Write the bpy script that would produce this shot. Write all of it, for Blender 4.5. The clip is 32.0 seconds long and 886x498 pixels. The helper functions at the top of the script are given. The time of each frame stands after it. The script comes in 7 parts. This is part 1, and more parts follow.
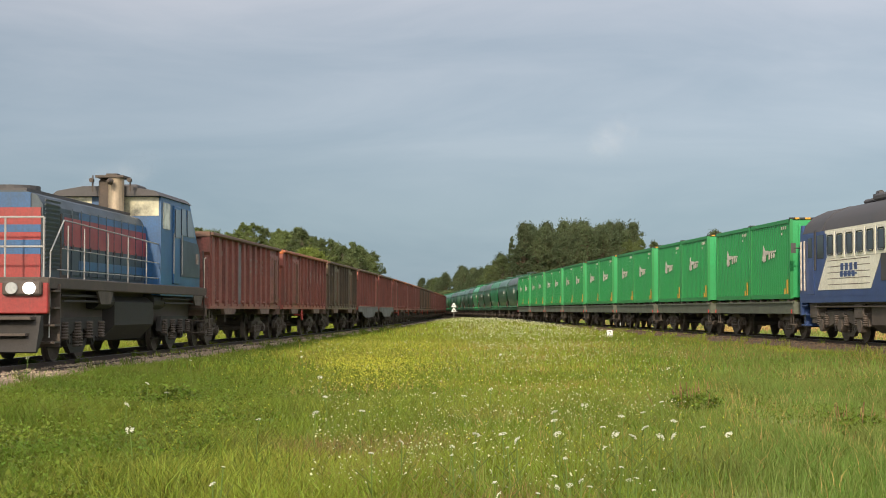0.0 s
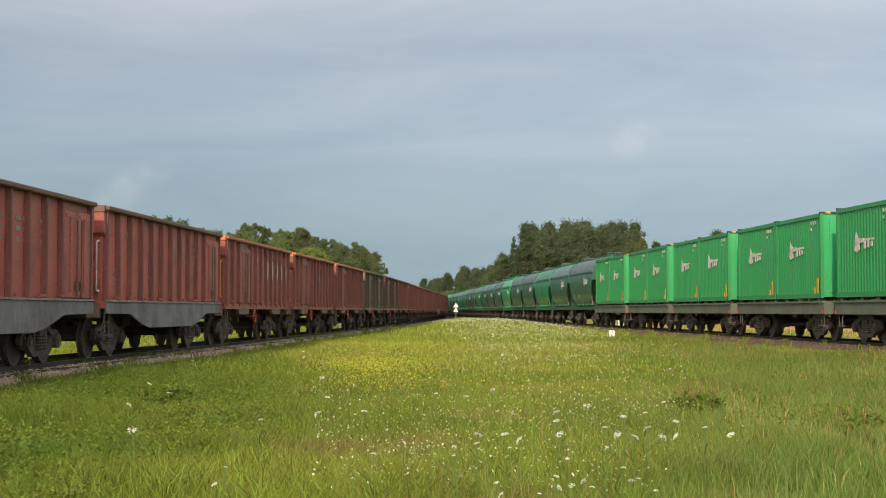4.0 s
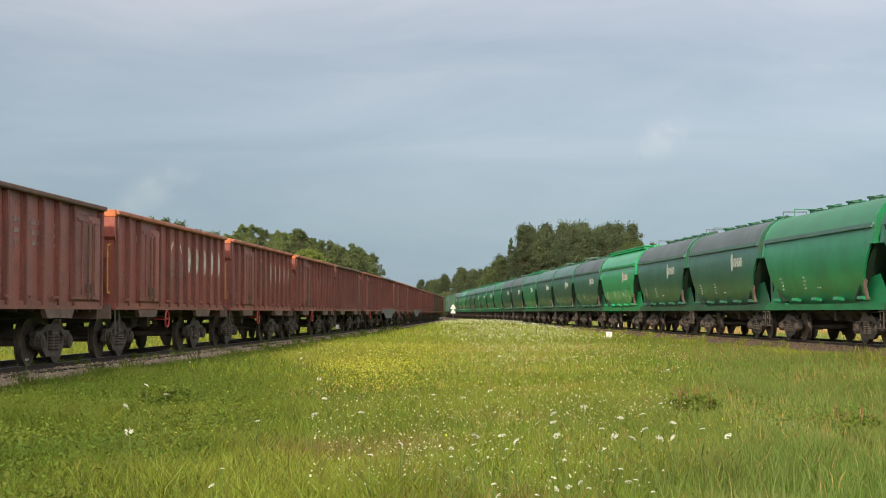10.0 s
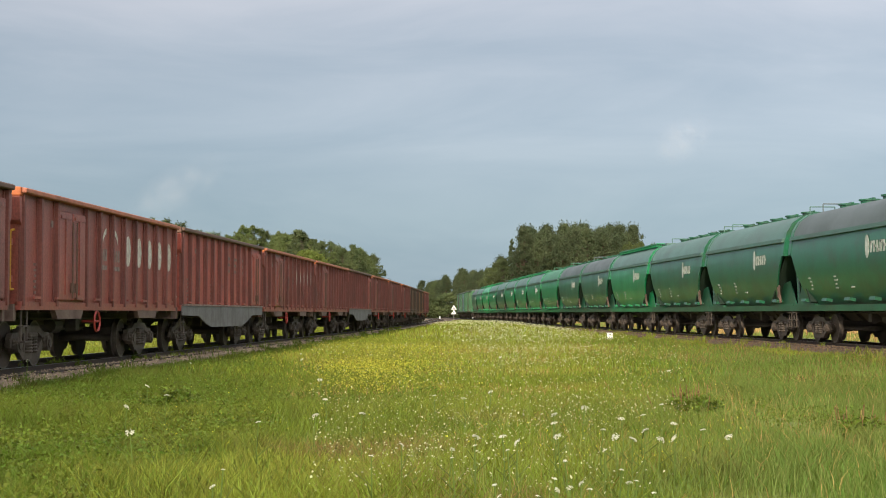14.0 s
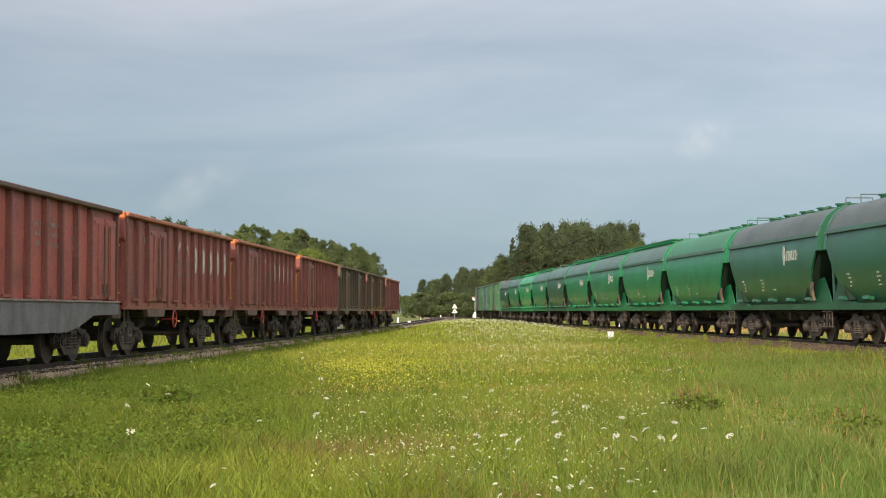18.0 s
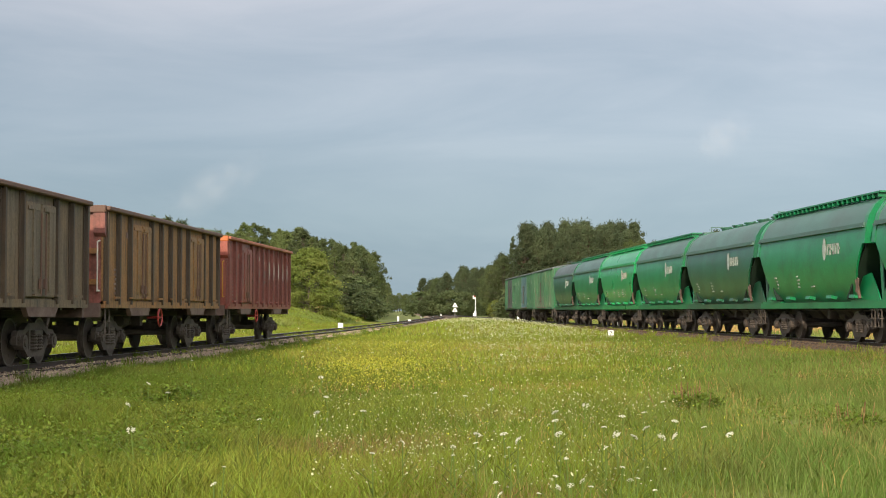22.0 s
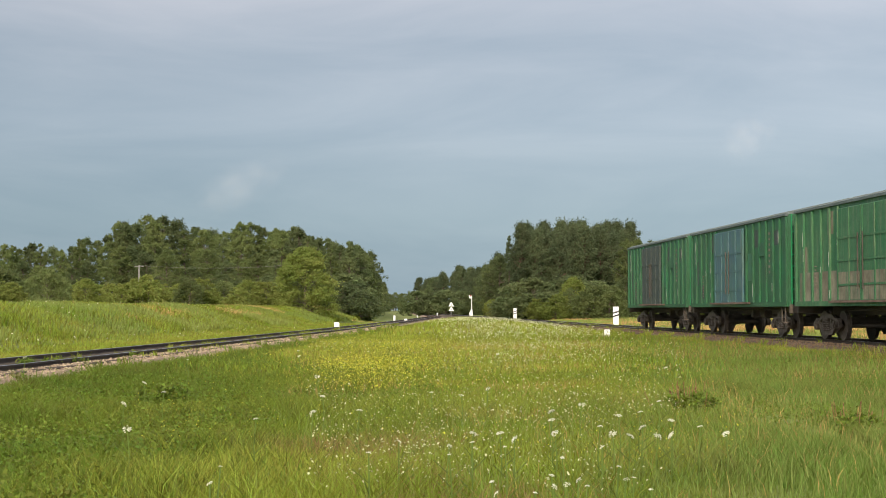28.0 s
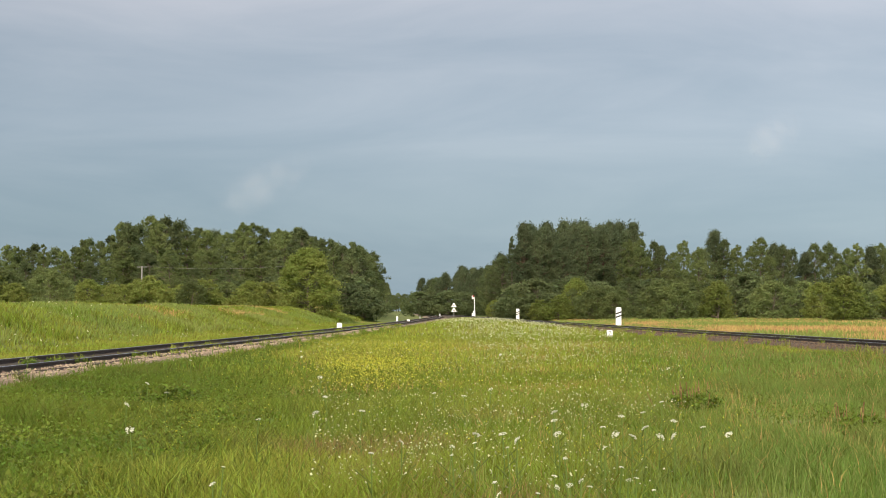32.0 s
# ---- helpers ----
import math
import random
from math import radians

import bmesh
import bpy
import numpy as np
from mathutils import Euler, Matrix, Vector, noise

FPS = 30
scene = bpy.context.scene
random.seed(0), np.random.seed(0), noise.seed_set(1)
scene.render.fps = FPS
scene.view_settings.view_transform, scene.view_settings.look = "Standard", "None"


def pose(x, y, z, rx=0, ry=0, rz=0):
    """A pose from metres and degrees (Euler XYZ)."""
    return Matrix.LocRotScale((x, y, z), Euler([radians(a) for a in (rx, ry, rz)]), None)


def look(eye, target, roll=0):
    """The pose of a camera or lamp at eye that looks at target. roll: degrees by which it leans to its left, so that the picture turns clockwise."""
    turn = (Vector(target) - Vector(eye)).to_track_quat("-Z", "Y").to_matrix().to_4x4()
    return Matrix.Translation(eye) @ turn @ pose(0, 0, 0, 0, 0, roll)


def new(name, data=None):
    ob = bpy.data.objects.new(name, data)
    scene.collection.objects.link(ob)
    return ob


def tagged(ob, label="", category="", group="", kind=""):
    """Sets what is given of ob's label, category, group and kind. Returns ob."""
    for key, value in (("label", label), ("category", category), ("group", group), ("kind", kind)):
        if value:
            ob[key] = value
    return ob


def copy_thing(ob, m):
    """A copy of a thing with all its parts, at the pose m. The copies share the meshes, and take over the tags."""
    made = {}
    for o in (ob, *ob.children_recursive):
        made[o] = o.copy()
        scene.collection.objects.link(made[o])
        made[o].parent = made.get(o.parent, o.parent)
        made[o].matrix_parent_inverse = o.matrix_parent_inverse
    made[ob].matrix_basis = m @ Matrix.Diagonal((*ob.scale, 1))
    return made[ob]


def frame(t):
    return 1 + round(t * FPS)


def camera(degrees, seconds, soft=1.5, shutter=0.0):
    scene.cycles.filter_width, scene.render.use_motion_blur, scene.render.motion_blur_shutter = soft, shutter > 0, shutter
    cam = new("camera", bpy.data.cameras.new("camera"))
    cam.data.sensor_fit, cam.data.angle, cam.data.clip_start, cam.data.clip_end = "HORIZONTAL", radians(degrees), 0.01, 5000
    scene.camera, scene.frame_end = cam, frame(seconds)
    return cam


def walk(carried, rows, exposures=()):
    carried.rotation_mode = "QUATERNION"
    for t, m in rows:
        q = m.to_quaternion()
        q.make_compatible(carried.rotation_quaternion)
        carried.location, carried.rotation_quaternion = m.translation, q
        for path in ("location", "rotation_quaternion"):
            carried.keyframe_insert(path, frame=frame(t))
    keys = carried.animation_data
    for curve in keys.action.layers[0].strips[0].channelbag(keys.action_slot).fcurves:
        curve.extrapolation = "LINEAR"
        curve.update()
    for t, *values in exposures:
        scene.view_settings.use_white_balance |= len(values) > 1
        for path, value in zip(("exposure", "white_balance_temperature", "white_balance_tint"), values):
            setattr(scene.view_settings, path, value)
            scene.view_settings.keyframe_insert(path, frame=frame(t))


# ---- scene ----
# ---------------------------------------------------------------- camera
cam = camera(32.35, 32.0, 1.0)
EYE_Z, TILT = 1.1, 92.308
# slight sway of the hand-held camera: seconds, degrees to the left, degrees upward
SWAY = [(0, 0, 0), (2, 0, 0), (3, .05, .02), (3.5, .08, .01), (5.5, .035, .01), (6.5, .01, .03), (8, 0, .05), (9, -.03, .065),
        (10, -.03, .06), (11, .025, .035), (12, .03, .06), (13, .005, .075), (14, 0, .095), (14.5, 0, .095), (16.5, 0, .065),
        (17.5, .025, .045), (18.5, .03, .055), (20, .03, .03), (21.5, .05, .005), (23, .005, 0), (24, 0, 0), (25, -.06, -.03),
        (25.5, -.07, -.03), (27.5, -.125, -.01), (28, -.10, -.025), (29, -.065, -.025), (30, -.035, 0), (31, 0, .025), (32, 0, 0)]
walk(cam, [(t, pose(0, 0, EYE_Z, TILT + up, 0, left)) for t, left, up in SWAY],
     [(0, 0.0), (6, 0.06), (13, 0.11), (23, 0.11), (28, 0.03), (32, 0.0)])

# ---------------------------------------------------------------- sky, sun
SUN_FROM = Vector((-0.15, -0.90, 0.39)).normalized()


def build_world():
    w = bpy.data.worlds.new("sky")
    scene.world = w
    w.use_nodes = True
    nt = w.node_tree
    nt.nodes.clear()
    N, L = nt.nodes.new, nt.links.new
    out, bg = N("ShaderNodeOutputWorld"), N("ShaderNodeBackground")
    sky = N("ShaderNodeTexSky")
    sky.sky_type, sky.sun_disc = "NISHITA", False
    sky.sun_elevation = math.asin(SUN_FROM.z)
    sky.sun_rotation = math.atan2(SUN_FROM.x, SUN_FROM.y)
    sky.air_density, sky.dust_density = 1.0, 2.0
    dim = N("ShaderNodeMixRGB")
    dim.blend_type, dim.inputs[0].default_value = "MULTIPLY", 1.0
    dim.inputs[2].default_value = (0.10, 0.10, 0.10, 1)
    L(sky.outputs[0], dim.inputs[1])
    co = N("ShaderNodeTexCoord")
    sep = N("ShaderNodeSeparateXYZ")
    L(co.outputs["Generated"], sep.inputs[0])
    # cloud deck: slate blue near the horizon, paler and streaked higher up
    ramp = N("ShaderNodeValToRGB")
    e = ramp.color_ramp.elements
    e[0].position, e[0].color = 0.0, (0.30, 0.395, 0.455, 1)
    e[1].position, e[1].color = 1.0, (0.55, 0.58, 0.66, 1)
    for p, c in ((0.06, (0.318, 0.42, 0.485)), (0.12, (0.375, 0.46, 0.54)), (0.175, (0.41, 0.475, 0.553)), (0.21, (0.50, 0.54, 0.61))):
        k = e.new(p)
        k.color = (*c, 1)
    L(sep.outputs[2], ramp.inputs[0])
    m = N("ShaderNodeMapping")
    m.inputs["Scale"].default_value = (2.2, 2.2, 11.0)
    L(co.outputs["Generated"], m.inputs[0])
    n = N("ShaderNodeTexNoise")
    n.inputs["Scale"].default_value, n.inputs["Detail"].default_value, n.inputs["Roughness"].default_value = 1.9, 8, 0.56
    n.inputs["Distortion"].default_value = 0.5
    L(m.outputs[0], n.inputs["Vector"])
    nr = N("ShaderNodeValToRGB")
    nr.color_ramp.elements[0].position, nr.color_ramp.elements[0].color = 0.3, (0.84, 0.88, 0.91, 1)
    nr.color_ramp.elements[1].position, nr.color_ramp.elements[1].color = 0.72, (1.15, 1.10, 1.08, 1)
    L(n.outputs["Fac"], nr.inputs[0])
    mul = N("ShaderNodeMixRGB")
    mul.blend_type, mul.inputs[0].default_value = "MULTIPLY", 1.0
    L(ramp.outputs[0], mul.inputs[1])
    L(nr.outputs[0], mul.inputs[2])
    mix = N("ShaderNodeMixRGB")
    mix.inputs[0].default_value = 0.93
    L(dim.outputs[0], mix.inputs[1])
    L(mul.outputs[0], mix.inputs[2])
    # the deck is lit from the sun's side: it brightens smoothly towards the sun, and a little from west to east
    dot = N("ShaderNodeVectorMath")
    dot.operation = "DOT_PRODUCT"
    dot.inputs[1].default_value = SUN_FROM
    L(co.outputs["Generated"], dot.inputs[0])
    glow = N("ShaderNodeMapRange")
    glow.interpolation_type = "SMOOTHSTEP"
    glow.inputs[1].default_value, glow.inputs[2].default_value, glow.inputs[4].default_value = -0.35, 1.0, 1.0
    L(dot.outputs["Value"], glow.inputs[0])
    warm = N("ShaderNodeMixRGB")
    warm.inputs[1].default_value, warm.inputs[2].default_value = (1, 1, 1, 1), (3.3, 3.0, 2.6, 1)
    L(glow.outputs[0], warm.inputs[0])
    lit = N("ShaderNodeMixRGB")
    lit.blend_type, lit.inputs[0].default_value = "MULTIPLY", 1.0
    L(mix.outputs[0], lit.inputs[1])
    L(warm.outputs[0], lit.inputs[2])
    east = N("ShaderNodeMapRange")
    east.inputs[1].default_value, east.inputs[2].default_value = -0.3, 0.3
    east.inputs[3].default_value, east.inputs[4].default_value = 0.92, 1.07
    L(sep.outputs[0], east.inputs[0])
    side = N("ShaderNodeMixRGB")
    side.blend_type, side.inputs[0].default_value = "MULTIPLY", 1.0
    L(lit.outputs[0], side.inputs[1])
    L(east.outputs[0], side.inputs[2])
    L(side.outputs[0], bg.inputs[0])
    bg.inputs[1].default_value = 1.08
    L(bg.outputs[0], out.inputs[0])


build_world()
sun = bpy.data.lights.new("sun", "SUN")
sun.energy, sun.angle, sun.color = 3.6, radians(2.0), (1.0, 0.85, 0.64)
new("sun", sun).matrix_world = look(SUN_FROM * 50, (0, 0, 0))


# ---------------------------------------------------------------- materials
def material(name, base, rough=0.6, metal=0.0, second=None, scale=1.0, amount=0.5, streak=None, streak_amount=0.5,
             grime=None, bump=0.2, fine=18.0, island=0.0, coat=0.0, stretch=(1, 1, 1), each=0.0, mottle=0.14):
    """Paint or other surface: base colour, a second colour in patches, upright streaks, fine grain and relief."""
    m = bpy.data.materials.new(name)
    m.use_nodes = True
    nt = m.node_tree
    N, L = nt.nodes.new, nt.links.new
    b = nt.nodes["Principled BSDF"]
    b.inputs["Roughness"].default_value, b.inputs["Metallic"].default_value = rough, metal
    b.inputs["Coat Weight"].default_value, b.inputs["Coat Roughness"].default_value = coat, 0.3
    co, info = N("ShaderNodeTexCoord"), N("ShaderNodeObjectInfo")
    add = N("ShaderNodeVectorMath")
    add.operation = "MULTIPLY_ADD"
    add.inputs[1].default_value = stretch
    L(co.outputs["Object"], add.inputs[0])
    sh = N("ShaderNodeMath")
    sh.operation, sh.inputs[1].default_value = "MULTIPLY", 37.0
    L(info.outputs["Random"], sh.inputs[0])
    L(sh.outputs[0], add.inputs[2])

    def noise_tex(s, detail, rough_=0.6, vec=None):
        n = N("ShaderNodeTexNoise")
        n.inputs["Scale"].default_value, n.inputs["Detail"].default_value, n.inputs["Roughness"].default_value = s, detail, rough_
        L(vec or add.outputs[0], n.inputs["Vector"])
        return n.outputs["Fac"]

    def mixed(fac, a, c):
        x = N("ShaderNodeMixRGB")
        if isinstance(fac, float):
            x.inputs[0].default_value = fac
        else:
            L(fac, x.inputs[0])
        if isinstance(a, tuple):
            x.inputs[1].default_value = (*a, 1)
        else:
            L(a, x.inputs[1])
        x.inputs[2].default_value = (*c, 1)
        return x.outputs[0]

    def band(v, lo, hi, top):
        r = N("ShaderNodeMapRange")
        r.inputs[1].default_value, r.inputs[2].default_value, r.inputs[4].default_value = lo, hi, top
        L(v, r.inputs[0])
        return r.outputs[0]

    big, small = noise_tex(scale, 5), noise_tex(fine, 4)
    col = mixed(band(big, 0.38, 0.68, amount), base, second or tuple(c * 0.7 for c in base))
    if streak:
        mp = N("ShaderNodeMapping")
        mp.inputs["Scale"].default_value = (7.0, 7.0, 0.45)
        L(add.outputs[0], mp.inputs[0])
        col = mixed(band(noise_tex(1.0, 5, 0.65, mp.outputs[0]), 0.5, 0.72, streak_amount), col, streak)
        runs = N("ShaderNodeMapping")
        runs.inputs["Scale"].default_value, runs.inputs["Location"].default_value = (24.0, 24.0, 0.9), (3.0, 7.0, 1.0)
        L(add.outputs[0], runs.inputs[0])
        col = mixed(band(noise_tex(1.0, 4, 0.7, runs.outputs[0]), 0.54, 0.7, streak_amount * 0.8), col, tuple(c * 0.45 for c in base))
    if grime:
        col = mixed(band(noise_tex(scale * 3.1, 6, 0.7), 0.5, 0.75, 0.8), col, grime)
    hsv = N("ShaderNodeHueSaturation")
    L(col, hsv.inputs["Color"])
    val = band(small, 0.25, 0.75, 1.0)
    mr = N("ShaderNodeMapRange")
    mr.inputs[3].default_value, mr.inputs[4].default_value = 1 - mottle, 1 + mottle
    L(val, mr.inputs[0])
    if each:
        own = N("ShaderNodeMapRange")
        own.inputs[3].default_value, own.inputs[4].default_value = 1 - each, 1 + each
        L(info.outputs["Random"], own.inputs[0])
        both = N("ShaderNodeMath")
        both.operation = "MULTIPLY"
        L(mr.outputs[0], both.inputs[0])
        L(own.outputs[0], both.inputs[1])
        mr = both
    if island:
        g = N("ShaderNodeNewGeometry")
        ri = N("ShaderNodeMapRange")
        ri.inputs[3].default_value, ri.inputs[4].default_value = 1 - island, 1 + island
        L(g.outputs["Random Per Island"], ri.inputs[0])
        mm = N("ShaderNodeMath")
        mm.operation = "MULTIPLY"
        L(mr.outputs[0], mm.inputs[0])
        L(ri.outputs[0], mm.inputs[1])
        L(mm.outputs[0], hsv.inputs["Value"])
        rh = N("ShaderNodeMapRange")
        rh.inputs[3].default_value, rh.inputs[4].default_value = 0.5 - island * 0.06, 0.5 + island * 0.06
        L(g.outputs["Random Per Island"], rh.inputs[0])
        L(rh.outputs[0], hsv.inputs["Hue"])
    else:
        L(mr.outputs[0], hsv.inputs["Value"])
    L(hsv.outputs[0], b.inputs["Base Color"])
    rr = N("ShaderNodeMapRange")
    rr.inputs[3].default_value, rr.inputs[4].default_value = max(0.05, rough - 0.12), min(1.0, rough + 0.12)
    L(big, rr.inputs[0])
    L(rr.outputs[0], b.inputs["Roughness"])
    if bump:
        bp = N("ShaderNodeBump")
        bp.inputs["Strength"].default_value, bp.inputs["Distance"].default_value = bump, 0.02
        L(small, bp.inputs["Height"])
        L(bp.outputs[0], b.inputs["Normal"])
    return m


def leafy(name, dark, light, third=None, world_scale=0.15, island=0.28, through_light=0.25, each=0.0):
    """Leaves and grass: colour by patches and from piece to piece, some light passing through."""
    m = material(name, dark, 0.65, second=light, scale=world_scale, amount=1.0, bump=0, fine=1.3, island=island, grime=third, each=each)
    nt = m.node_tree
    b, out = nt.nodes["Principled BSDF"], nt.nodes["Material Output"]
    tr, mx = nt.nodes.new("ShaderNodeBsdfTranslucent"), nt.nodes.new("ShaderNodeMixShader")
    src = b.inputs["Base Color"].links[0].from_socket
    nt.links.new(src, tr.inputs[0])
    mx.inputs[0].default_value = through_light
    nt.links.new(b.outputs[0], mx.inputs[1])
    nt.links.new(tr.outputs[0], mx.inputs[2])
    nt.links.new(mx.outputs[0], out.inputs[0])
    b.inputs["Specular IOR Level"].default_value = 0.25
    return m


def glowing(name, colour, strength):
    m = bpy.data.materials.new(name)
    m.use_nodes = True
    b = m.node_tree.nodes["Principled BSDF"]
    b.inputs["Base Color"].default_value = (*colour, 1)
    b.inputs["Emission Color"].default_value = (*colour, 1)
    b.inputs["Emission Strength"].default_value = strength
    return m


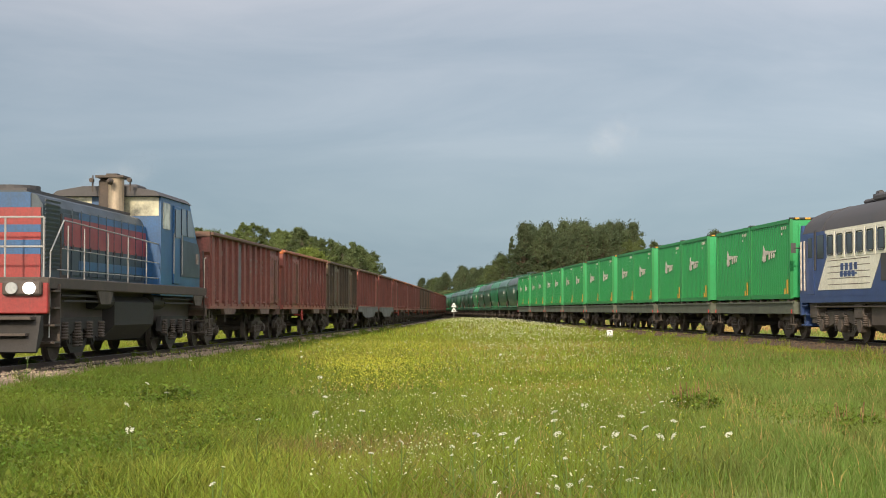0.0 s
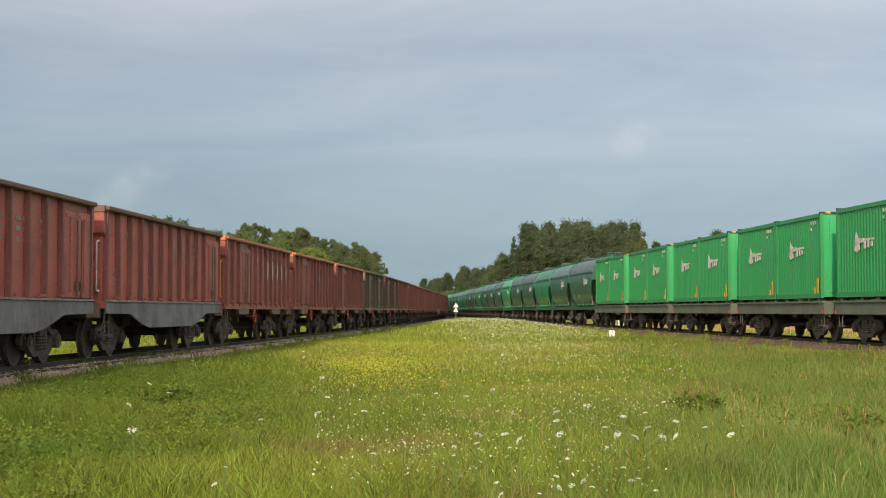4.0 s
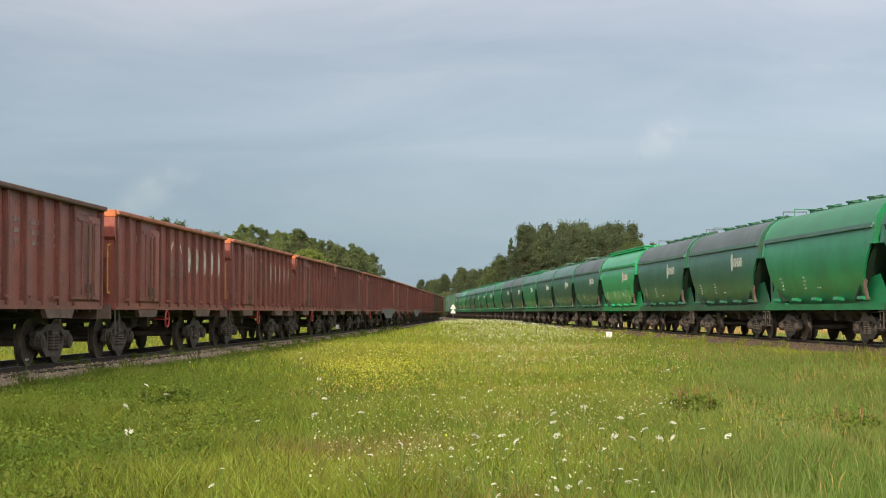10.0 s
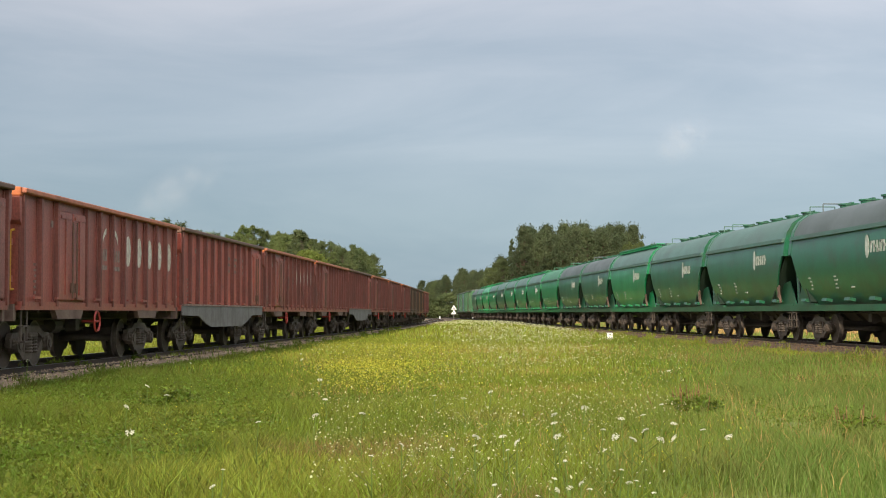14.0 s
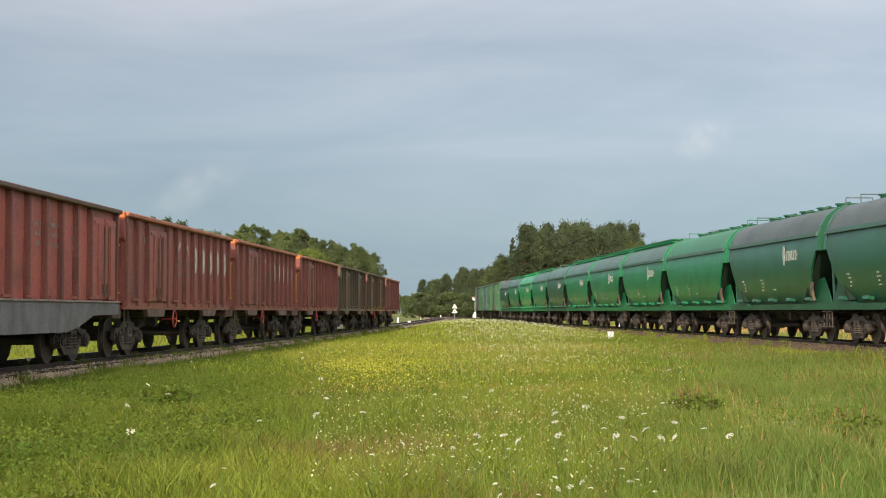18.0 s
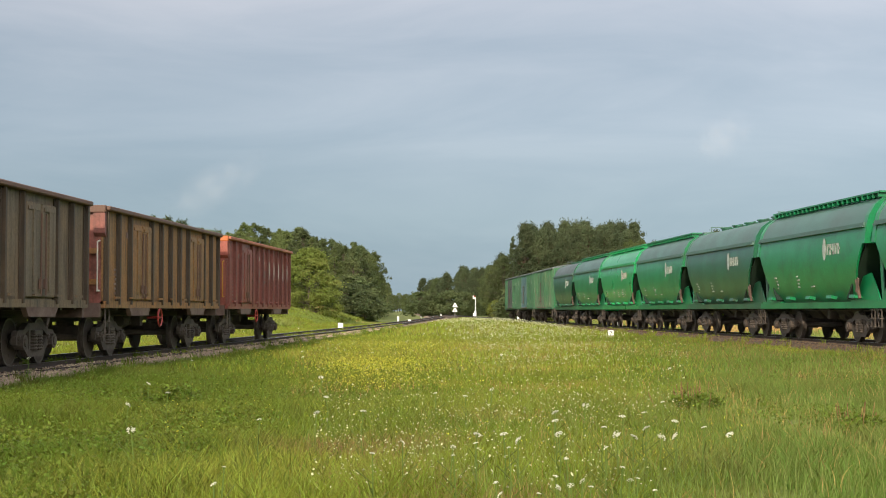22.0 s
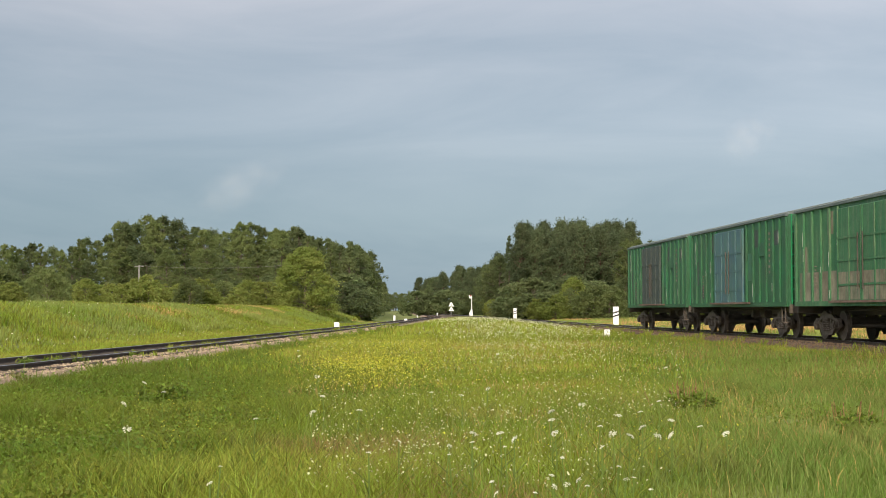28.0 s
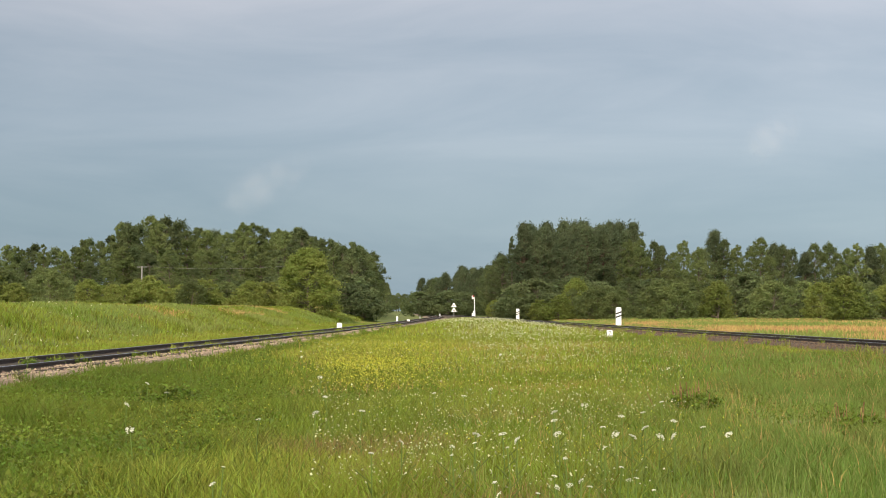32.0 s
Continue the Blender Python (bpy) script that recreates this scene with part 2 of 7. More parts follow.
MAT = {
    "grass": leafy("meadow grass", (0.125, 0.172, 0.013), (0.245, 0.27, 0.034), (0.25, 0.205, 0.05), world_scale=0.17, island=0.5),
    "grass_dark": leafy("lush dark meadow grass", (0.072, 0.118, 0.010), (0.135, 0.172, 0.018), (0.16, 0.128, 0.035), world_scale=0.25, island=0.5),
    "grass_cool": leafy("cool green meadow grass", (0.095, 0.158, 0.022), (0.155, 0.205, 0.04), (0.2, 0.16, 0.05), world_scale=0.2, island=0.4),
    "grass_pale": leafy("pale meadow grass", (0.158, 0.21, 0.019), (0.265, 0.272, 0.038), (0.26, 0.215, 0.055), world_scale=0.12, island=0.4),
    "dry_grass": leafy("dry seeding grass", (0.38, 0.265, 0.09), (0.46, 0.27, 0.12), world_scale=0.1),
    "far_grass": leafy("far meadow grass", (0.165, 0.222, 0.048), (0.225, 0.25, 0.06), world_scale=0.06),
    "red_grass": leafy("reddish-brown seeding grass", (0.21, 0.135, 0.055), (0.27, 0.18, 0.075), world_scale=0.5, island=0.4),
    "seed_stem": leafy("pale green seeding stems", (0.175, 0.235, 0.05), (0.24, 0.26, 0.08), world_scale=0.4),
    "yellow": leafy("yellow blossom", (0.42, 0.40, 0.03), (0.46, 0.44, 0.05), world_scale=1.0),
    "cream_flower": leafy("cream blossom", (0.46, 0.47, 0.25), (0.56, 0.56, 0.38), world_scale=1.0, island=0.3),
    "white": leafy("white blossom", (0.62, 0.63, 0.50), (0.70, 0.70, 0.60), world_scale=1.0, island=0.12),
    "stem": leafy("flower stem", (0.11, 0.16, 0.03), (0.14, 0.19, 0.04)),
    "ballast_pale": material("pale pinkish ballast", (0.26, 0.188, 0.125), 0.95, second=(0.17, 0.128, 0.088), scale=1.6, amount=0.9, bump=1.0, fine=14, grime=(0.16, 0.15, 0.075)),
    "ballast_oily": material("oil-darkened ballast", (0.05, 0.04, 0.032), 0.95, second=(0.09, 0.068, 0.05), scale=1.2, amount=0.9, bump=1.0, fine=14),
    "ballast_dark": material("dark brown ballast", (0.10, 0.066, 0.04), 0.95, second=(0.05, 0.038, 0.028), scale=1.6, amount=0.9, bump=1.0, fine=14),
    "stone_pale": material("pale ballast stones", (0.35, 0.265, 0.185), 0.95, scale=4, bump=0.5, island=0.4),
    "stone_dark": material("dark ballast stones", (0.125, 0.08, 0.05), 0.95, scale=4, bump=0.5, island=0.4),
    "sleeper": material("weathered tarred sleeper", (0.06, 0.047, 0.037), 0.9, scale=3, bump=0.6, fine=12),
    "weed": leafy("broad-leaved weeds", (0.085, 0.135, 0.014), (0.145, 0.185, 0.022), world_scale=0.3, island=0.4),
    "rail": material("brown rusted rail", (0.045, 0.032, 0.026), 0.8, 0.0, second=(0.07, 0.045, 0.032), scale=6, bump=0.3),
    "rail_top": material("worn bright rail head", (0.36, 0.37, 0.40), 0.3, 1.0, scale=6, bump=0.05),
    "bark": material("grey brown bark", (0.10, 0.075, 0.055), 0.9, second=(0.16, 0.13, 0.10), scale=3, bump=0.8, fine=9),
    "pine_bark": material("reddish pine bark", (0.11, 0.062, 0.042), 0.9, second=(0.10, 0.07, 0.05), scale=2, bump=0.8, fine=9),
    "leaf_mid": leafy("mid green leaves", (0.135, 0.172, 0.058), (0.19, 0.222, 0.078), world_scale=0.25, each=0.24, through_light=0.5),
    "leaf_dark": leafy("dark green leaves", (0.108, 0.142, 0.058), (0.155, 0.182, 0.074), world_scale=0.25, each=0.24, through_light=0.5),
    "leaf_light": leafy("light green leaves", (0.18, 0.225, 0.05), (0.24, 0.265, 0.066), world_scale=0.25, each=0.24, through_light=0.5),
    "needle": leafy("dull pine needles", (0.074, 0.1, 0.048), (0.115, 0.138, 0.064), world_scale=0.3, through_light=0.4, each=0.15),
    "brown": material("weathered red-brown wagon paint", (0.31, 0.082, 0.06), 0.45, second=(0.215, 0.066, 0.052), scale=0.6, amount=0.9,
                      streak=(0.12, 0.048, 0.038), streak_amount=0.6, grime=(0.27, 0.105, 0.07), bump=0.3, mottle=0.28, each=0.13),
    "brown_fade": material("faded red wagon paint", (0.40, 0.092, 0.064), 0.5, second=(0.26, 0.074, 0.056), scale=0.5, amount=0.9,
                           streak=(0.25, 0.12, 0.085), streak_amount=0.5, grime=(0.075, 0.035, 0.028), bump=0.3, mottle=0.28, each=0.13),
    "maroon": material("dull maroon wagon paint", (0.28, 0.094, 0.072), 0.5, second=(0.19, 0.072, 0.06), scale=0.6, amount=0.9,
                       streak=(0.12, 0.066, 0.052), streak_amount=0.7, grime=(0.055, 0.032, 0.027), bump=0.3, mottle=0.28, each=0.13),
    "olive": material("worn ochre and olive wagon sheet", (0.25, 0.135, 0.05), 0.6, second=(0.33, 0.15, 0.045), scale=0.7, amount=1.0,
                      streak=(0.05, 0.034, 0.022), streak_amount=0.75, grime=(0.08, 0.052, 0.03), bump=0.3, mottle=0.3),
    "olive_grey": material("weathered grey-olive wagon sheet", (0.20, 0.168, 0.10), 0.65, second=(0.13, 0.105, 0.07), scale=0.7, amount=1.0,
                           streak=(0.15, 0.085, 0.04), streak_amount=0.8, grime=(0.07, 0.055, 0.04), bump=0.3, mottle=0.3),
    "stripe_grey": material("faded blue-grey painted strip", (0.16, 0.16, 0.165), 0.7, second=(0.12, 0.09, 0.085), scale=2, amount=0.8, bump=0.1),
    "soot": material("sooty dark wagon sheet", (0.15, 0.115, 0.075), 0.65, second=(0.21, 0.135, 0.07), scale=0.7, amount=0.8,
                     streak=(0.03, 0.025, 0.02), streak_amount=0.9, bump=0.3, mottle=0.28),
    "orange": material("bright orange wagon rim", (0.55, 0.15, 0.035), 0.6, second=(0.35, 0.10, 0.04), scale=2.0, amount=0.8, bump=0.15),
    # both rib colours hold grime and also the painted-in shade beside the ribs
    "rib_dark": material("dark wagon ribs with grime and shade in the colour", (0.06, 0.043, 0.03), 0.65, second=(0.11, 0.07, 0.04), scale=1.2, amount=0.8, streak=(0.03, 0.024, 0.02), streak_amount=0.6, bump=0.2),
    "rib_brown": material("grimy red-brown wagon ribs darkened for shade", (0.22, 0.068, 0.052), 0.6, second=(0.145, 0.052, 0.042), scale=0.8, amount=0.9,
                          streak=(0.06, 0.032, 0.028), streak_amount=0.7, bump=0.25, mottle=0.25),
    # the orange rim paint, dulled to salmon for the shade on the long sides
    "rim_side": material("salmon wagon rim dulled for shaded sides", (0.43, 0.15, 0.085), 0.65, second=(0.27, 0.10, 0.06), scale=2.0, amount=0.9, bump=0.15),
    # darker than the wagons' running gear: the underbody's shade is in this colour
    "loco_under": material("oily black locomotive running gear darkened for shade", (0.014, 0.012, 0.011), 0.7, second=(0.03, 0.025, 0.022), scale=2.2, amount=0.9, bump=0.4),
    "rim_dull": material("dull brown wagon rim", (0.14, 0.075, 0.05), 0.65, second=(0.09, 0.05, 0.04), scale=2.0, bump=0.15),
    "under": material("grimy black running gear", (0.058, 0.045, 0.037), 0.75, second=(0.10, 0.075, 0.06), scale=2.2, amount=0.9, bump=0.4),
    "under_grey": material("dusty grey-brown running gear", (0.105, 0.083, 0.067), 0.8, second=(0.045, 0.036, 0.03), scale=2.2, amount=0.9, bump=0.4),
    "sill_grey": material("dust-grey sill", (0.17, 0.115, 0.09), 0.8, second=(0.09, 0.05, 0.04), scale=2.0, amount=0.9, bump=0.3),
    "fish_grey": material("dusty grey skirt paint", (0.18, 0.175, 0.175), 0.75, second=(0.10, 0.09, 0.085), scale=1.4, amount=0.9, streak=(0.07, 0.06, 0.055), streak_amount=0.6, bump=0.25, mottle=0.22),
    "tread": material("worn steel tyre", (0.12, 0.098, 0.083), 0.5, 0.4, second=(0.06, 0.047, 0.04), scale=5, amount=0.9, bump=0.05),
    "paint_white": material("worn white paint", (0.62, 0.58, 0.50), 0.6, second=(0.36, 0.30, 0.25), scale=5, amount=1.0, bump=0.1),
    "paint_dim": material("half-worn white lettering", (0.30, 0.24, 0.21), 0.7, second=(0.17, 0.10, 0.085), scale=6, amount=1.0, bump=0.1),
    "paint_pale": material("dusty white lettering", (0.50, 0.52, 0.47), 0.6, second=(0.30, 0.34, 0.29), scale=5, amount=0.9, bump=0.1),
    "paint_yellow": material("yellow paint", (0.55, 0.29, 0.03), 0.55, scale=4, bump=0.1),
    "paint_red": material("red paint", (0.36, 0.04, 0.03), 0.55, scale=4, bump=0.1),
    "green_new": material("fresh bright green paint", (0.012, 0.33, 0.105), 0.3, second=(0.02, 0.25, 0.085), scale=0.4, amount=0.6, bump=0.08, coat=0.25),
    "green_mid": material("worn green paint", (0.007, 0.235, 0.085), 0.34, second=(0.013, 0.17, 0.068), scale=0.45, amount=0.9,
                          streak=(0.03, 0.13, 0.06), streak_amount=0.25, grime=(0.03, 0.095, 0.045), bump=0.05, coat=0.1, mottle=0.2),
    "green_dark": material("sooty dark green paint", (0.012, 0.128, 0.064), 0.34, second=(0.022, 0.092, 0.052), scale=0.45, amount=0.9,
                           streak=(0.05, 0.11, 0.065), streak_amount=0.25, grime=(0.045, 0.06, 0.04), bump=0.06, coat=0.1, mottle=0.22),
    "roof_grey": material("dust-grey green roof", (0.07, 0.165, 0.13), 0.4, second=(0.09, 0.135, 0.12), scale=0.5, amount=0.8, bump=0.15),
    "roof_slate": material("slate grey dusty roof", (0.10, 0.125, 0.125), 0.5, second=(0.07, 0.092, 0.09), scale=0.5, amount=0.8, bump=0.15),
    "roof_green": material("green dusty roof", (0.03, 0.20, 0.09), 0.45, second=(0.06, 0.18, 0.11), scale=0.5, amount=0.8, bump=0.12),
    # near-black green: the shade under the hopper ends is put into the colour
    "slope_shade": material("inner plate green darkened for shade", (0.012, 0.03, 0.018), 0.8, bump=0.1),
    "cont": material("green container steel", (0.022, 0.235, 0.062), 0.45, second=(0.02, 0.20, 0.055), scale=0.5, amount=0.6,
                     streak=(0.05, 0.20, 0.07), streak_amount=0.25, bump=0.06),
    # container green again, lightened to paint in the sun on the end walls
    "cont_end_lit": material("container green lightened for sunlit ends", (0.03, 0.33, 0.11), 0.45, second=(0.03, 0.28, 0.09), scale=0.7, amount=0.6, bump=0.06),
    "flat_grey": material("grey-green flat wagon frame", (0.115, 0.13, 0.095), 0.75, second=(0.075, 0.08, 0.062), scale=0.9, amount=0.9, grime=(0.09, 0.08, 0.06), bump=0.2),
    "box_green": material("patched green boxcar sheet", (0.008, 0.105, 0.038), 0.5, second=(0.018, 0.075, 0.036), scale=0.9, amount=1.0,
                          streak=(0.11, 0.15, 0.09), streak_amount=0.3, grime=(0.012, 0.055, 0.028), bump=0.2, mottle=0.28),
    "tan_rust": material("worn pale bare steel", (0.24, 0.22, 0.16), 0.7, second=(0.12, 0.10, 0.07), scale=1.6, amount=1.0, streak=(0.03, 0.12, 0.055), streak_amount=0.9, bump=0.2),
    "box_pale": material("flaking pale green boxcar sheet", (0.042, 0.14, 0.06), 0.6, second=(0.014, 0.12, 0.046), scale=0.8, amount=1.0,
                         streak=(0.22, 0.21, 0.14), streak_amount=0.5, grime=(0.02, 0.08, 0.04), bump=0.25, mottle=0.28),
    "box_blue": material("blue-green boxcar door", (0.035, 0.10, 0.135), 0.5, second=(0.05, 0.14, 0.12), scale=0.9, amount=1.0,
                         streak=(0.16, 0.20, 0.18), streak_amount=0.6, bump=0.2),
    "box_dark": material("blackened boxcar door", (0.03, 0.045, 0.042), 0.6, second=(0.05, 0.065, 0.06), scale=0.9, amount=1.0, bump=0.2),
    "loco_red": material("red locomotive paint", (0.27, 0.018, 0.016), 0.4, second=(0.2, 0.018, 0.016), scale=0.8, amount=0.7, streak=(0.12, 0.03, 0.026), streak_amount=0.4, bump=0.06, coat=0.15, mottle=0.22),
    "loco_blue": material("blue locomotive paint", (0.012, 0.085, 0.23), 0.4, second=(0.016, 0.055, 0.13), scale=0.8, amount=0.8, streak=(0.03, 0.05, 0.085), streak_amount=0.4, bump=0.06, coat=0.15, mottle=0.22),
    "loco_slate": material("grimy slate-blue locomotive paint", (0.045, 0.066, 0.088), 0.5, second=(0.03, 0.04, 0.048), scale=0.9, amount=0.8, streak=(0.03, 0.03, 0.03), streak_amount=0.4, bump=0.1),
    "loco_grimred": material("grimy red band", (0.30, 0.04, 0.042), 0.45, second=(0.17, 0.04, 0.048), scale=0.9, amount=0.8, streak=(0.06, 0.035, 0.04), streak_amount=0.4, bump=0.1),
    "navy": material("navy locomotive paint", (0.035, 0.072, 0.21), 0.4, second=(0.028, 0.055, 0.16), scale=0.7, amount=0.8, streak=(0.05, 0.06, 0.10), streak_amount=0.25, bump=0.06, coat=0.2),
    "cream": material("cream locomotive panel", (0.80, 0.76, 0.63), 0.5, second=(0.68, 0.63, 0.50), scale=0.8, amount=0.8, streak=(0.30, 0.27, 0.22), streak_amount=0.3, bump=0.06),
    "roof_dark": material("dark grey locomotive roof", (0.055, 0.052, 0.055), 0.65, second=(0.08, 0.07, 0.07), scale=0.8, amount=0.8, bump=0.15),
    "stack": material("heat-stained steel exhaust stack", (0.42, 0.34, 0.25), 0.5, 0.4, second=(0.25, 0.19, 0.13), scale=1.2, amount=0.9, streak=(0.07, 0.055, 0.045), streak_amount=0.8, bump=0.08),
    "handrail": material("dusty grey handrail", (0.30, 0.29, 0.28), 0.5, scale=5, bump=0.05),
    "glass": material("dark cab glass", (0.02, 0.025, 0.03), 0.08, bump=0, coat=0.5),
    # the bright look of these panes is a pale base colour with dark patches
    "pane_lit_paint": material("cab glass with its shine painted pale", (0.62, 0.58, 0.42), 0.15, second=(0.10, 0.10, 0.09), scale=1.6, amount=1.0, bump=0),
    "sign_white": material("white painted post", (0.78, 0.79, 0.80), 0.6, second=(0.68, 0.68, 0.66), scale=4, bump=0.1),
    "sign_black": material("black paint stripe", (0.02, 0.02, 0.022), 0.6, bump=0.1),
    "pole_grey": material("grey concrete pole", (0.28, 0.27, 0.26), 0.85, scale=3, bump=0.2),
    "lamp": glowing("lit headlamp", (1.0, 0.96, 0.9), 6.0),
    "lens": material("unlit headlamp glass", (0.35, 0.36, 0.36), 0.15, bump=0),
}


# ---------------------------------------------------------------- mesh helpers
def put(name, bm, mat, parent=None, label=""):
    me = bpy.data.meshes.new(name)
    bm.to_mesh(me)
    bm.free()
    if mat:
        me.materials.append(MAT[mat])
    ob = new(name, me)
    if parent:
        ob.parent = parent
    if label:
        ob["label"] = label
    return ob


part = put


def again(ob, x=0, y=0, z=0, rz=0):
    """One more piece on the same mesh, under the same thing, moved by x, y, z."""
    o = ob.copy()
    scene.collection.objects.link(o)
    o.matrix_basis = pose(x, y, z, 0, 0, rz) @ ob.matrix_basis
    return o


def empty(name, label, category, group="", kind=""):
    return tagged(new(name), label, category, group, kind)


def box(bm, x, y, z, sx, sy, sz, rx=0, ry=0, rz=0, bevel=0.0):
    r = bmesh.ops.create_cube(bm, size=1.0, matrix=pose(x, y, z, rx, ry, rz) @ Matrix.Diagonal((sx, sy, sz, 1)))
    if bevel:
        edges = list({e for v in r["verts"] for e in v.link_edges})
        bmesh.ops.bevel(bm, geom=edges, offset=bevel, segments=1, affect="EDGES")
    return bm


def cyl(bm, x, y, z, r, h, rx=0, ry=0, rz=0, n=12, r2=None):
    bmesh.ops.create_cone(bm, cap_ends=True, segments=n, radius1=r, radius2=r if r2 is None else r2, depth=h, matrix=pose(x, y, z, rx, ry, rz))
    return bm


def bar(bm, a, b, r, n=6):
    a, b = Vector(a), Vector(b)
    m = Matrix.Translation((a + b) / 2) @ (b - a).to_track_quat("Z", "Y").to_matrix().to_4x4()
    bmesh.ops.create_cone(bm, cap_ends=True, segments=n, radius1=r, radius2=r, depth=(b - a).length, matrix=m)
    return bm


def extrude(bm, outline, x0, x1):
    """A prism along x from a closed outline of (y, z)."""
    a = [bm.verts.new((x0, y, z)) for y, z in outline]
    b = [bm.verts.new((x1, y, z)) for y, z in outline]
    n = len(outline)
    for i in range(n):
        bm.faces.new((a[i], a[(i + 1) % n], b[(i + 1) % n], b[i]))
    bm.faces.new(a[::-1])
    bm.faces.new(b)
    bmesh.ops.recalc_face_normals(bm, faces=bm.faces[:])
    return bm


def slab(bm, outline, y0, y1):
    """A plate across y from a closed outline of (x, z)."""
    a = [bm.verts.new((x, y0, z)) for x, z in outline]
    b = [bm.verts.new((x, y1, z)) for x, z in outline]
    n = len(outline)
    for i in range(n):
        bm.faces.new((a[i], a[(i + 1) % n], b[(i + 1) % n], b[i]))
    bm.faces.new(a[::-1])
    bm.faces.new(b)
    bmesh.ops.recalc_face_normals(bm, faces=bm.faces[:])
    return bm


B = bmesh.new


def smooth(ob, angle=40):
    for p in ob.data.polygons:
        p.use_smooth = True
    ob.data.set_sharp_from_angle(angle=radians(angle))
    return ob


# ---------------------------------------------------------------- the two tracks
# each: start x, heading (tangent), then stretches of (length, curvature)
LEFT = (-11.1, 0.0547, 0.0, ((63.8, 0), (76.2, -1 / 3047), (95, 0), (67, -1 / 1200), (2500, 0)))
RIGHT = (17.42, -0.0816, 0.12, ((120, 1 / 3000), (100, 1 / 28500), (2500, 0)))


def along(track, s):
    """Place and heading (radians from +y towards +x) at s metres along a track."""
    x0, tan, z, parts = track
    a, x, y = math.atan(tan), x0, 0.0
    if s < 0:
        return x + math.sin(a) * s, math.cos(a) * s, a
    for length, k in parts:
        d = min(s, length)
        if k:
            x += (math.cos(a) - math.cos(a + k * d)) / k
            y += (math.sin(a + k * d) - math.sin(a)) / k
            a += k * d
        else:
            x += math.sin(a) * d
            y += math.cos(a) * d
        s -= d
        if s <= 0:
            break
    return x, y, a


def track_x(track, y):
    return along(track, y)[0]


# ---------------------------------------------------------------- ground
def step(a, b, v):
    t = min(1.0, max(0.0, (v - a) / (b - a)))
    return t * t * (3 - 2 * t)


def ground_z(x, y):
    """Height of the ground: a meadow with a low rise between the tracks, a grassy bank beyond the left track."""
    xl, xr = track_x(LEFT, max(y, -60)), track_x(RIGHT, max(y, -60))
    z = -0.45 + 0.06 * noise.noise((x * 0.11, y * 0.11, 0)) + 0.04 * noise.noise((x * 0.45, y * 0.45, 3))
    dl, dr = xl - x, x - xr
    if 0 < y < 200:
        z += 0.13 * (1 - step(2.2, 6.0, abs(dl))) + 0.16 * (1 - step(2.2, 6.0, abs(dr)))
    if dl < 0 and dr < 0:
        mid = step(2.6, 7.0, -dl) * step(2.6, 6.0, -dr)
        z += 0.33 * step(35, 110, y) * mid + 0.24 * step(70, 125, y) * step(2.2, 4.6, -dl) * step(2.2, 4.0, -dr)
    if dl > 0:
        z += 1.5 * step(4.5, 11, dl) * (1 - 0.75 * step(270, 420, y)) * (0.96 + 0.18 * noise.noise((x * 0.05, y * 0.05, 8)))
        z += 0.1 * step(2.5, 5, dl)
    if dr > 0:
        z += 0.32 * step(2.6, 6, dr)
    return z


def build_ground():
    xs = sorted({round(v, 3) for v in [s * (0.7 * i + 0.0011 * i ** 3.1) for i in range(0, 75) for s in (1, -1)]})
    ys = [-400, -150, -60, -20, -5] + [0.9 * i + 0.00055 * i ** 3.02 for i in range(0, 150)]
    verts = [(x, y, ground_z(x, y) if abs(x) < 250 and -30 < y < 700 else 0.3) for y in ys for x in xs]
    w = len(xs)
    faces = [(j * w + i, j * w + i + 1, (j + 1) * w + i + 1, (j + 1) * w + i) for j in range(len(ys) - 1) for i in range(w - 1)]
    me = bpy.data.meshes.new("ground")
    me.from_pydata(verts, [], faces)
    for p in me.polygons:
        p.use_smooth = True
    me.materials.append(MAT["turf"])
    tagged(new("ground", me), "rolling green meadow ground with patches of drier grass", "ground", kind="structure")


MAT["turf"] = material("far meadow turf", (0.115, 0.155, 0.022), 0.95, second=(0.165, 0.168, 0.035), scale=0.045, amount=0.9, grime=(0.19, 0.205, 0.04), bump=0.6, fine=5)
build_ground()


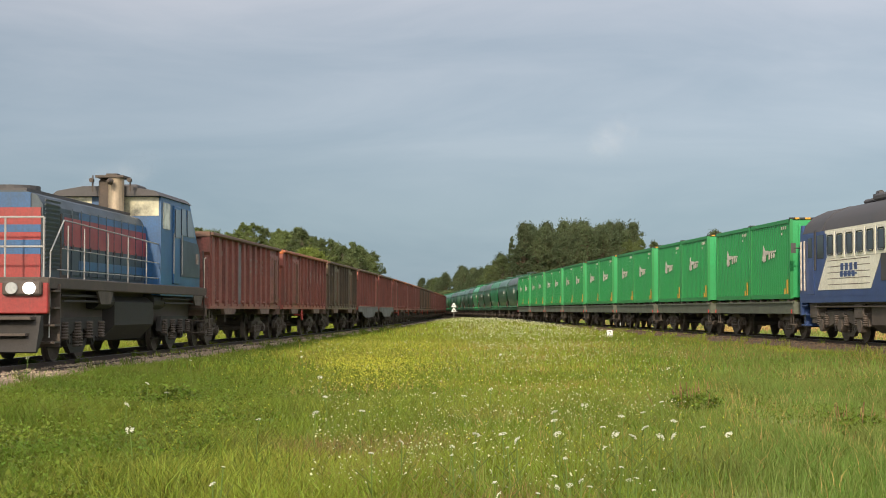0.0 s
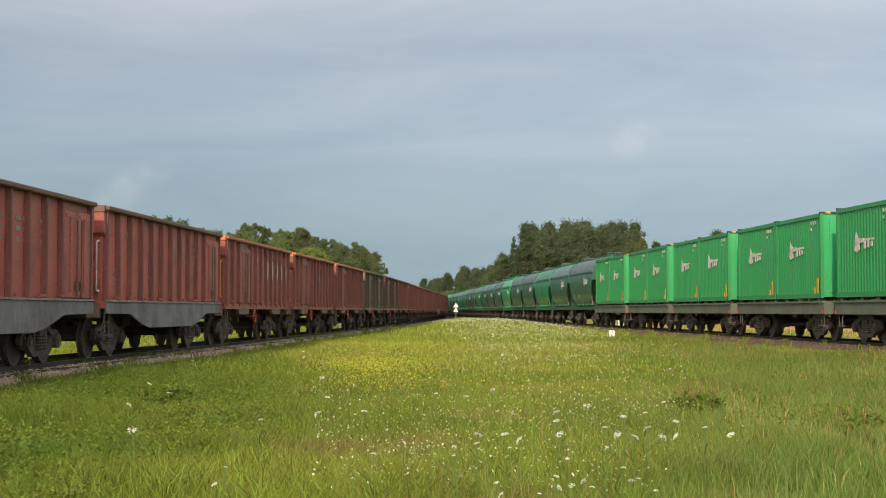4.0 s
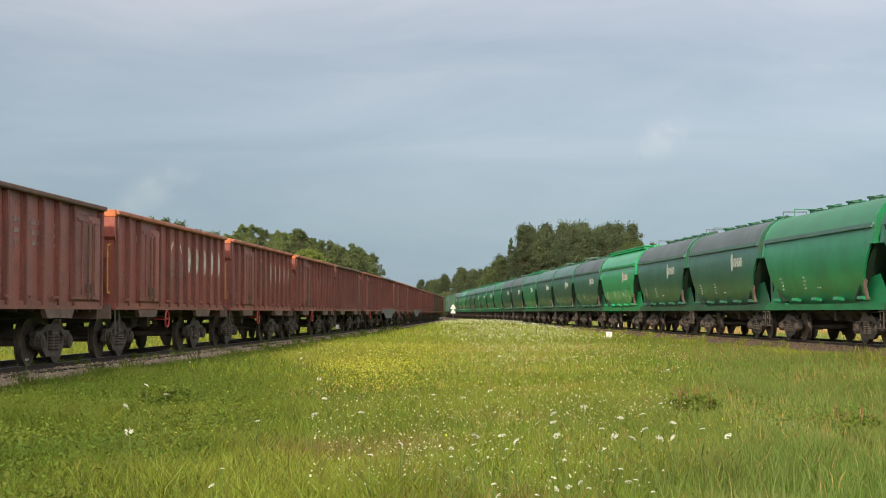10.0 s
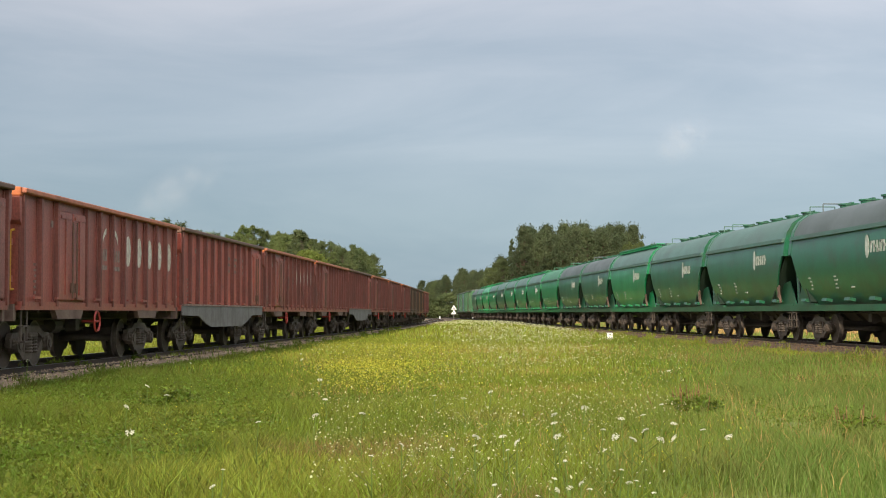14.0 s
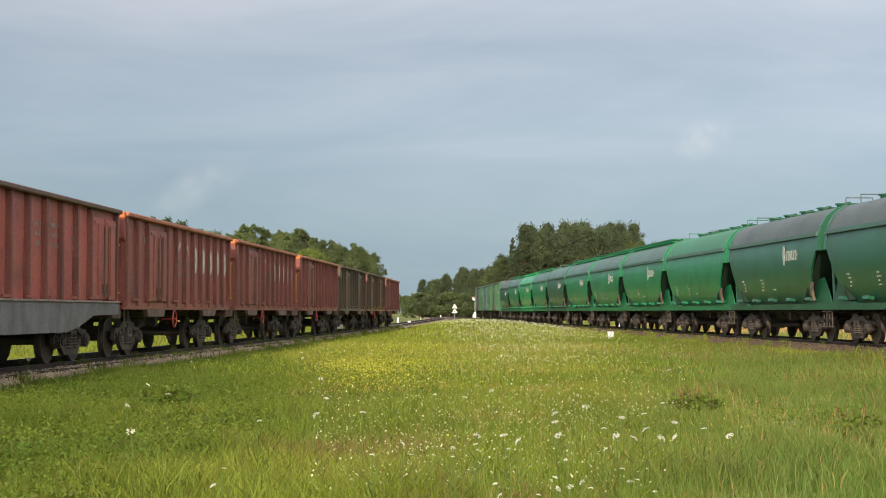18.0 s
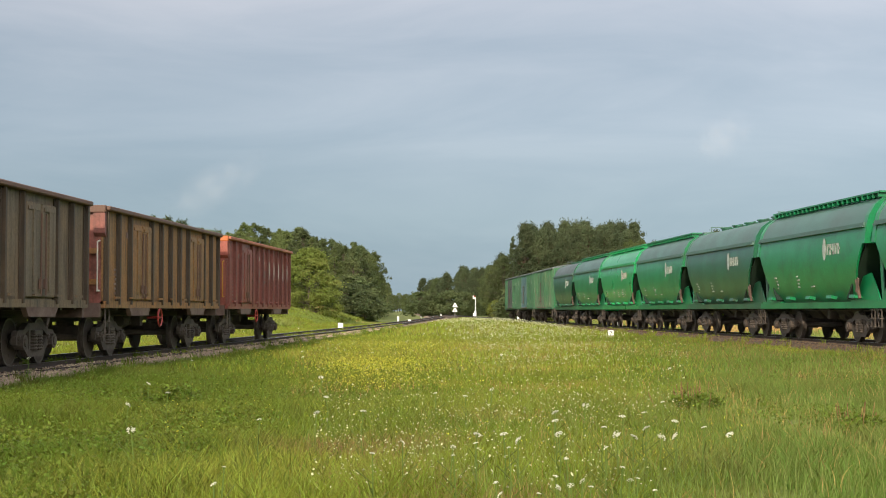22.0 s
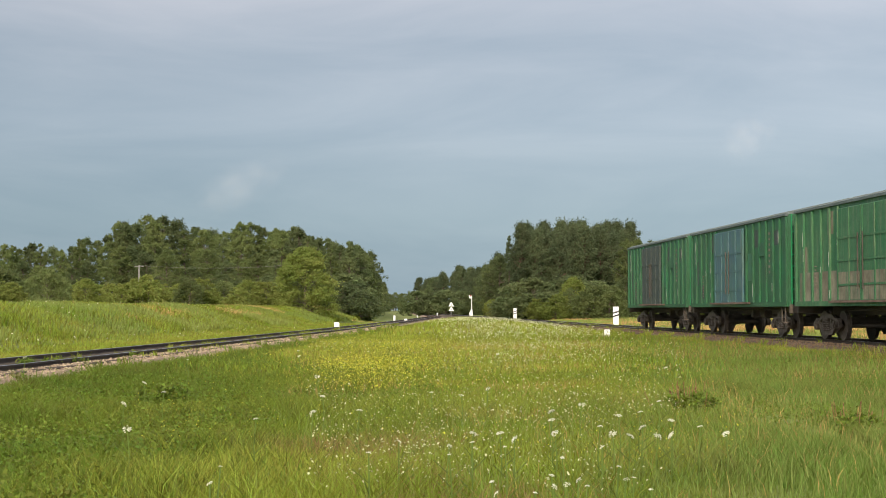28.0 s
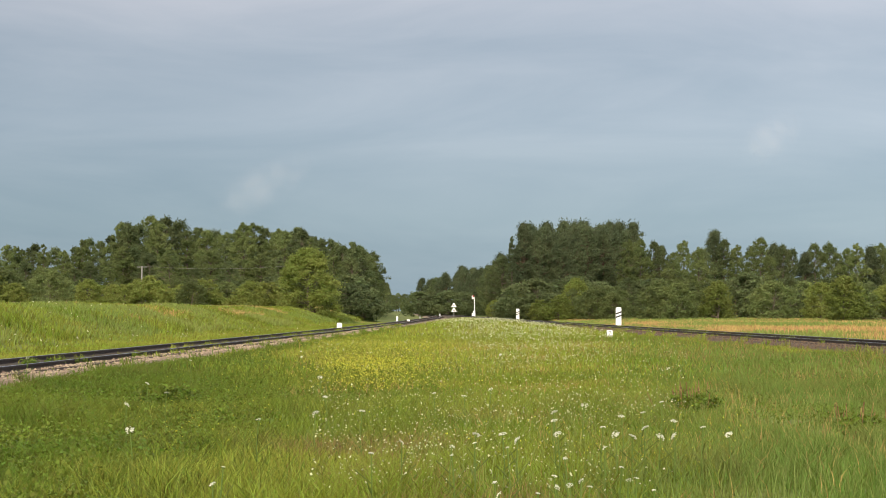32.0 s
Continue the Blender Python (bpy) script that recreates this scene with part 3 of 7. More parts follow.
def build_track(track, name, label, ballast, stones, seed):
    z0 = track[2]
    t = empty(name, label, "railway track", kind="structure")
    ss = [-60 + 3.0 * i for i in range(0, 180)] + [480 + 20 * i for i in range(0, 30)]

    def sweep(bm, outline, closed=True):
        rings = []
        for s in ss:
            x, y, a = along(track, s)
            rings.append([bm.verts.new((x + o * math.cos(a), y - o * math.sin(a), z0 + h)) for o, h in outline])
        n = len(outline)
        for r, q in zip(rings, rings[1:]):
            for i in range(n if closed else n - 1):
                bm.faces.new((r[i], r[(i + 1) % n], q[(i + 1) % n], q[i]))
        bmesh.ops.recalc_face_normals(bm, faces=bm.faces[:])
        return bm

    for e in (-1, 1):
        part("ballast_shoulder", sweep(B(), ((-2.4 * e, -0.62), (-1.6 * e, -0.165), (-1.05 * e, -.11)), False), ballast, t)
    part("ballast_bed", sweep(B(), ((-1.05, -.11), (-.7, -.12), (0, -.13), (.7, -.12), (1.05, -.11)), False), "ballast_oily", t, "oil-darkened ballast between the rails")
    for side in (-0.797, 0.797):
        w = ((-.075, -.18), (.075, -.18), (.075, -.165), (.012, -.14), (.012, -.045), (.036, -.04), (.036, -.004), (-.036, -.004), (-.036, -.04), (-.012, -.045), (-.012, -.14), (-.075, -.165))
        r = part("rail", sweep(B(), [(side + o, h) for o, h in w]), "rail", t)
        part("rail_head", sweep(B(), [(side + o, h) for o, h in ((-.03, -.0035), (.03, -.0035), (.026, 0), (-.026, 0))]), "rail_top", r, "worn bright rail head")
    bm = B()
    rnd = random.Random(seed)
    s = -20.0
    while s < 330:
        x, y, a = along(track, s)
        box(bm, x, y, z0 - 0.185 + rnd.uniform(-.01, .01), 2.7, 0.24, 0.15, 0, 0, -math.degrees(a) + rnd.uniform(-1, 1))
        s += 0.55
    tagged(part("sleepers", bm, "sleeper", t), kind="stuff")
    # loose stones of the shoulder that faces the meadow
    rng = np.random.default_rng(seed)
    n = 14000
    sv = rng.uniform(14, 120, n) ** 1.0
    near = 1 if track is LEFT else -1
    off = near * rng.uniform(0.95, 2.3, n)
    size = rng.uniform(0.014, 0.036, n)
    V, Fc = [], []
    for i in range(n):
        x, y, a = along(track, sv[i])
        o = off[i]
        h = z0 - 0.095 - (abs(o) - .95) * .1 if abs(o) < 1.6 else z0 - 0.16 - (abs(o) - 1.6) * 0.57
        cx, cy, r = x + o * math.cos(a), y - o * math.sin(a), size[i]
        q = rng.uniform(0.7, 1.3, 6) * r
        b = len(V)
        V += [(cx + q[0], cy, h), (cx, cy + q[1], h), (cx - q[2], cy, h), (cx, cy - q[3], h), (cx, cy, h + q[4]), (cx, cy, h - q[5])]
        Fc += [(b, b + 1, b + 4), (b + 1, b + 2, b + 4), (b + 2, b + 3, b + 4), (b + 3, b, b + 4)]
    me = bpy.data.meshes.new("stones")
    me.from_pydata(V, [], Fc)
    me.materials.append(MAT[stones])
    o = new("stones", me)
    o.parent = t
    tagged(o, kind="stuff")
    return t


build_track(LEFT, "track_1", "single railway track with rusted rails on pale pinkish ballast", "ballast_pale", "stone_pale", 3)
build_track(RIGHT, "track_2", "single railway track with rusted rails on dark brown ballast", "ballast_dark", "stone_dark", 4)


# ---------------------------------------------------------------- running gear
RADIUS = 0.4785
AXLE = 0.925
WHEELSETS = []


def coil(x, y, z0, z1, r, turns):
    """A coil spring as one ribbed, turned body."""
    bm, rings = B(), []
    n = 10
    for i in range(2 * turns + 1):
        q, z = r * (1.0 if i % 2 else 0.74), z0 + (z1 - z0) * i / (2 * turns)
        rings.append([bm.verts.new((x + q * math.cos(k * 6.2832 / n), y + q * math.sin(k * 6.2832 / n), z)) for k in range(n)])
    for a, c in zip(rings, rings[1:]):
        for k in range(n):
            bm.faces.new((a[k], a[(k + 1) % n], c[(k + 1) % n], c[k]))
    bm.faces.new(rings[0][::-1])
    bm.faces.new(rings[-1])
    return bm


def ring(x, y, z, r, t, n=16):
    """A hand wheel's rim, standing in the x-z plane."""
    bm, hoops = B(), []
    for i in range(n):
        a = i * 6.2832 / n
        hoops.append([bm.verts.new((x + (r + t * math.cos(b)) * math.cos(a), y + t * math.sin(b), z + (r + t * math.cos(b)) * math.sin(a))) for b in (0, 1.571, 3.142, 4.712)])
    for i in range(n):
        p, q = hoops[i], hoops[(i + 1) % n]
        for k in range(4):
            bm.faces.new((p[k], p[(k + 1) % 4], q[(k + 1) % 4], q[k]))
    bmesh.ops.recalc_face_normals(bm, faces=bm.faces[:])
    return bm


def bogie(parent, x, frame_mat="under"):
    """Two-axle freight bogie: bolster, two cast side frames, coil springs, two wheelsets."""
    bm = box(B(), 0, 0, 0.62, 0.42, 2.1, 0.26, bevel=0.03)
    cyl(bm, 0, 0, 0.78, 0.22, 0.12)
    b = part("bogie", bm, frame_mat, parent)
    b.location = (x, 0, 0)
    for sgn in (1, -1):
        y = 1.03 * sgn
        # cast side frame: arched top chord, bowed bottom chord, two columns, axle boxes
        bm = slab(B(), ((-1.2, .58), (-1.12, .7), (-.75, .72), (-.5, .85), (.5, .85), (.75, .72), (1.12, .7), (1.2, .58), (.95, .57), (.72, .6), (.45, .71), (-.45, .71), (-.72, .6), (-.95, .57)), y - .06, y + .06)
        slab(bm, ((-.95, .57), (-.72, .58), (-.4, .3), (.4, .3), (.72, .58), (.95, .57), (.88, .46), (.46, .17), (-.46, .17), (-.88, .46)), y - .055, y + .055)
        for e in (-1, 1):
            box(bm, e * .37, y, .5, .1, .11, .44)
            box(bm, e * AXLE, y + .02 * sgn, .56, .36, .16, .1, bevel=.02)
            box(bm, e * 1.14, y, .52, .1, .1, .2)
            cyl(bm, e * AXLE, y + .05 * sgn, 0.475, 0.155, 0.2, 90, n=12)
            cyl(bm, e * AXLE, y + .16 * sgn, 0.475, 0.095, 0.04, 90, n=8)
        box(bm, 0, y + .05 * sgn, .66, .5, .16, .1, bevel=.02)
        part("side_frame", bm, frame_mat, b)
        sp = part("spring", coil(-0.16, y + .04 * sgn, .3, .62, .115, 5), "under_grey", b, "steel coil spring")
        again(sp, .32)
        part("brake_shoe", box(box(B(), -AXLE + .55, .80 * sgn, .45, .07, .12, .34), AXLE - .55, .80 * sgn, .45, .07, .12, .34), "under", b)
    for ax in (-AXLE, AXLE):
        bm = cyl(B(), 0, 0, 0, 0.085, 2.05, 90, n=10)
        for sgn in (1, -1):
            cyl(bm, 0, sgn * .797, 0, RADIUS, 0.11, 90, n=28)
            cyl(bm, 0, sgn * .735, 0, RADIUS + .028, 0.025, 90, n=28)
            cyl(bm, 0, sgn * .86, 0, 0.14, 0.05, 90, n=12)
            for k in range(4):
                box(bm, .27 * math.cos(k * 1.5708), sgn * .855, .27 * math.sin(k * 1.5708), .05, .012, .05)
            # worn rim of the tyre
            ends = [[bm.verts.new((q * math.cos(k * .2244), sgn * h, q * math.sin(k * .2244))) for k in range(28)] for q, h in ((.435, .853), (.438, .858), (RADIUS, .858), (RADIUS + .002, .80))]
            for p, q in zip(ends, ends[1:]):
                for k in range(28):
                    bm.faces.new((p[k], p[(k + 1) % 28], q[(k + 1) % 28], q[k])).material_index = 1
        bmesh.ops.recalc_face_normals(bm, faces=bm.faces[:])
        w = part("wheelset", bm, "under", b)
        w.data.materials.append(MAT["tread"])
        smooth(w)
        w.location = (ax, 0, RADIUS)
        WHEELSETS.append(w)
    return b


def coupler(parent, x, sgn):
    bm = box(B(), x - .28 * sgn, 0, 1.05, 0.6, 0.16, 0.18)
    box(bm, x + .06 * sgn, 0.05, 1.05, 0.2, 0.34, 0.3, bevel=0.05)
    box(bm, x - .5 * sgn, 0, 1.05, 0.08, 0.42, 0.36)
    part("coupler", bm, "under", parent)
    bm = bar(B(), (x - .2 * sgn, .35, 1.0), (x + .05 * sgn, .36, .62), .03)
    bar(bm, (x + .05 * sgn, .36, .62), (x + .15 * sgn, .25, .6), .03)
    part("brake_hose", bm, "under", parent)


def brake_gear(parent, near):
    bm = cyl(B(), 0.6, 0.35 * near, 0.82, 0.17, 0.55, 0, 90)
    cyl(bm, -1.0, -0.4 * near, 0.85, 0.2, 1.1, 0, 90)
    bar(bm, (-2.6, 0.1, .72), (2.6, 0.1, .74), .025)
    bar(bm, (-4.2, 0.7 * near, .98), (4.2, 0.7 * near, .98), .022)
    box(bm, -.1, .6 * near, .85, .3, .25, .3)
    part("brake_gear", bm, "under", parent)


# ---------------------------------------------------------------- open wagons
def gondola(style, near=1):
    """Open-top bogie wagon; near: the side (local y) that carries the worn markings."""
    col, rim, label = {
        "ovals": ("brown", "orange", "red-brown open wagon with orange rim and white oval marks"),
        "fish": ("brown_fade", "rim_dull", "faded red open wagon with a deep grey fish-belly sill"),
        "endoor": ("maroon", "rim_dull", "dull maroon open wagon with dark rim and doors near its end"),
        "olive": ("olive_grey", "rim_dull", "worn grey-olive open wagon with rusty streaks"),
        "ochre": ("olive", "rim_dull", "worn ochre and brown open wagon with rusty doors"),
        "soot": ("soot", "rim_dull", "sooty dark olive open wagon with streaked sides"),
    }[style]
    g = empty("open_wagon", label, "freight wagon", "open wagons of the brown train")
    H0, H1, LEN, W = 1.14, 3.46, 12.75, 1.5
    half = LEN / 2
    bm = box(B(), 0, 0, 1.02, LEN - .2, 0.5, 0.36)
    box(bm, 0, 0, 1.32, LEN - .1, 2 * W - .1, 0.1)
    for i in range(-6, 7):
        box(bm, i * 0.98, 0, 1.2, .12, 2 * W - .15, .18)
    part("underframe", bm, "under", g)
    for sgn in (1, -1):
        y = sgn * W
        wall = part("side_wall", box(B(), 0, y - .03 * sgn, (H0 + H1) / 2 + .06, LEN, .05, H1 - H0 - .1), col, g)
        # lower chord with its dropped pockets
        bm = box(B(), 0, y, H0 + .1, LEN, .12, .16)
        part("bottom_chord", bm, col, wall)
        if style == "fish":
            c = [(-half, H0 + .16), (half, H0 + .16), (half, H0 - .1), (4.3, H0 - .12), (3.2, H0 - .36), (2.4, H0 - .46), (-2.4, H0 - .46), (-3.2, H0 - .36), (-4.3, H0 - .12), (-half, H0 - .1)]
            part("fishbelly_sill", slab(B(), c, y + .062 * sgn, y + .10 * sgn), "fish_grey", wall, "deep grey fish-belly sill")
            part("sill_line", box(B(), 0, y + .10 * sgn, H0 + .19, LEN, .06, .04), "paint_dim", wall)
        if style == "endoor":
            part("grey_strip", box(B(), half - 5.0, y + .004 * sgn, 2.3, .62, .012, 2.0), "stripe_grey", wall, "faded blue-grey strip")
        for px in (-half + 3.1, half - 3.1):
            if style == "fish":
                break
            part("hatch_plate", slab(B(), ((px - 1.0, H0 + .03), (px + 1.0, H0 + .03), (px + .82, H0 - .16), (px - .82, H0 - .16)), y - .05, y + .06), "sill_grey", wall, "dust-grey sill plate")
        part("top_rim", box(B(), 0, y + .03 * sgn, H1 - .04, LEN + .06, .26, .1, bevel=.02), "rim_side" if rim == "orange" else rim, wall)
        # upright ribs, with the pair of doors between two of them
        bm = slab(B(), ((-.05, H0 + .1), (.05, H0 + .1), (.045, H1 - .1), (-.045, H1 - .1)), y - .01 * sgn, y + .095 * sgn)
        slab(bm, ((-.1, H0 + .1), (.1, H0 + .1), (.1, H1 - .1), (-.1, H1 - .1)), y - .01 * sgn, y + .02 * sgn)
        gate = {"ovals": (9,), "fish": (1,), "endoor": (1,)}.get(style, (3, 9))
        rack = [-half + .11 + (LEN - .22) * i / 12 for i in range(13)]
        xs = [v for i, v in enumerate(rack) if i not in gate]
        rib = part("rib", bm, "rib_dark" if style in ("soot", "olive", "ochre") else "rib_brown", wall)
        rib.location.x = xs[0]
        for x in xs[1:]:
            again(rib, x - xs[0])
        for dx in [rack[i] for i in gate]:
            for e in (-.48, .48):
                bm = box(B(), dx + e, y + .035 * sgn, 2.28, .88, .07, 1.84, bevel=.02)
                box(bm, dx + e, y + .085 * sgn, 2.28, .12, .03, 1.6)
                box(bm, dx + e, y + .08 * sgn, 3.08, .7, .03, .07)
                d = part("door", bm, col, wall)
                part("door_lock", bar(box(B(), dx + e * .3, y + .11 * sgn, 1.62, .09, .05, .2), (dx + e * .3, y + .12 * sgn, 1.4), (dx + e * .3, y + .12 * sgn, 3.0), .018), "rim_dull", d)
        # short hatch levers along the foot of the wall
        lev = part("hatch_lever", box(B(), -half + .8, y + .1 * sgn, H0 + .26, .4, .05, .045), col, wall)
        for i in range(1, 9):
            again(lev, i * 1.39)
        # markings
        if style == "ovals":
            oval = None
            for i in range(5):
                if not oval:
                    n = 16
                    c = [(.23 * math.cos(6.2832 * k / n), 2.58 + .37 * math.sin(6.2832 * k / n)) for k in range(n)]
                    oval = part("oval_mark", slab(B(), c, y + .003 * sgn, y + .009 * sgn), "paint_white", wall, "white oval")
                    oval.location.x = (rack[0] + rack[1]) / 2
                else:
                    again(oval, (rack[1] - rack[0]) * i)
            # arched strokes and bars of a worn emblem on the next two panels
            for e in (1, -1):
                arc = [(rack[6] + e * (.28 + .40 * math.cos(a)), 2.62 + .42 * math.sin(a)) for a in (.5, .8, 1.1, 1.4)]
                part("emblem", slab(B(), arc + [(p, q - .13) for p, q in reversed(arc)], y + .003 * sgn, y + .009 * sgn), "paint_white", wall, "worn white arched emblem")
            bm = B()
            for x in (rack[6] - .54, rack[6] + .54):
                for k in range(3):
                    box(bm, x - .19 + .19 * k, y + .005 * sgn, 2.42, .12, .008, .26)
                box(bm, x, y + .005 * sgn, 2.13, .5, .008, .1)
            part("lettering", bm, "paint_dim", wall)
        elif style in ("fish", "endoor"):
            bm = B()
            for i in range(4):
                for k in range(3):
                    box(bm, -half + 3.3 + i * .7 + .3 * (i % 2), y + .005 * sgn, 2.85 - k * .2, .32 - .05 * k, .008, .09)
            part("lettering", bm, "paint_dim", wall)
        bm = B()
        for k in range(6):
            box(bm, half - 1.05, y + .005 * sgn, 2.05 - k * .11, .34 - .05 * (k % 3), .008, .05)
            box(bm, half - 4.3, y + .005 * sgn, 1.95 - k * .13, .3 - .05 * (k % 2), .008, .05)
        part("small_lettering", bm, "paint_dim", wall)
        part("number_bar", box(B(), half - 2.2, y + .005 * sgn, 2.9, .5, .008, .14), "paint_dim", wall)
        # steps, grab rail, hand-brake wheel
        bm = bar(B(), (half - .25, y - .02 * sgn, H0), (half - .25, y - .02 * sgn, .55), .022)
        bar(bm, (half - .6, y - .02 * sgn, H0), (half - .6, y - .02 * sgn, .55), .022)
        box(bm, half - .42, y - .02 * sgn, .55, .42, .2, .03)
        box(bm, half - .42, y - .02 * sgn, .85, .36, .1, .03)
        part("step", bm, "under_grey", g)
    for sgn in (1, -1):
        x = sgn * half
        e = part("end_wall", box(B(), x - .03 * sgn, 0, (H0 + H1) / 2 + .05, .06, 2 * W - .1, H1 - H0 - .12), "maroon" if style == "ochre" else col, g)
        rib = part("end_rib", box(B(), x + .05 * sgn, 0, (H0 + H1) / 2 + .05, .12, .14, H1 - H0 - .2), col, e)
        rib.location.y = -1.0
        for y in (.7, 1.3, 2.0):
            again(rib, 0, y)
        for z in (1.75, 2.45):
            part("end_beam", box(B(), x + .04 * sgn, 0, z, .1, 2 * W - .2, .12), col, e)
        part("end_rim", box(B(), x + .01 * sgn, 0, H1 - .06, .2, 2 * W + .14, .17, bevel=.02), "orange" if rim == "orange" else rim, e)
        col_end = "maroon" if style == "ochre" else col
        part("corner_gusset", slab(B(), ((x - .02, H1 - .15), (x - .02, H1 - .7), (x + .1 * sgn, H1 - .6), (x + .13 * sgn, H1 - .15)), W - .2, W + .06), col_end, e)
        bm = bar(B(), (x + .2 * sgn, 1.42, 1.55), (x + .2 * sgn, 1.42, 2.65), .017)
        bar(bm, (x + .2 * sgn, 1.42, 2.65), (x + .02 * sgn, 1.42, 2.68), .024)
        bar(bm, (x + .2 * sgn, 1.42, 1.55), (x + .02 * sgn, 1.42, 1.55), .024)
        part("grab_rail", bm, "paint_yellow" if style == "ovals" else "paint_white", e, "painted grab rail")
        part("headstock", box(B(), x + .03 * sgn, 0, H0 - .03, .14, 2 * W - .1, .32), "sill_grey", g)
        coupler(g, x + .45 * sgn, sgn)
        bogie(g, sgn * 4.33, "under_grey")
    brake_gear(g, near)
    if style in ("ovals", "ochre", "olive"):
        bm = ring(half - 5.2, W * near + .04, H0 - .22, .22, .028)
        bar(bm, (half - 5.2, (W - .3) * near, H0 - .22), (half - 5.2, (W + .05) * near, H0 - .22), .03)
        bar(bm, (half - 5.4, W * near + .04, H0 - .22), (half - 5.0, W * near + .04, H0 - .22), .02)
        part("brake_wheel", bm, "paint_red", g, "red hand-brake wheel")
    return g


# ---------------------------------------------------------------- hopper wagons
def hopper(style, near=-1):
    """Covered hopper with bulging sides, a rounded roof, a row of hatches and open ends."""
    col, roof, label = {
        "new": ("green_new", "green_new", "freshly painted bright green covered hopper wagon"),
        "mid": ("green_mid", "roof_green", "worn green covered hopper wagon with hatches on its roof"),
        "dusty": ("green_mid", "roof_grey", "green covered hopper wagon with a dusty grey-green roof"),
        "worn": ("green_dark", "roof_grey", "dull dark green hopper wagon with a grey-green roof"),
        "dark": ("green_dark", "roof_slate", "sooty dark green hopper wagon with a slate grey roof"),
    }[style]
    g = empty("hopper_wagon", label, "freight wagon", "hopper wagons of the green train")
    L2 = 5.78
    # half profile (y, z) from the sill to the crown
    prof = [(1.08, 1.22), (1.25, 1.42), (1.375, 1.66), (1.455, 1.92), (1.508, 2.18), (1.537, 2.42), (1.55, 2.7), (1.545, 2.98), (1.53, 3.2), (1.48, 3.5)]

    def reach(z):
        """How far the sheet's end is drawn in at a height."""
        return 0.0 if z > 3.1 else 1.3 * min(1.0, (3.1 - z) / 1.6) ** 0.85 if z > 1.5 else 1.22
    cap = [(1.48, 3.5), (1.40, 3.82), (1.20, 4.14), (0.9, 4.36), (0.5, 4.47), (0, 4.5)]
    for sgn in (1, -1):
        bm, rows = B(), []
        for y, z in prof + [(q - .06, h) for q, h in reversed(prof)]:
            e = L2 - reach(z)
            rows.append((bm.verts.new((-e, sgn * y, z)), bm.verts.new((e, sgn * y, z))))
        n = len(rows)
        for i in range(n):
            bm.faces.new((rows[i][0], rows[i][1], rows[(i + 1) % n][1], rows[(i + 1) % n][0]))
        m = len(prof)
        for i in range(m - 1):
            for e in (0, 1):
                bm.faces.new((rows[i][e], rows[i + 1][e], rows[n - 2 - i][e], rows[n - 1 - i][e]))
        bmesh.ops.recalc_face_normals(bm, faces=bm.faces[:])
        wall = smooth(part("side_sheet", bm, col, g))
        part("side_seam", box(box(B(), 0, sgn * 1.52, 3.5, 2 * L2, .13, .05), 0, sgn * 1.5, 3.56, 2 * L2, .09, .1), "roof_grey" if style != "new" else col, wall)
        br = part("side_bracket", box(B(), -L2 + 1.4, sgn * 1.42, 1.4, .5, .2, .1, 12 * sgn), col, wall)
        for i in range(1, 5):
            again(br, 2.24 * i)
        # logo: an oval with bars of lettering beside it, then rows of small lettering
        if style != "mid":
            s = sgn
            lx = (1 if sgn == near else -1) * (2.6 if near < 0 else -2.6)
            m = "paint_white" if style == "new" else "paint_pale"
            bm = B()
            c = [(lx - .55 + .17 * math.cos(k * math.pi / 7), 2.95 + .36 * math.sin(k * math.pi / 7)) for k in range(14)]
            slab(bm, c, s * 1.552, s * 1.558)
            for k in range(5):
                box(bm, lx - .22 + .27 * k, s * 1.555, 2.93, .15, .008, .34)
                box(bm, lx - .16 + .27 * k, s * 1.555, 3.06 - .12 * (k % 3), .2, .008, .07)
            part("marking", bm, m, wall, "white oval and lettering")
        bm = B()
        rnd = random.Random(7)
        for k in range(20 if style == "new" else 9):
            z = (1.78, 1.9, 2.02, 2.14)[k % 4]
            yy = 1.41 + (z - 1.78) * .24
            x = (-3.6, -1.0, .4, 1.9, 2.7)[k // 4] + rnd.uniform(-.1, .1)
            box(bm, x, sgn * (yy + .022), z, rnd.uniform(.12, .36), .012, .045, -12 * sgn)
        part("small_lettering", bm, "paint_white" if style == "new" else "paint_pale", wall)
        bm = box(B(), 0, sgn * 1.3, 1.15, 2 * L2 + .9, .13, .2)
        part("side_sill", bm, col, g)
    bm = extrude(B(), cap + [(-y, z) for y, z in reversed(cap[:-1])] + [(-1.42, 3.46), (1.42, 3.46)], -L2 + .01, L2 - .01)
    rf = smooth(part("roof", bm, roof, g), 50)
    if style in ("dark", "mid", "worn"):
        h = part("hatch", box(cyl(cyl(B(), 0, 0, 4.54, .3, .16, n=14), 0, 0, 4.63, .36, .05, n=14), 0, 0, 4.67, .8, .08, .04), "green_dark", rf, "round loading hatch")
        h.location.x = -4.1
        for k in range(1, 5):
            again(h, 2.05 * k)
        bm = bar(B(), (-L2 + .3, -.45, 4.75), (-L2 + .3, .45, 4.75), .02)
        for y in (-.45, .45):
            bar(bm, (-L2 + .3, y, 4.4), (-L2 + .3, y, 4.75), .02)
        again(part("roof_rail", bm, roof, rf), 2 * L2 - .6)
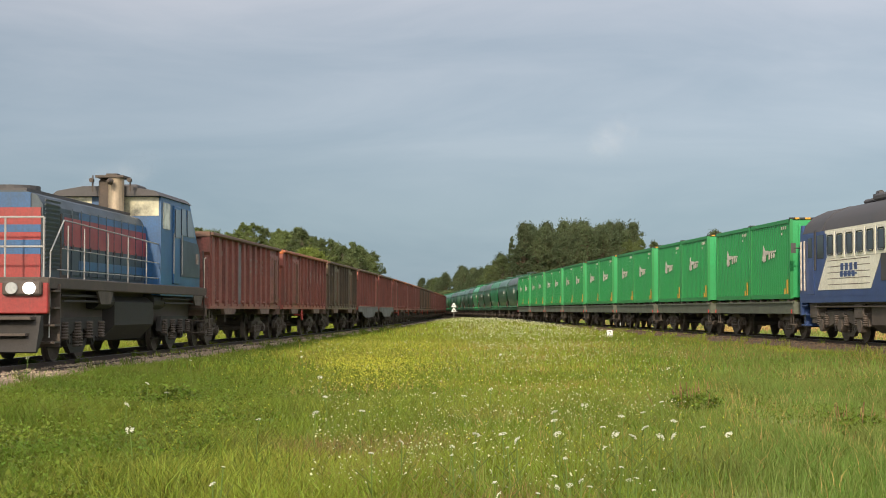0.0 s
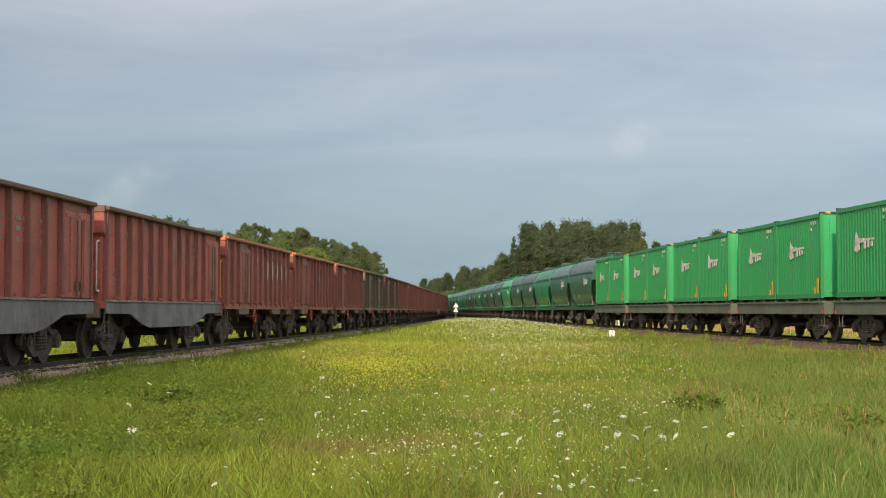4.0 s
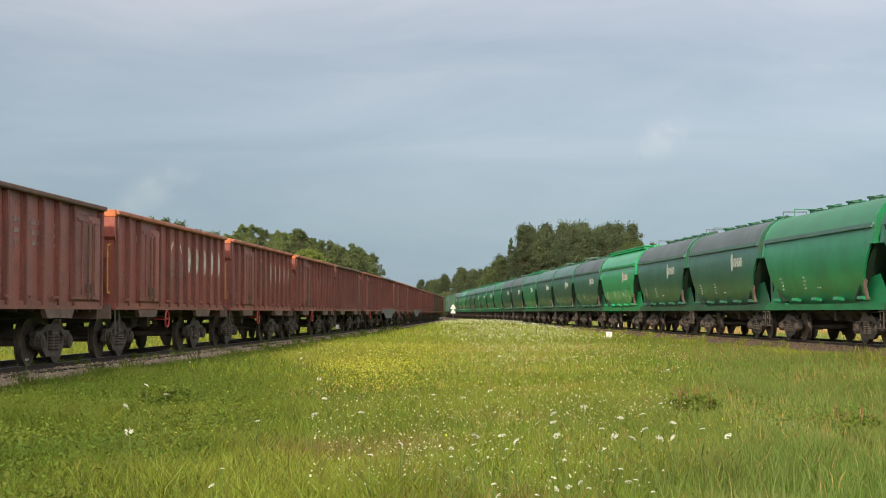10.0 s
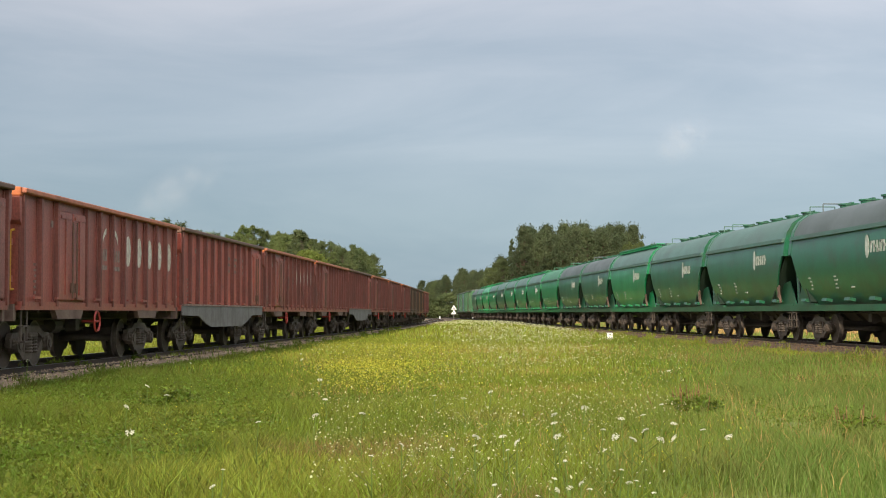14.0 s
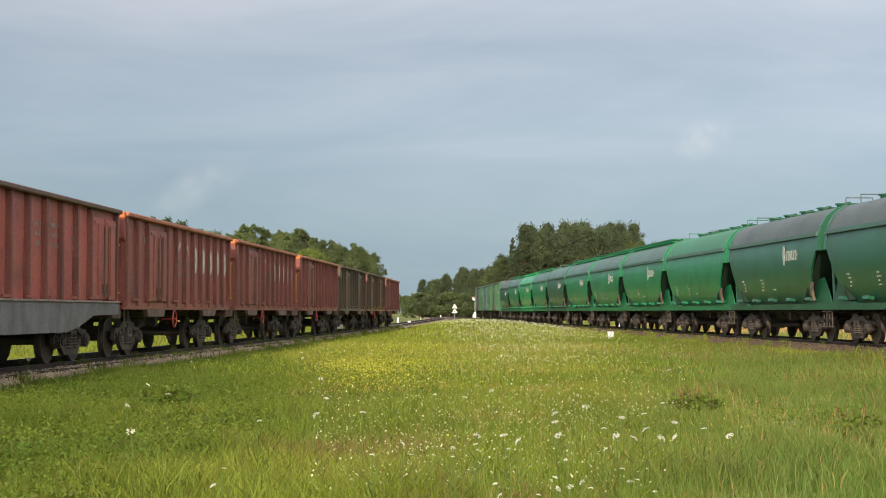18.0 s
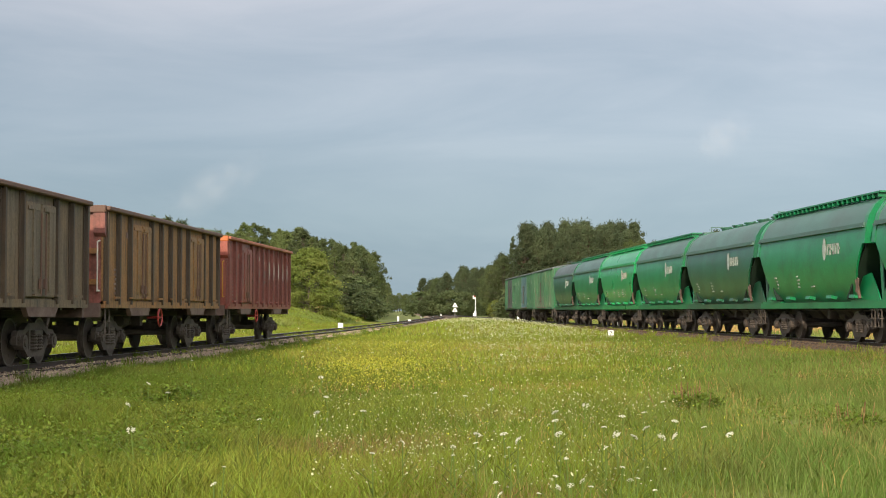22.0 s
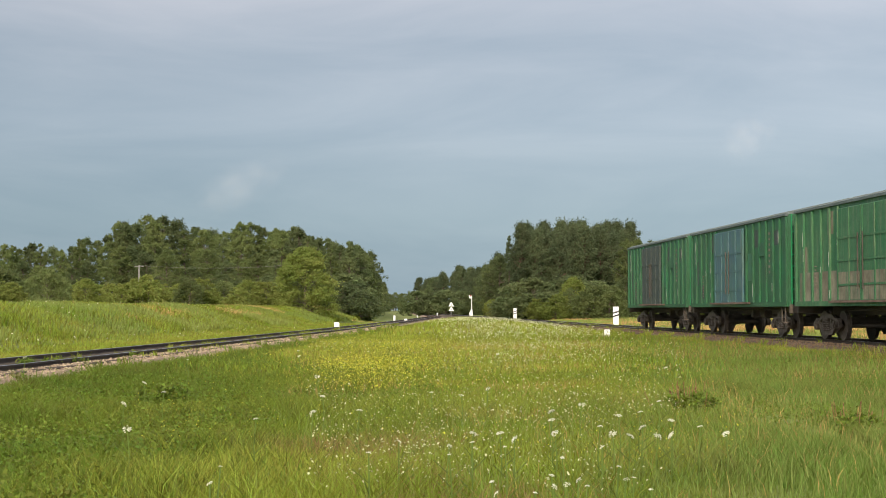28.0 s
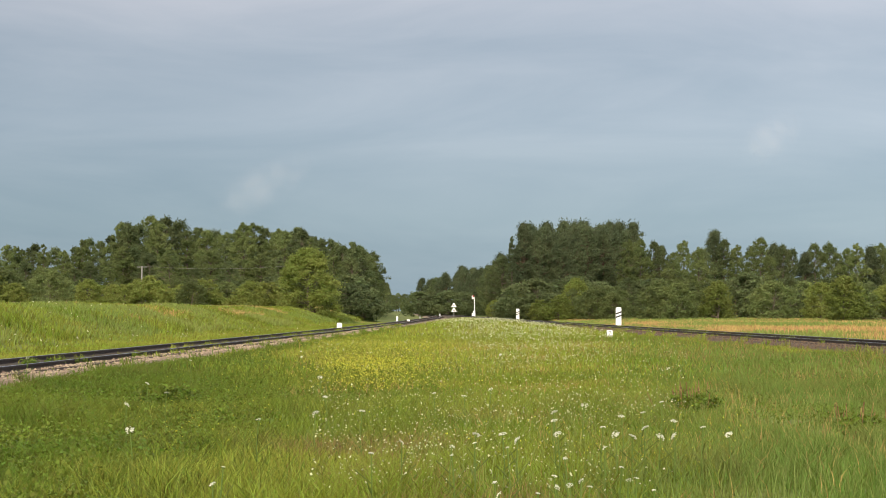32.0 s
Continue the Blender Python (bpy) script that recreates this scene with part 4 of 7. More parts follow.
    if style in ("new", "dusty"):
        part("running_board", box(B(), 0, near * .8, 4.55, 2 * L2 - .1, .42, .05), col, rf)
        part("roof_coaming", box(B(), 0, 0, 4.54, 2 * L2 - .4, .9, .12), roof, rf)
        st = part("board_bracket", box(B(), -L2 + .3, near * .86, 4.46, .06, .3, .12), col, rf)
        for k in range(1, 24):
            again(st, k * .48)
    for sgn in (1, -1):
        x = sgn * L2
        # portal frame round the roof end, closing the body above the open slope
        rim = [(1.555, 2.98), (1.53, 3.2), (1.48, 3.5)] + cap[1:]
        full = rim + [(-y, z) for y, z in reversed(rim[:-1])]
        bm = extrude(B(), [(y * 1.012, z * 1.003) for y, z in full], x - .13 * sgn, x + .14 * sgn)
        part("end_frame", bm, col, g)
        # sloping sheet, its shade painted on by the dark plate colour
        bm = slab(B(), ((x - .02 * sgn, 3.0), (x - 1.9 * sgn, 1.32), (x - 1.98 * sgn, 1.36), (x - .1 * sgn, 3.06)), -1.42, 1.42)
        part("slope_sheet", bm, "slope_shade", g, "sloping end sheet with its shade painted dark")
        for e in (1, -1):
            bm = slab(B(), ((x + .38 * sgn, 1.28), (x + .1 * sgn, 1.62), (x - .42 * sgn, 2.12), (x - 1.2 * sgn, 2.02), (x - 1.75 * sgn, 1.28)), e * 1.16 - .02, e * 1.16 + .02)
            part("gusset", bm, col, g)
            part("end_post", bar(B(), (x + .3 * sgn, e * 1.05, 1.28), (x + .05 * sgn, e * 1.05, 3.1), .05), col, g)
        bm = slab(B(), ((x + .42 * sgn, 1.24), (x + .42 * sgn, 1.3), (x - 1.9 * sgn, 1.3), (x - 1.9 * sgn, 1.24)), -1.3, 1.3)
        part("end_platform", bm, col, g)
        bm = bar(bar(B(), (x + .3 * sgn, near * 1.32, 1.2), (x + .3 * sgn, near * 1.32, .5), .022), (x + .02 * sgn, near * 1.32, 1.2), (x + .02 * sgn, near * 1.32, .5), .022)
        for z in (.5, .75, 1.0):
            box(bm, x + .16 * sgn, near * 1.32, z, .32, .12, .025)
        part("step", bm, "under_grey", g)
        part("headstock", box(B(), x + .44 * sgn, 0, 1.1, .12, 2.6, .3), col if style == "new" else "under_grey", g)
        bogie(g, sgn * 4.05)
        coupler(g, x + .62 * sgn, sgn)
    bm = box(B(), 0, 0, 1.02, 2 * L2 + .8, .42, .34)
    for k in (-2.4, -.8, .8, 2.4):
        extrude(bm, ((-.95, 1.3), (.95, 1.3), (.35, .72), (-.35, .72)), k - .6, k + .6)
    part("discharge_chute", bm, "under", g)
    brake_gear(g, near)
    part("brake_lever", box(bar(B(), (L2 - .9, near * 1.36, 1.35), (L2 - 1.05, near * 1.42, 1.95), .05), L2 - .95, near * 1.42, 1.75, .18, .03, .45, 0, 18), "sill_grey" if style != "new" else "rim_dull", g, "rusty brake lever plate")
    return g


# ---------------------------------------------------------------- flat wagons and containers
def flat_wagon(near=-1):
    g = empty("flat_wagon", "grey-green container flat wagon with dusty frame", "freight wagon", "flat wagons of the green train")
    L2 = 5.55
    for sgn in (1, -1):
        part("side_beam", box(box(B(), 0, sgn * 1.42, 1.08, 2 * L2, .1, .42), 0, sgn * 1.45, 1.27, 2 * L2, .16, .06), "flat_grey", g)
        part("headstock", box(B(), sgn * L2, 0, 1.08, .14, 2.9, .42), "flat_grey", g)
        lock = part("twist_lock", box(B(), -4.95, sgn * 1.36, 1.34, .22, .2, .1), "under", g)
        for x in (1.9, 3.3, 4.85, 6.3, 8.0, 9.9):
            again(lock, x)
        bogie(g, sgn * 3.75)
        coupler(g, sgn * (L2 + .3), sgn)
        part("step", box(bar(bar(B(), (sgn * (L2 - .2), near * 1.4, .9), (sgn * (L2 - .2), near * 1.4, .5), .02), (sgn * (L2 - .5), near * 1.4, .9), (sgn * (L2 - .5), near * 1.4, .5), .02), sgn * (L2 - .35), near * 1.4, .5, .34, .16, .03), "under_grey", g)
        part("tail_bracket", box(B(), sgn * (L2 - .1), near * 1.5, .95, .04, .04, .14), "paint_red", g)
    bm = box(B(), 0, 0, 1.0, 2 * L2, .5, .36)
    for k in range(-5, 6):
        box(bm, k * 1.05, 0, 1.12, .12, 2.7, .2)
    part("centre_sill", bm, "under", g)
    brake_gear(g, near)
    return g


def container(near=-1):
    """Green bulk container standing on the wagon's locks; its origin is at its foot."""
    g = empty("container", "plain green bulk container with white logo and yellow pockets", "container", "containers on the flat wagons")
    L2, W, H = 2.62, 1.48, 2.78
    for sgn in (1, -1):
        y = sgn * W
        line, x = [], -L2 + .06
        while x < L2 - .12:
            line += [(x, .0), (x + .05, .03), (x + .13, .03), (x + .18, .0)]
            x += .26
        line.append((L2 - .06, 0))
        bm = B()
        line = [(px, y + (-.045 + d) * sgn) for px, d in line] + [(L2 - .06, y - .07 * sgn), (-L2 + .06, y - .07 * sgn)]
        ends = [[bm.verts.new((px, py, z)) for px, py in line] for z in (.14, H - .1)]
        for k in range(len(line)):
            n = (k + 1) % len(line)
            bm.faces.new((ends[0][k], ends[0][n], ends[1][n], ends[1][k]))
        bmesh.ops.recalc_face_normals(bm, faces=bm.faces[:])
        wall = part("side_wall", bm, "cont", g)
        part("bottom_rail", box(B(), 0, y - .03 * sgn, .09, 2 * L2, .09, .16), "cont", wall)
        part("top_rail", box(B(), 0, y - .03 * sgn, H - .06, 2 * L2, .09, .13), "cont", wall)
        for x in (-L2 + .06, L2 - .06):
            part("corner_post", box(B(), x, y - .04 * sgn, H / 2, .13, .11, H - .02), "cont", g)
        part("lift_pocket", box(B(), L2 * .86, y + .008 * sgn, .42, .15, .02, .5), "paint_yellow", wall, "yellow pocket plate")
        part("lift_pocket", box(B(), L2 * .74, y + .008 * sgn, .26, .12, .02, .2), "paint_yellow", wall, "yellow pocket plate")
        bm = B()
        d = 1 if sgn < 0 else -1
        # stylised wing and bars
        slab(bm, ((-.95 * d, 1.44), (-.80 * d, 2.0), (-.55 * d, 1.78), (-.12 * d, 1.78), (-.08 * d, 1.66), (-.50 * d, 1.62), (-.45 * d, 1.42), (-.75 * d, 1.36)), y, y + .01 * sgn)
        for k in range(3):
            box(bm, (-.02 + .3 * k) * d, y + .006 * sgn, 1.58, .17, .01, .26 - .05 * k)
            box(bm, (.08 + .3 * k) * d, y + .006 * sgn, 1.72, .26, .01, .07)
        part("marking", bm, "paint_white", wall, "white wing-shaped logo")
        bm = B()
        for k in range(3):
            box(bm, (1.6 + .24 * k) * d, y + .006 * sgn, 2.5, .12, .01, .11)
        box(bm, 1.6 * d, y + .006 * sgn, 2.3, .12, .01, .09)
        part("small_lettering", bm, "paint_white", wall)
        x = sgn * L2
        e = part("end_wall", box(B(), x - .05 * sgn, 0, H / 2, .05, 2 * W - .2, H - .1), "cont_end_lit", g)
        rib = part("corrugation", box(B(), x - .015 * sgn, -1.1, H / 2, .05, .16, H - .4), "cont_end_lit", e)
        for k in range(1, 7):
            again(rib, 0, .366 * k)
        bm = B()
        for k in range(7):
            box(bm, x - .04 * sgn, -1.25 + .4 * k, H + .02, .08, .2, .06)
        part("hazard_strip", bm, "paint_yellow", e, "yellow edge strip")
        bm = B()
        for k in range(7):
            box(bm, x - .04 * sgn, -1.05 + .4 * k if k < 6 else -1.4, H + .02, .08, .2, .06)
        part("hazard_strip", bm, "sign_black", e, "black edge strip")
    part("roof", box(B(), 0, 0, H - .03, 2 * L2 - .12, 2 * W - .14, .06), "cont", g)
    part("floor", box(B(), 0, 0, .1, 2 * L2 - .12, 2 * W - .14, .12), "cont", g)
    return g


# ---------------------------------------------------------------- box cars
def boxcar(kind_, near=-1):
    sheet, door, label = {
        "pale": ("box_pale", "box_pale", "old boxcar with flaking pale green and grey sheets"),
        "blue": ("box_green", "box_blue", "old green boxcar with blue-green sliding doors"),
        "tail": ("box_green", "box_dark", "old green boxcar with blackened sliding doors at the train's end"),
    }[kind_]
    g = empty("boxcar", label, "freight wagon", "boxcars of the green train")
    L2, W, H0, H1 = 7.35, 1.47, 1.12, 4.32
    for sgn in (1, -1):
        y = sgn * W
        wall = part("side_wall", box(B(), 0, y - .04 * sgn, (H0 + H1) / 2, 2 * L2, .06, H1 - H0), sheet, g)
        part("side_sill", box(B(), 0, y, H0 + .06, 2 * L2, .13, .16), sheet, wall)
        if kind_ == "pale":
            part("bare_strip", box(B(), .2, y - .004 * sgn, H0 + .62, 2 * L2 - .5, .014, .95), "tan_rust", wall, "lower sheets worn to rust-tan steel")
        part("eaves_rail", box(B(), 0, y, H1 - .02, 2 * L2 + .06, .13, .08), "roof_slate", wall)
        rib = part("rib", slab(B(), ((-.07, H0 + .1), (.07, H0 + .1), (.06, H1 - .1), (-.06, H1 - .1)), y - .01 * sgn, y + .06 * sgn), sheet, wall)
        xs = [-L2 + .08, -L2 + .95, -L2 + 1.85, -L2 + 2.75, -L2 + 3.65, -L2 + 4.5, 1.95, 2.9, 3.8, 4.7, 5.6, 6.45, L2 - .08]
        rib.location.x = xs[0]
        for x in xs[1:]:
            again(rib, x - xs[0])
        for e in (-1, 1):
            dx = -.45 + e * 1.12
            bm = box(B(), dx, y + .08 * sgn, (H0 + H1) / 2 - .05, 2.2, .07, H1 - H0 - .3, bevel=.02)
            d = part("door", bm, door, g)
            rail = part("door_batten", box(B(), dx, y + .125 * sgn, 1.75, 2.1, .03, .06), door, d)
            again(rail, 0, 0, .75), again(rail, 0, 0, 1.45)
            post = part("door_stile", box(B(), dx - 1.05, y + .125 * sgn, (H0 + H1) / 2 - .05, .08, .035, H1 - H0 - .34), door, d)
            again(post, 1.05), again(post, 2.1)
            if kind_ == "pale":
                part("worn_panel", box(B(), dx, y + .117 * sgn, H0 + .6, 2.0, .008, .85), "tan_rust", d, "lower door sheet worn to tan steel")
            part("door_handle", bar(B(), (dx - e * .9, y + .17 * sgn, 1.6), (dx - e * .9, y + .17 * sgn, 3.3), .02), "under", d)
        part("door_track", box(B(), -.3, y + .14 * sgn, H0 + .12, 6.2, .07, .07), "sill_grey", wall)
        rnd = random.Random(len(kind_) + sgn)
        for px in (-6.4, -5.5, -3.7, 2.4, 3.35, 5.15, 6.0):
            w, h = rnd.uniform(.5, .74), rnd.uniform(.5, 1.5)
            part("repair_patch", box(B(), px, y - .006 * sgn, rnd.uniform(H0 + .3 + h / 2, H1 - .2 - h / 2), w, .012, h), rnd.choice(("box_green", "green_dark", "green_mid", "box_dark") if kind_ != "pale" else ("box_pale", "box_green", "green_mid", "tan_rust")), wall, "sheet patched in another colour")
        bm = B()
        for rx in xs[1:-1]:
            for k in range(rnd.choice((0, 1, 2))):
                h = rnd.uniform(.1, .55)
                box(bm, rx + rnd.uniform(-.07, .07), y + .063 * sgn, rnd.uniform(H0 + .4, H1 - .5) - (.8 if kind_ == "pale" else 0) * rnd.random() * .5, rnd.uniform(.015, .05), .006, h)
        part("flaked_paint", bm, "paint_pale", wall, "pale flaked streaks down the ribs")
        part("upper_hatch", box(B(), 4.25, y + .03 * sgn, 3.2, .62, .05, .5), sheet, wall)
        bm = B()
        for k in range(8):
            box(bm, 5.1, y + .012 * sgn, 3.75 - .2 * k, .2 - .05 * (k % 3), .012, .09)
            box(bm, -5.2, y + .012 * sgn, 2.4 - .12 * k, .2 - .06 * (k % 2), .012, .04)
        part("lettering", bm, "paint_dim", wall, "worn white lettering")
        part("step", box(bar(bar(B(), (L2 - .3, y, H0), (L2 - .3, y, .55), .022), (L2 - .7, y, H0), (L2 - .7, y, .55), .022), L2 - .5, y, .55, .44, .2, .03), "under_grey", g)
    crown = [(W + .05, H1), (W - .1, H1 + .07), (W - .5, H1 + .16), (.6, H1 + .22), (0, H1 + .25)]
    bm = extrude(B(), crown + [(-y, z) for y, z in reversed(crown[:-1])], -L2 - .03, L2 + .03)
    rf = smooth(part("roof", bm, "roof_slate", g), 50)
    rb = part("roof_rib", extrude(B(), [(y * 1.005, z + .035) for y, z in crown] + [(-y * 1.005, z + .035) for y, z in reversed(crown[:-1])], -.05, .05), "roof_slate", rf)
    rb.location.x = -L2 + .4
    for k in range(1, 9):
        again(rb, k * 1.73)
    part("running_board", box(B(), 0, 0, H1 + .31, 2 * L2 - .4, .5, .04), "roof_slate", rf)
    for sgn in (1, -1):
        x = sgn * L2
        e = part("end_wall", box(B(), x, 0, (H0 + H1) / 2, .06, 2 * W - .04, H1 - H0), sheet, g)
        rib = part("end_rib", box(B(), x + .07 * sgn, -.95, (H0 + H1) / 2, .1, .14, H1 - H0 - .1), sheet, e)
        again(rib, 0, .63), again(rib, 0, 1.27), again(rib, 0, 1.9)
        part("end_gable", slab(B(), ((x - .03, H1), (x + .03, H1), (x + .03, H1 + .17), (x - .03, H1 + .17)), -.75, .75), sheet, e)
        bm = bar(bar(B(), (x + .14 * sgn, near * 1.36, 1.2), (x + .14 * sgn, near * 1.36, H1), .02), (x + .14 * sgn, near * 1.02, 1.2), (x + .14 * sgn, near * 1.02, H1), .02)
        for k in range(7):
            bar(bm, (x + .14 * sgn, near * 1.36, 1.3 + .4 * k), (x + .14 * sgn, near * 1.02, 1.3 + .4 * k), .02)
        part("ladder", bm, "green_mid", e)
        part("headstock", box(B(), x, 0, 1.02, .14, 2 * W - .1, .3), "under_grey", g)
        bogie(g, sgn * 5.3, "under_grey")
        coupler(g, x + .5 * sgn, sgn)
    bm = box(B(), 0, 0, 1.0, 2 * L2 - .1, .45, .36)
    box(bm, 0, 0, 1.13, 2 * L2 - .1, 2 * W - .2, .06)
    part("underframe", bm, "under", g)
    brake_gear(g, near)
    return g


# ---------------------------------------------------------------- locomotives
def hood_locomotive():
    """Hood locomotive with a cab near its rear; forward is +x."""
    g = empty("hood_locomotive", "red and blue striped diesel hood locomotive, grimy, one headlamp lit", "locomotive")
    F, R = 7.55, -7.75
    deck = 1.80
    bm = box(box(B(), (F + R) / 2, 0, deck - .14, F - R, 2.9, .24, bevel=.02), (F + R) / 2, 0, 1.15, F - R - .6, 1.9, .8)
    part("frame", bm, "under", g)
    part("frame_skirt", slab(slab(B(), ((2.6, 1.6), (4.0, 1.6), (3.7, 1.25), (2.9, 1.25)), 1.38, 1.43), ((-7.3, 1.6), (-5.9, 1.6), (-6.2, 1.25), (-7.0, 1.25)), 1.38, 1.43), "under_grey", g)
    # hood in three bands, louvred at its front
    hw, h0, h1 = 0.98, deck - .02, 3.62
    x0, x1 = -2.3, 6.55
    hood = part("hood", extrude(B(), ((hw, h0), (hw, h1 - .3), (hw - .12, h1 - .1), (hw - .4, h1), (-hw + .4, h1), (-hw + .12, h1 - .1), (-hw, h1 - .3), (-hw, h0)), x0, x1), "loco_slate", g)
    for sgn in (1, -1):
        part("stripe", box(B(), (x0 + x1) / 2 - .6, sgn * (hw + .03), 2.83, x1 - x0 - 1.6, .012, .62), "loco_grimred", hood, "grimy red band")
        part("stripe", box(B(), (x0 + x1) / 2 - 1.2, sgn * (hw + .03), 3.22, x1 - x0 - 2.6, .012, .16), "loco_blue", hood, "grimy blue band")
        part("stripe", box(B(), (x0 + x1) / 2 - 1.2, sgn * (hw + .03), 2.12, x1 - x0 - 2.6, .012, .2), "loco_blue", hood, "grimy blue band")
        jt = part("door_joint", box(B(), -1.605, sgn * (hw + .04), 2.6, .03, .014, 1.5), "loco_slate", hood)
        for k in range(1, 10):
            again(jt, .69 * k)
        lou = part("louvre", box(B(), x1 - .62, sgn * (hw + .015), 2.0, 1.0, .03, .05, -20 * sgn), "loco_slate", hood)
        for k in range(1, 16):
            again(lou, 0, 0, .095 * k)
        dr = part("hood_door", box(B(), -1.95, sgn * (hw + .012), 2.55, .62, .03, 1.35, bevel=.01), "loco_slate", hood)
        for k in range(1, 11):
            o = again(dr, .69 * k)
            part("door_latch", box(B(), -1.7 + .69 * k, sgn * (hw + .035), 2.5, .05, .02, .12), "under", hood)
        # no opening is cut: a flat black plate paints the bay's shaded inside
        part("hood_opening", box(B(), x1 - 1.55, sgn * (hw + .008), 2.5, .7, .02, 1.4), "under", hood, "flat black plate for the shaded hood bay")
    # striped nose
    for k, (z, h, m) in enumerate(((3.42, .32, "loco_blue"), (3.08, .36, "loco_red"), (2.82, .16, "loco_blue"), (2.66, .16, "loco_red"), (2.43, .30, "loco_blue"), (2.04, .48, "loco_red"))):
        part("nose_stripe", box(B(), x1 + .01, 0, z, .05, 2 * hw - (.5 if k == 0 else .06), h), m, hood, "painted nose stripe")
    part("hood_roof", box(B(), (x0 + x1) / 2, 0, h1 + .02, x1 - x0 - .2, 1.2, .08), "roof_dark", hood)
    part("roof_fan", cyl(B(), x1 - 1.1, 0, h1 + .1, .55, .14, n=20), "roof_dark", hood)
    # exhaust stack
    st = smooth(part("exhaust_pipe", cyl(B(), -1.5, .34, 4.04, .21, 1.1, n=18), "stack", g, "bright heat-stained exhaust pipe"))
    part("stack_casing", box(B(), -1.72, .12, 4.02, .5, .5, 1.06, bevel=.05), "under", g, "soot-black stack casing")
    part("stack_cap", box(box(B(), -1.62, .22, 4.6, .76, .74, .06), -1.7, .2, 4.66, .3, .3, .08), "under", g)
    again(part("whistle", bar(bar(B(), (-1.35, .75, 4.2), (-1.35, .75, 4.5), .02), (-1.35, .75, 4.5), (-1.2, .75, 4.5), .06), "under", g), 0, -1.0, 0)
    part("horn", cyl(bar(B(), (-1.4, .25, 4.4), (-1.0, .3, 4.45), .03), -.95, .3, 4.45, .09, .2, 0, 90, r2=.04), "under", g)
    # cab
    c0, c1, cw = -6.75, -1.98, 1.42
    bm = slab(B(), ((c0, deck - .3), (c1, deck - .3), (c1, 4.15), (c0 + 1.35, 4.15), (c0 + .35, 3.1), (c0, 2.75)), -cw, cw)
    cab = part("cab", bm, "loco_blue", g)
    roof = ((cw + .05, 4.12), (cw - .12, 4.26), (.6, 4.38), (-.6, 4.38), (-cw + .12, 4.26), (-cw - .05, 4.12))
    part("cab_roof", extrude(B(), roof, c0 + 1.3, c1 + .3), "roof_dark", cab)
    part("roof_box", bar(box(box(B(), -3.2, .3, 4.44, 1.0, .6, .14, bevel=.04), -4.4, -.2, 4.42, .5, .4, .1), (-2.6, -.6, 4.36), (-2.6, -.6, 4.75), .02), "roof_dark", cab)
    for sgn in (1, -1):
        y = sgn * (cw + .012)
        w = part("cab_window", slab(B(), ((c1 - .2, 3.28), (c1 - .2, 3.98), (c1 - .95, 3.98), (c1 - .95, 3.28)), y - .012, y + .012), "pane_lit_paint", cab, "cab window with the light on it painted pale")
        d = part("cab_door", box(B(), c1 - 1.75, y, 2.9, .78, .05, 2.15, bevel=.02), "loco_blue", cab)
        part("door_window", slab(B(), ((c1 - 1.45, 3.1), (c1 - 1.45, 3.88), (c1 - 2.05, 3.88), (c1 - 2.05, 3.1)), y + .02 * sgn, y + .045 * sgn), "glass", d)
        part("rear_window", slab(B(), ((c1 - 2.35, 3.2), (c1 - 2.35, 3.95), (c1 - 2.85, 3.95), (c1 - 2.95, 3.2)), y - .012, y + .012), "glass", cab)
        part("rear_window", slab(B(), ((c1 - 3.08, 3.2), (c1 - 3.05, 3.95), (c1 - 3.42, 3.95), (c1 - 3.95, 3.42), (c1 - 4.0, 3.2)), y - .012, y + .012), "glass", cab)
        part("cab_panel", slab(B(), ((c1 - 2.3, 2.05), (c1 - 2.3, 3.08), (c0 + .33, 3.04), (c0 + .05, 2.74), (c0 + .05, 2.05)), y - .012, y + .012), "loco_slate", cab)
        part("panel_plate", box(B(), c0 + .45, y + .02 * sgn, 2.6, .3, .02, .3), "paint_dim", cab)
        part("step_box", box(B(), c0 + .3, sgn * 1.3, 1.75, .9, .2, .6), "loco_slate", cab)
        part("door_rail", bar(bar(B(), (c1 - 1.2, y + .06 * sgn, 2.1), (c1 - 1.2, y + .06 * sgn, 3.2), .02), (c1 - 2.2, y + .06 * sgn, 2.1), (c1 - 2.2, y + .06 * sgn, 3.2), .02), "handrail", d)
    for y in (-.75, .75):
        part("front_window", box(B(), c1 + .012, y * 1.2, 3.86, .03, .92, .5), "pane_lit_paint", cab, "cab window with the light on it painted pale")
        part("back_window", box(B(), c0 + .86, y, 3.66, .03, .9, .6, 0, 43), "glass", cab)
    # handrails along the deck
    for sgn in (1, -1):
        y = sgn * 1.36
        bm = bar(B(), (-2.3, y, 2.85), (6.3, y, 3.0), .017)
        bar(bm, (6.3, y, 3.0), (7.2, y, 2.3), .017)
        bar(bm, (7.2, y, 2.3), (7.25, y, .55), .017)
        bar(bm, (-2.3, y, 2.35), (6.4, y, 2.4), .012)
        bar(bm, (-2.3, y, 1.95), (6.7, y, 1.95), .012)
        part("handrail", bm, "handrail", g)
        post = part("rail_post", bar(B(), (-2.3, y, 1.78), (-2.3, y, 2.9), .016), "handrail", g)
        for x in (1.6, 3.4, 5.2, 7.1, 8.3):
            again(post, x)
        bm = B()
        for z in (.45, .8, 1.15, 1.5):
            box(bm, 7.15, sgn * 1.25, z, .36, .5, .04)
        box(bm, 6.95, sgn * 1.25, 1.0, .04, .5, 1.3)
        part("steps", bm, "under", g)
        bm = B()
        for z in (.45, .8, 1.15, 1.5):
            box(bm, -7.4, sgn * 1.25, z, .36, .5, .04)
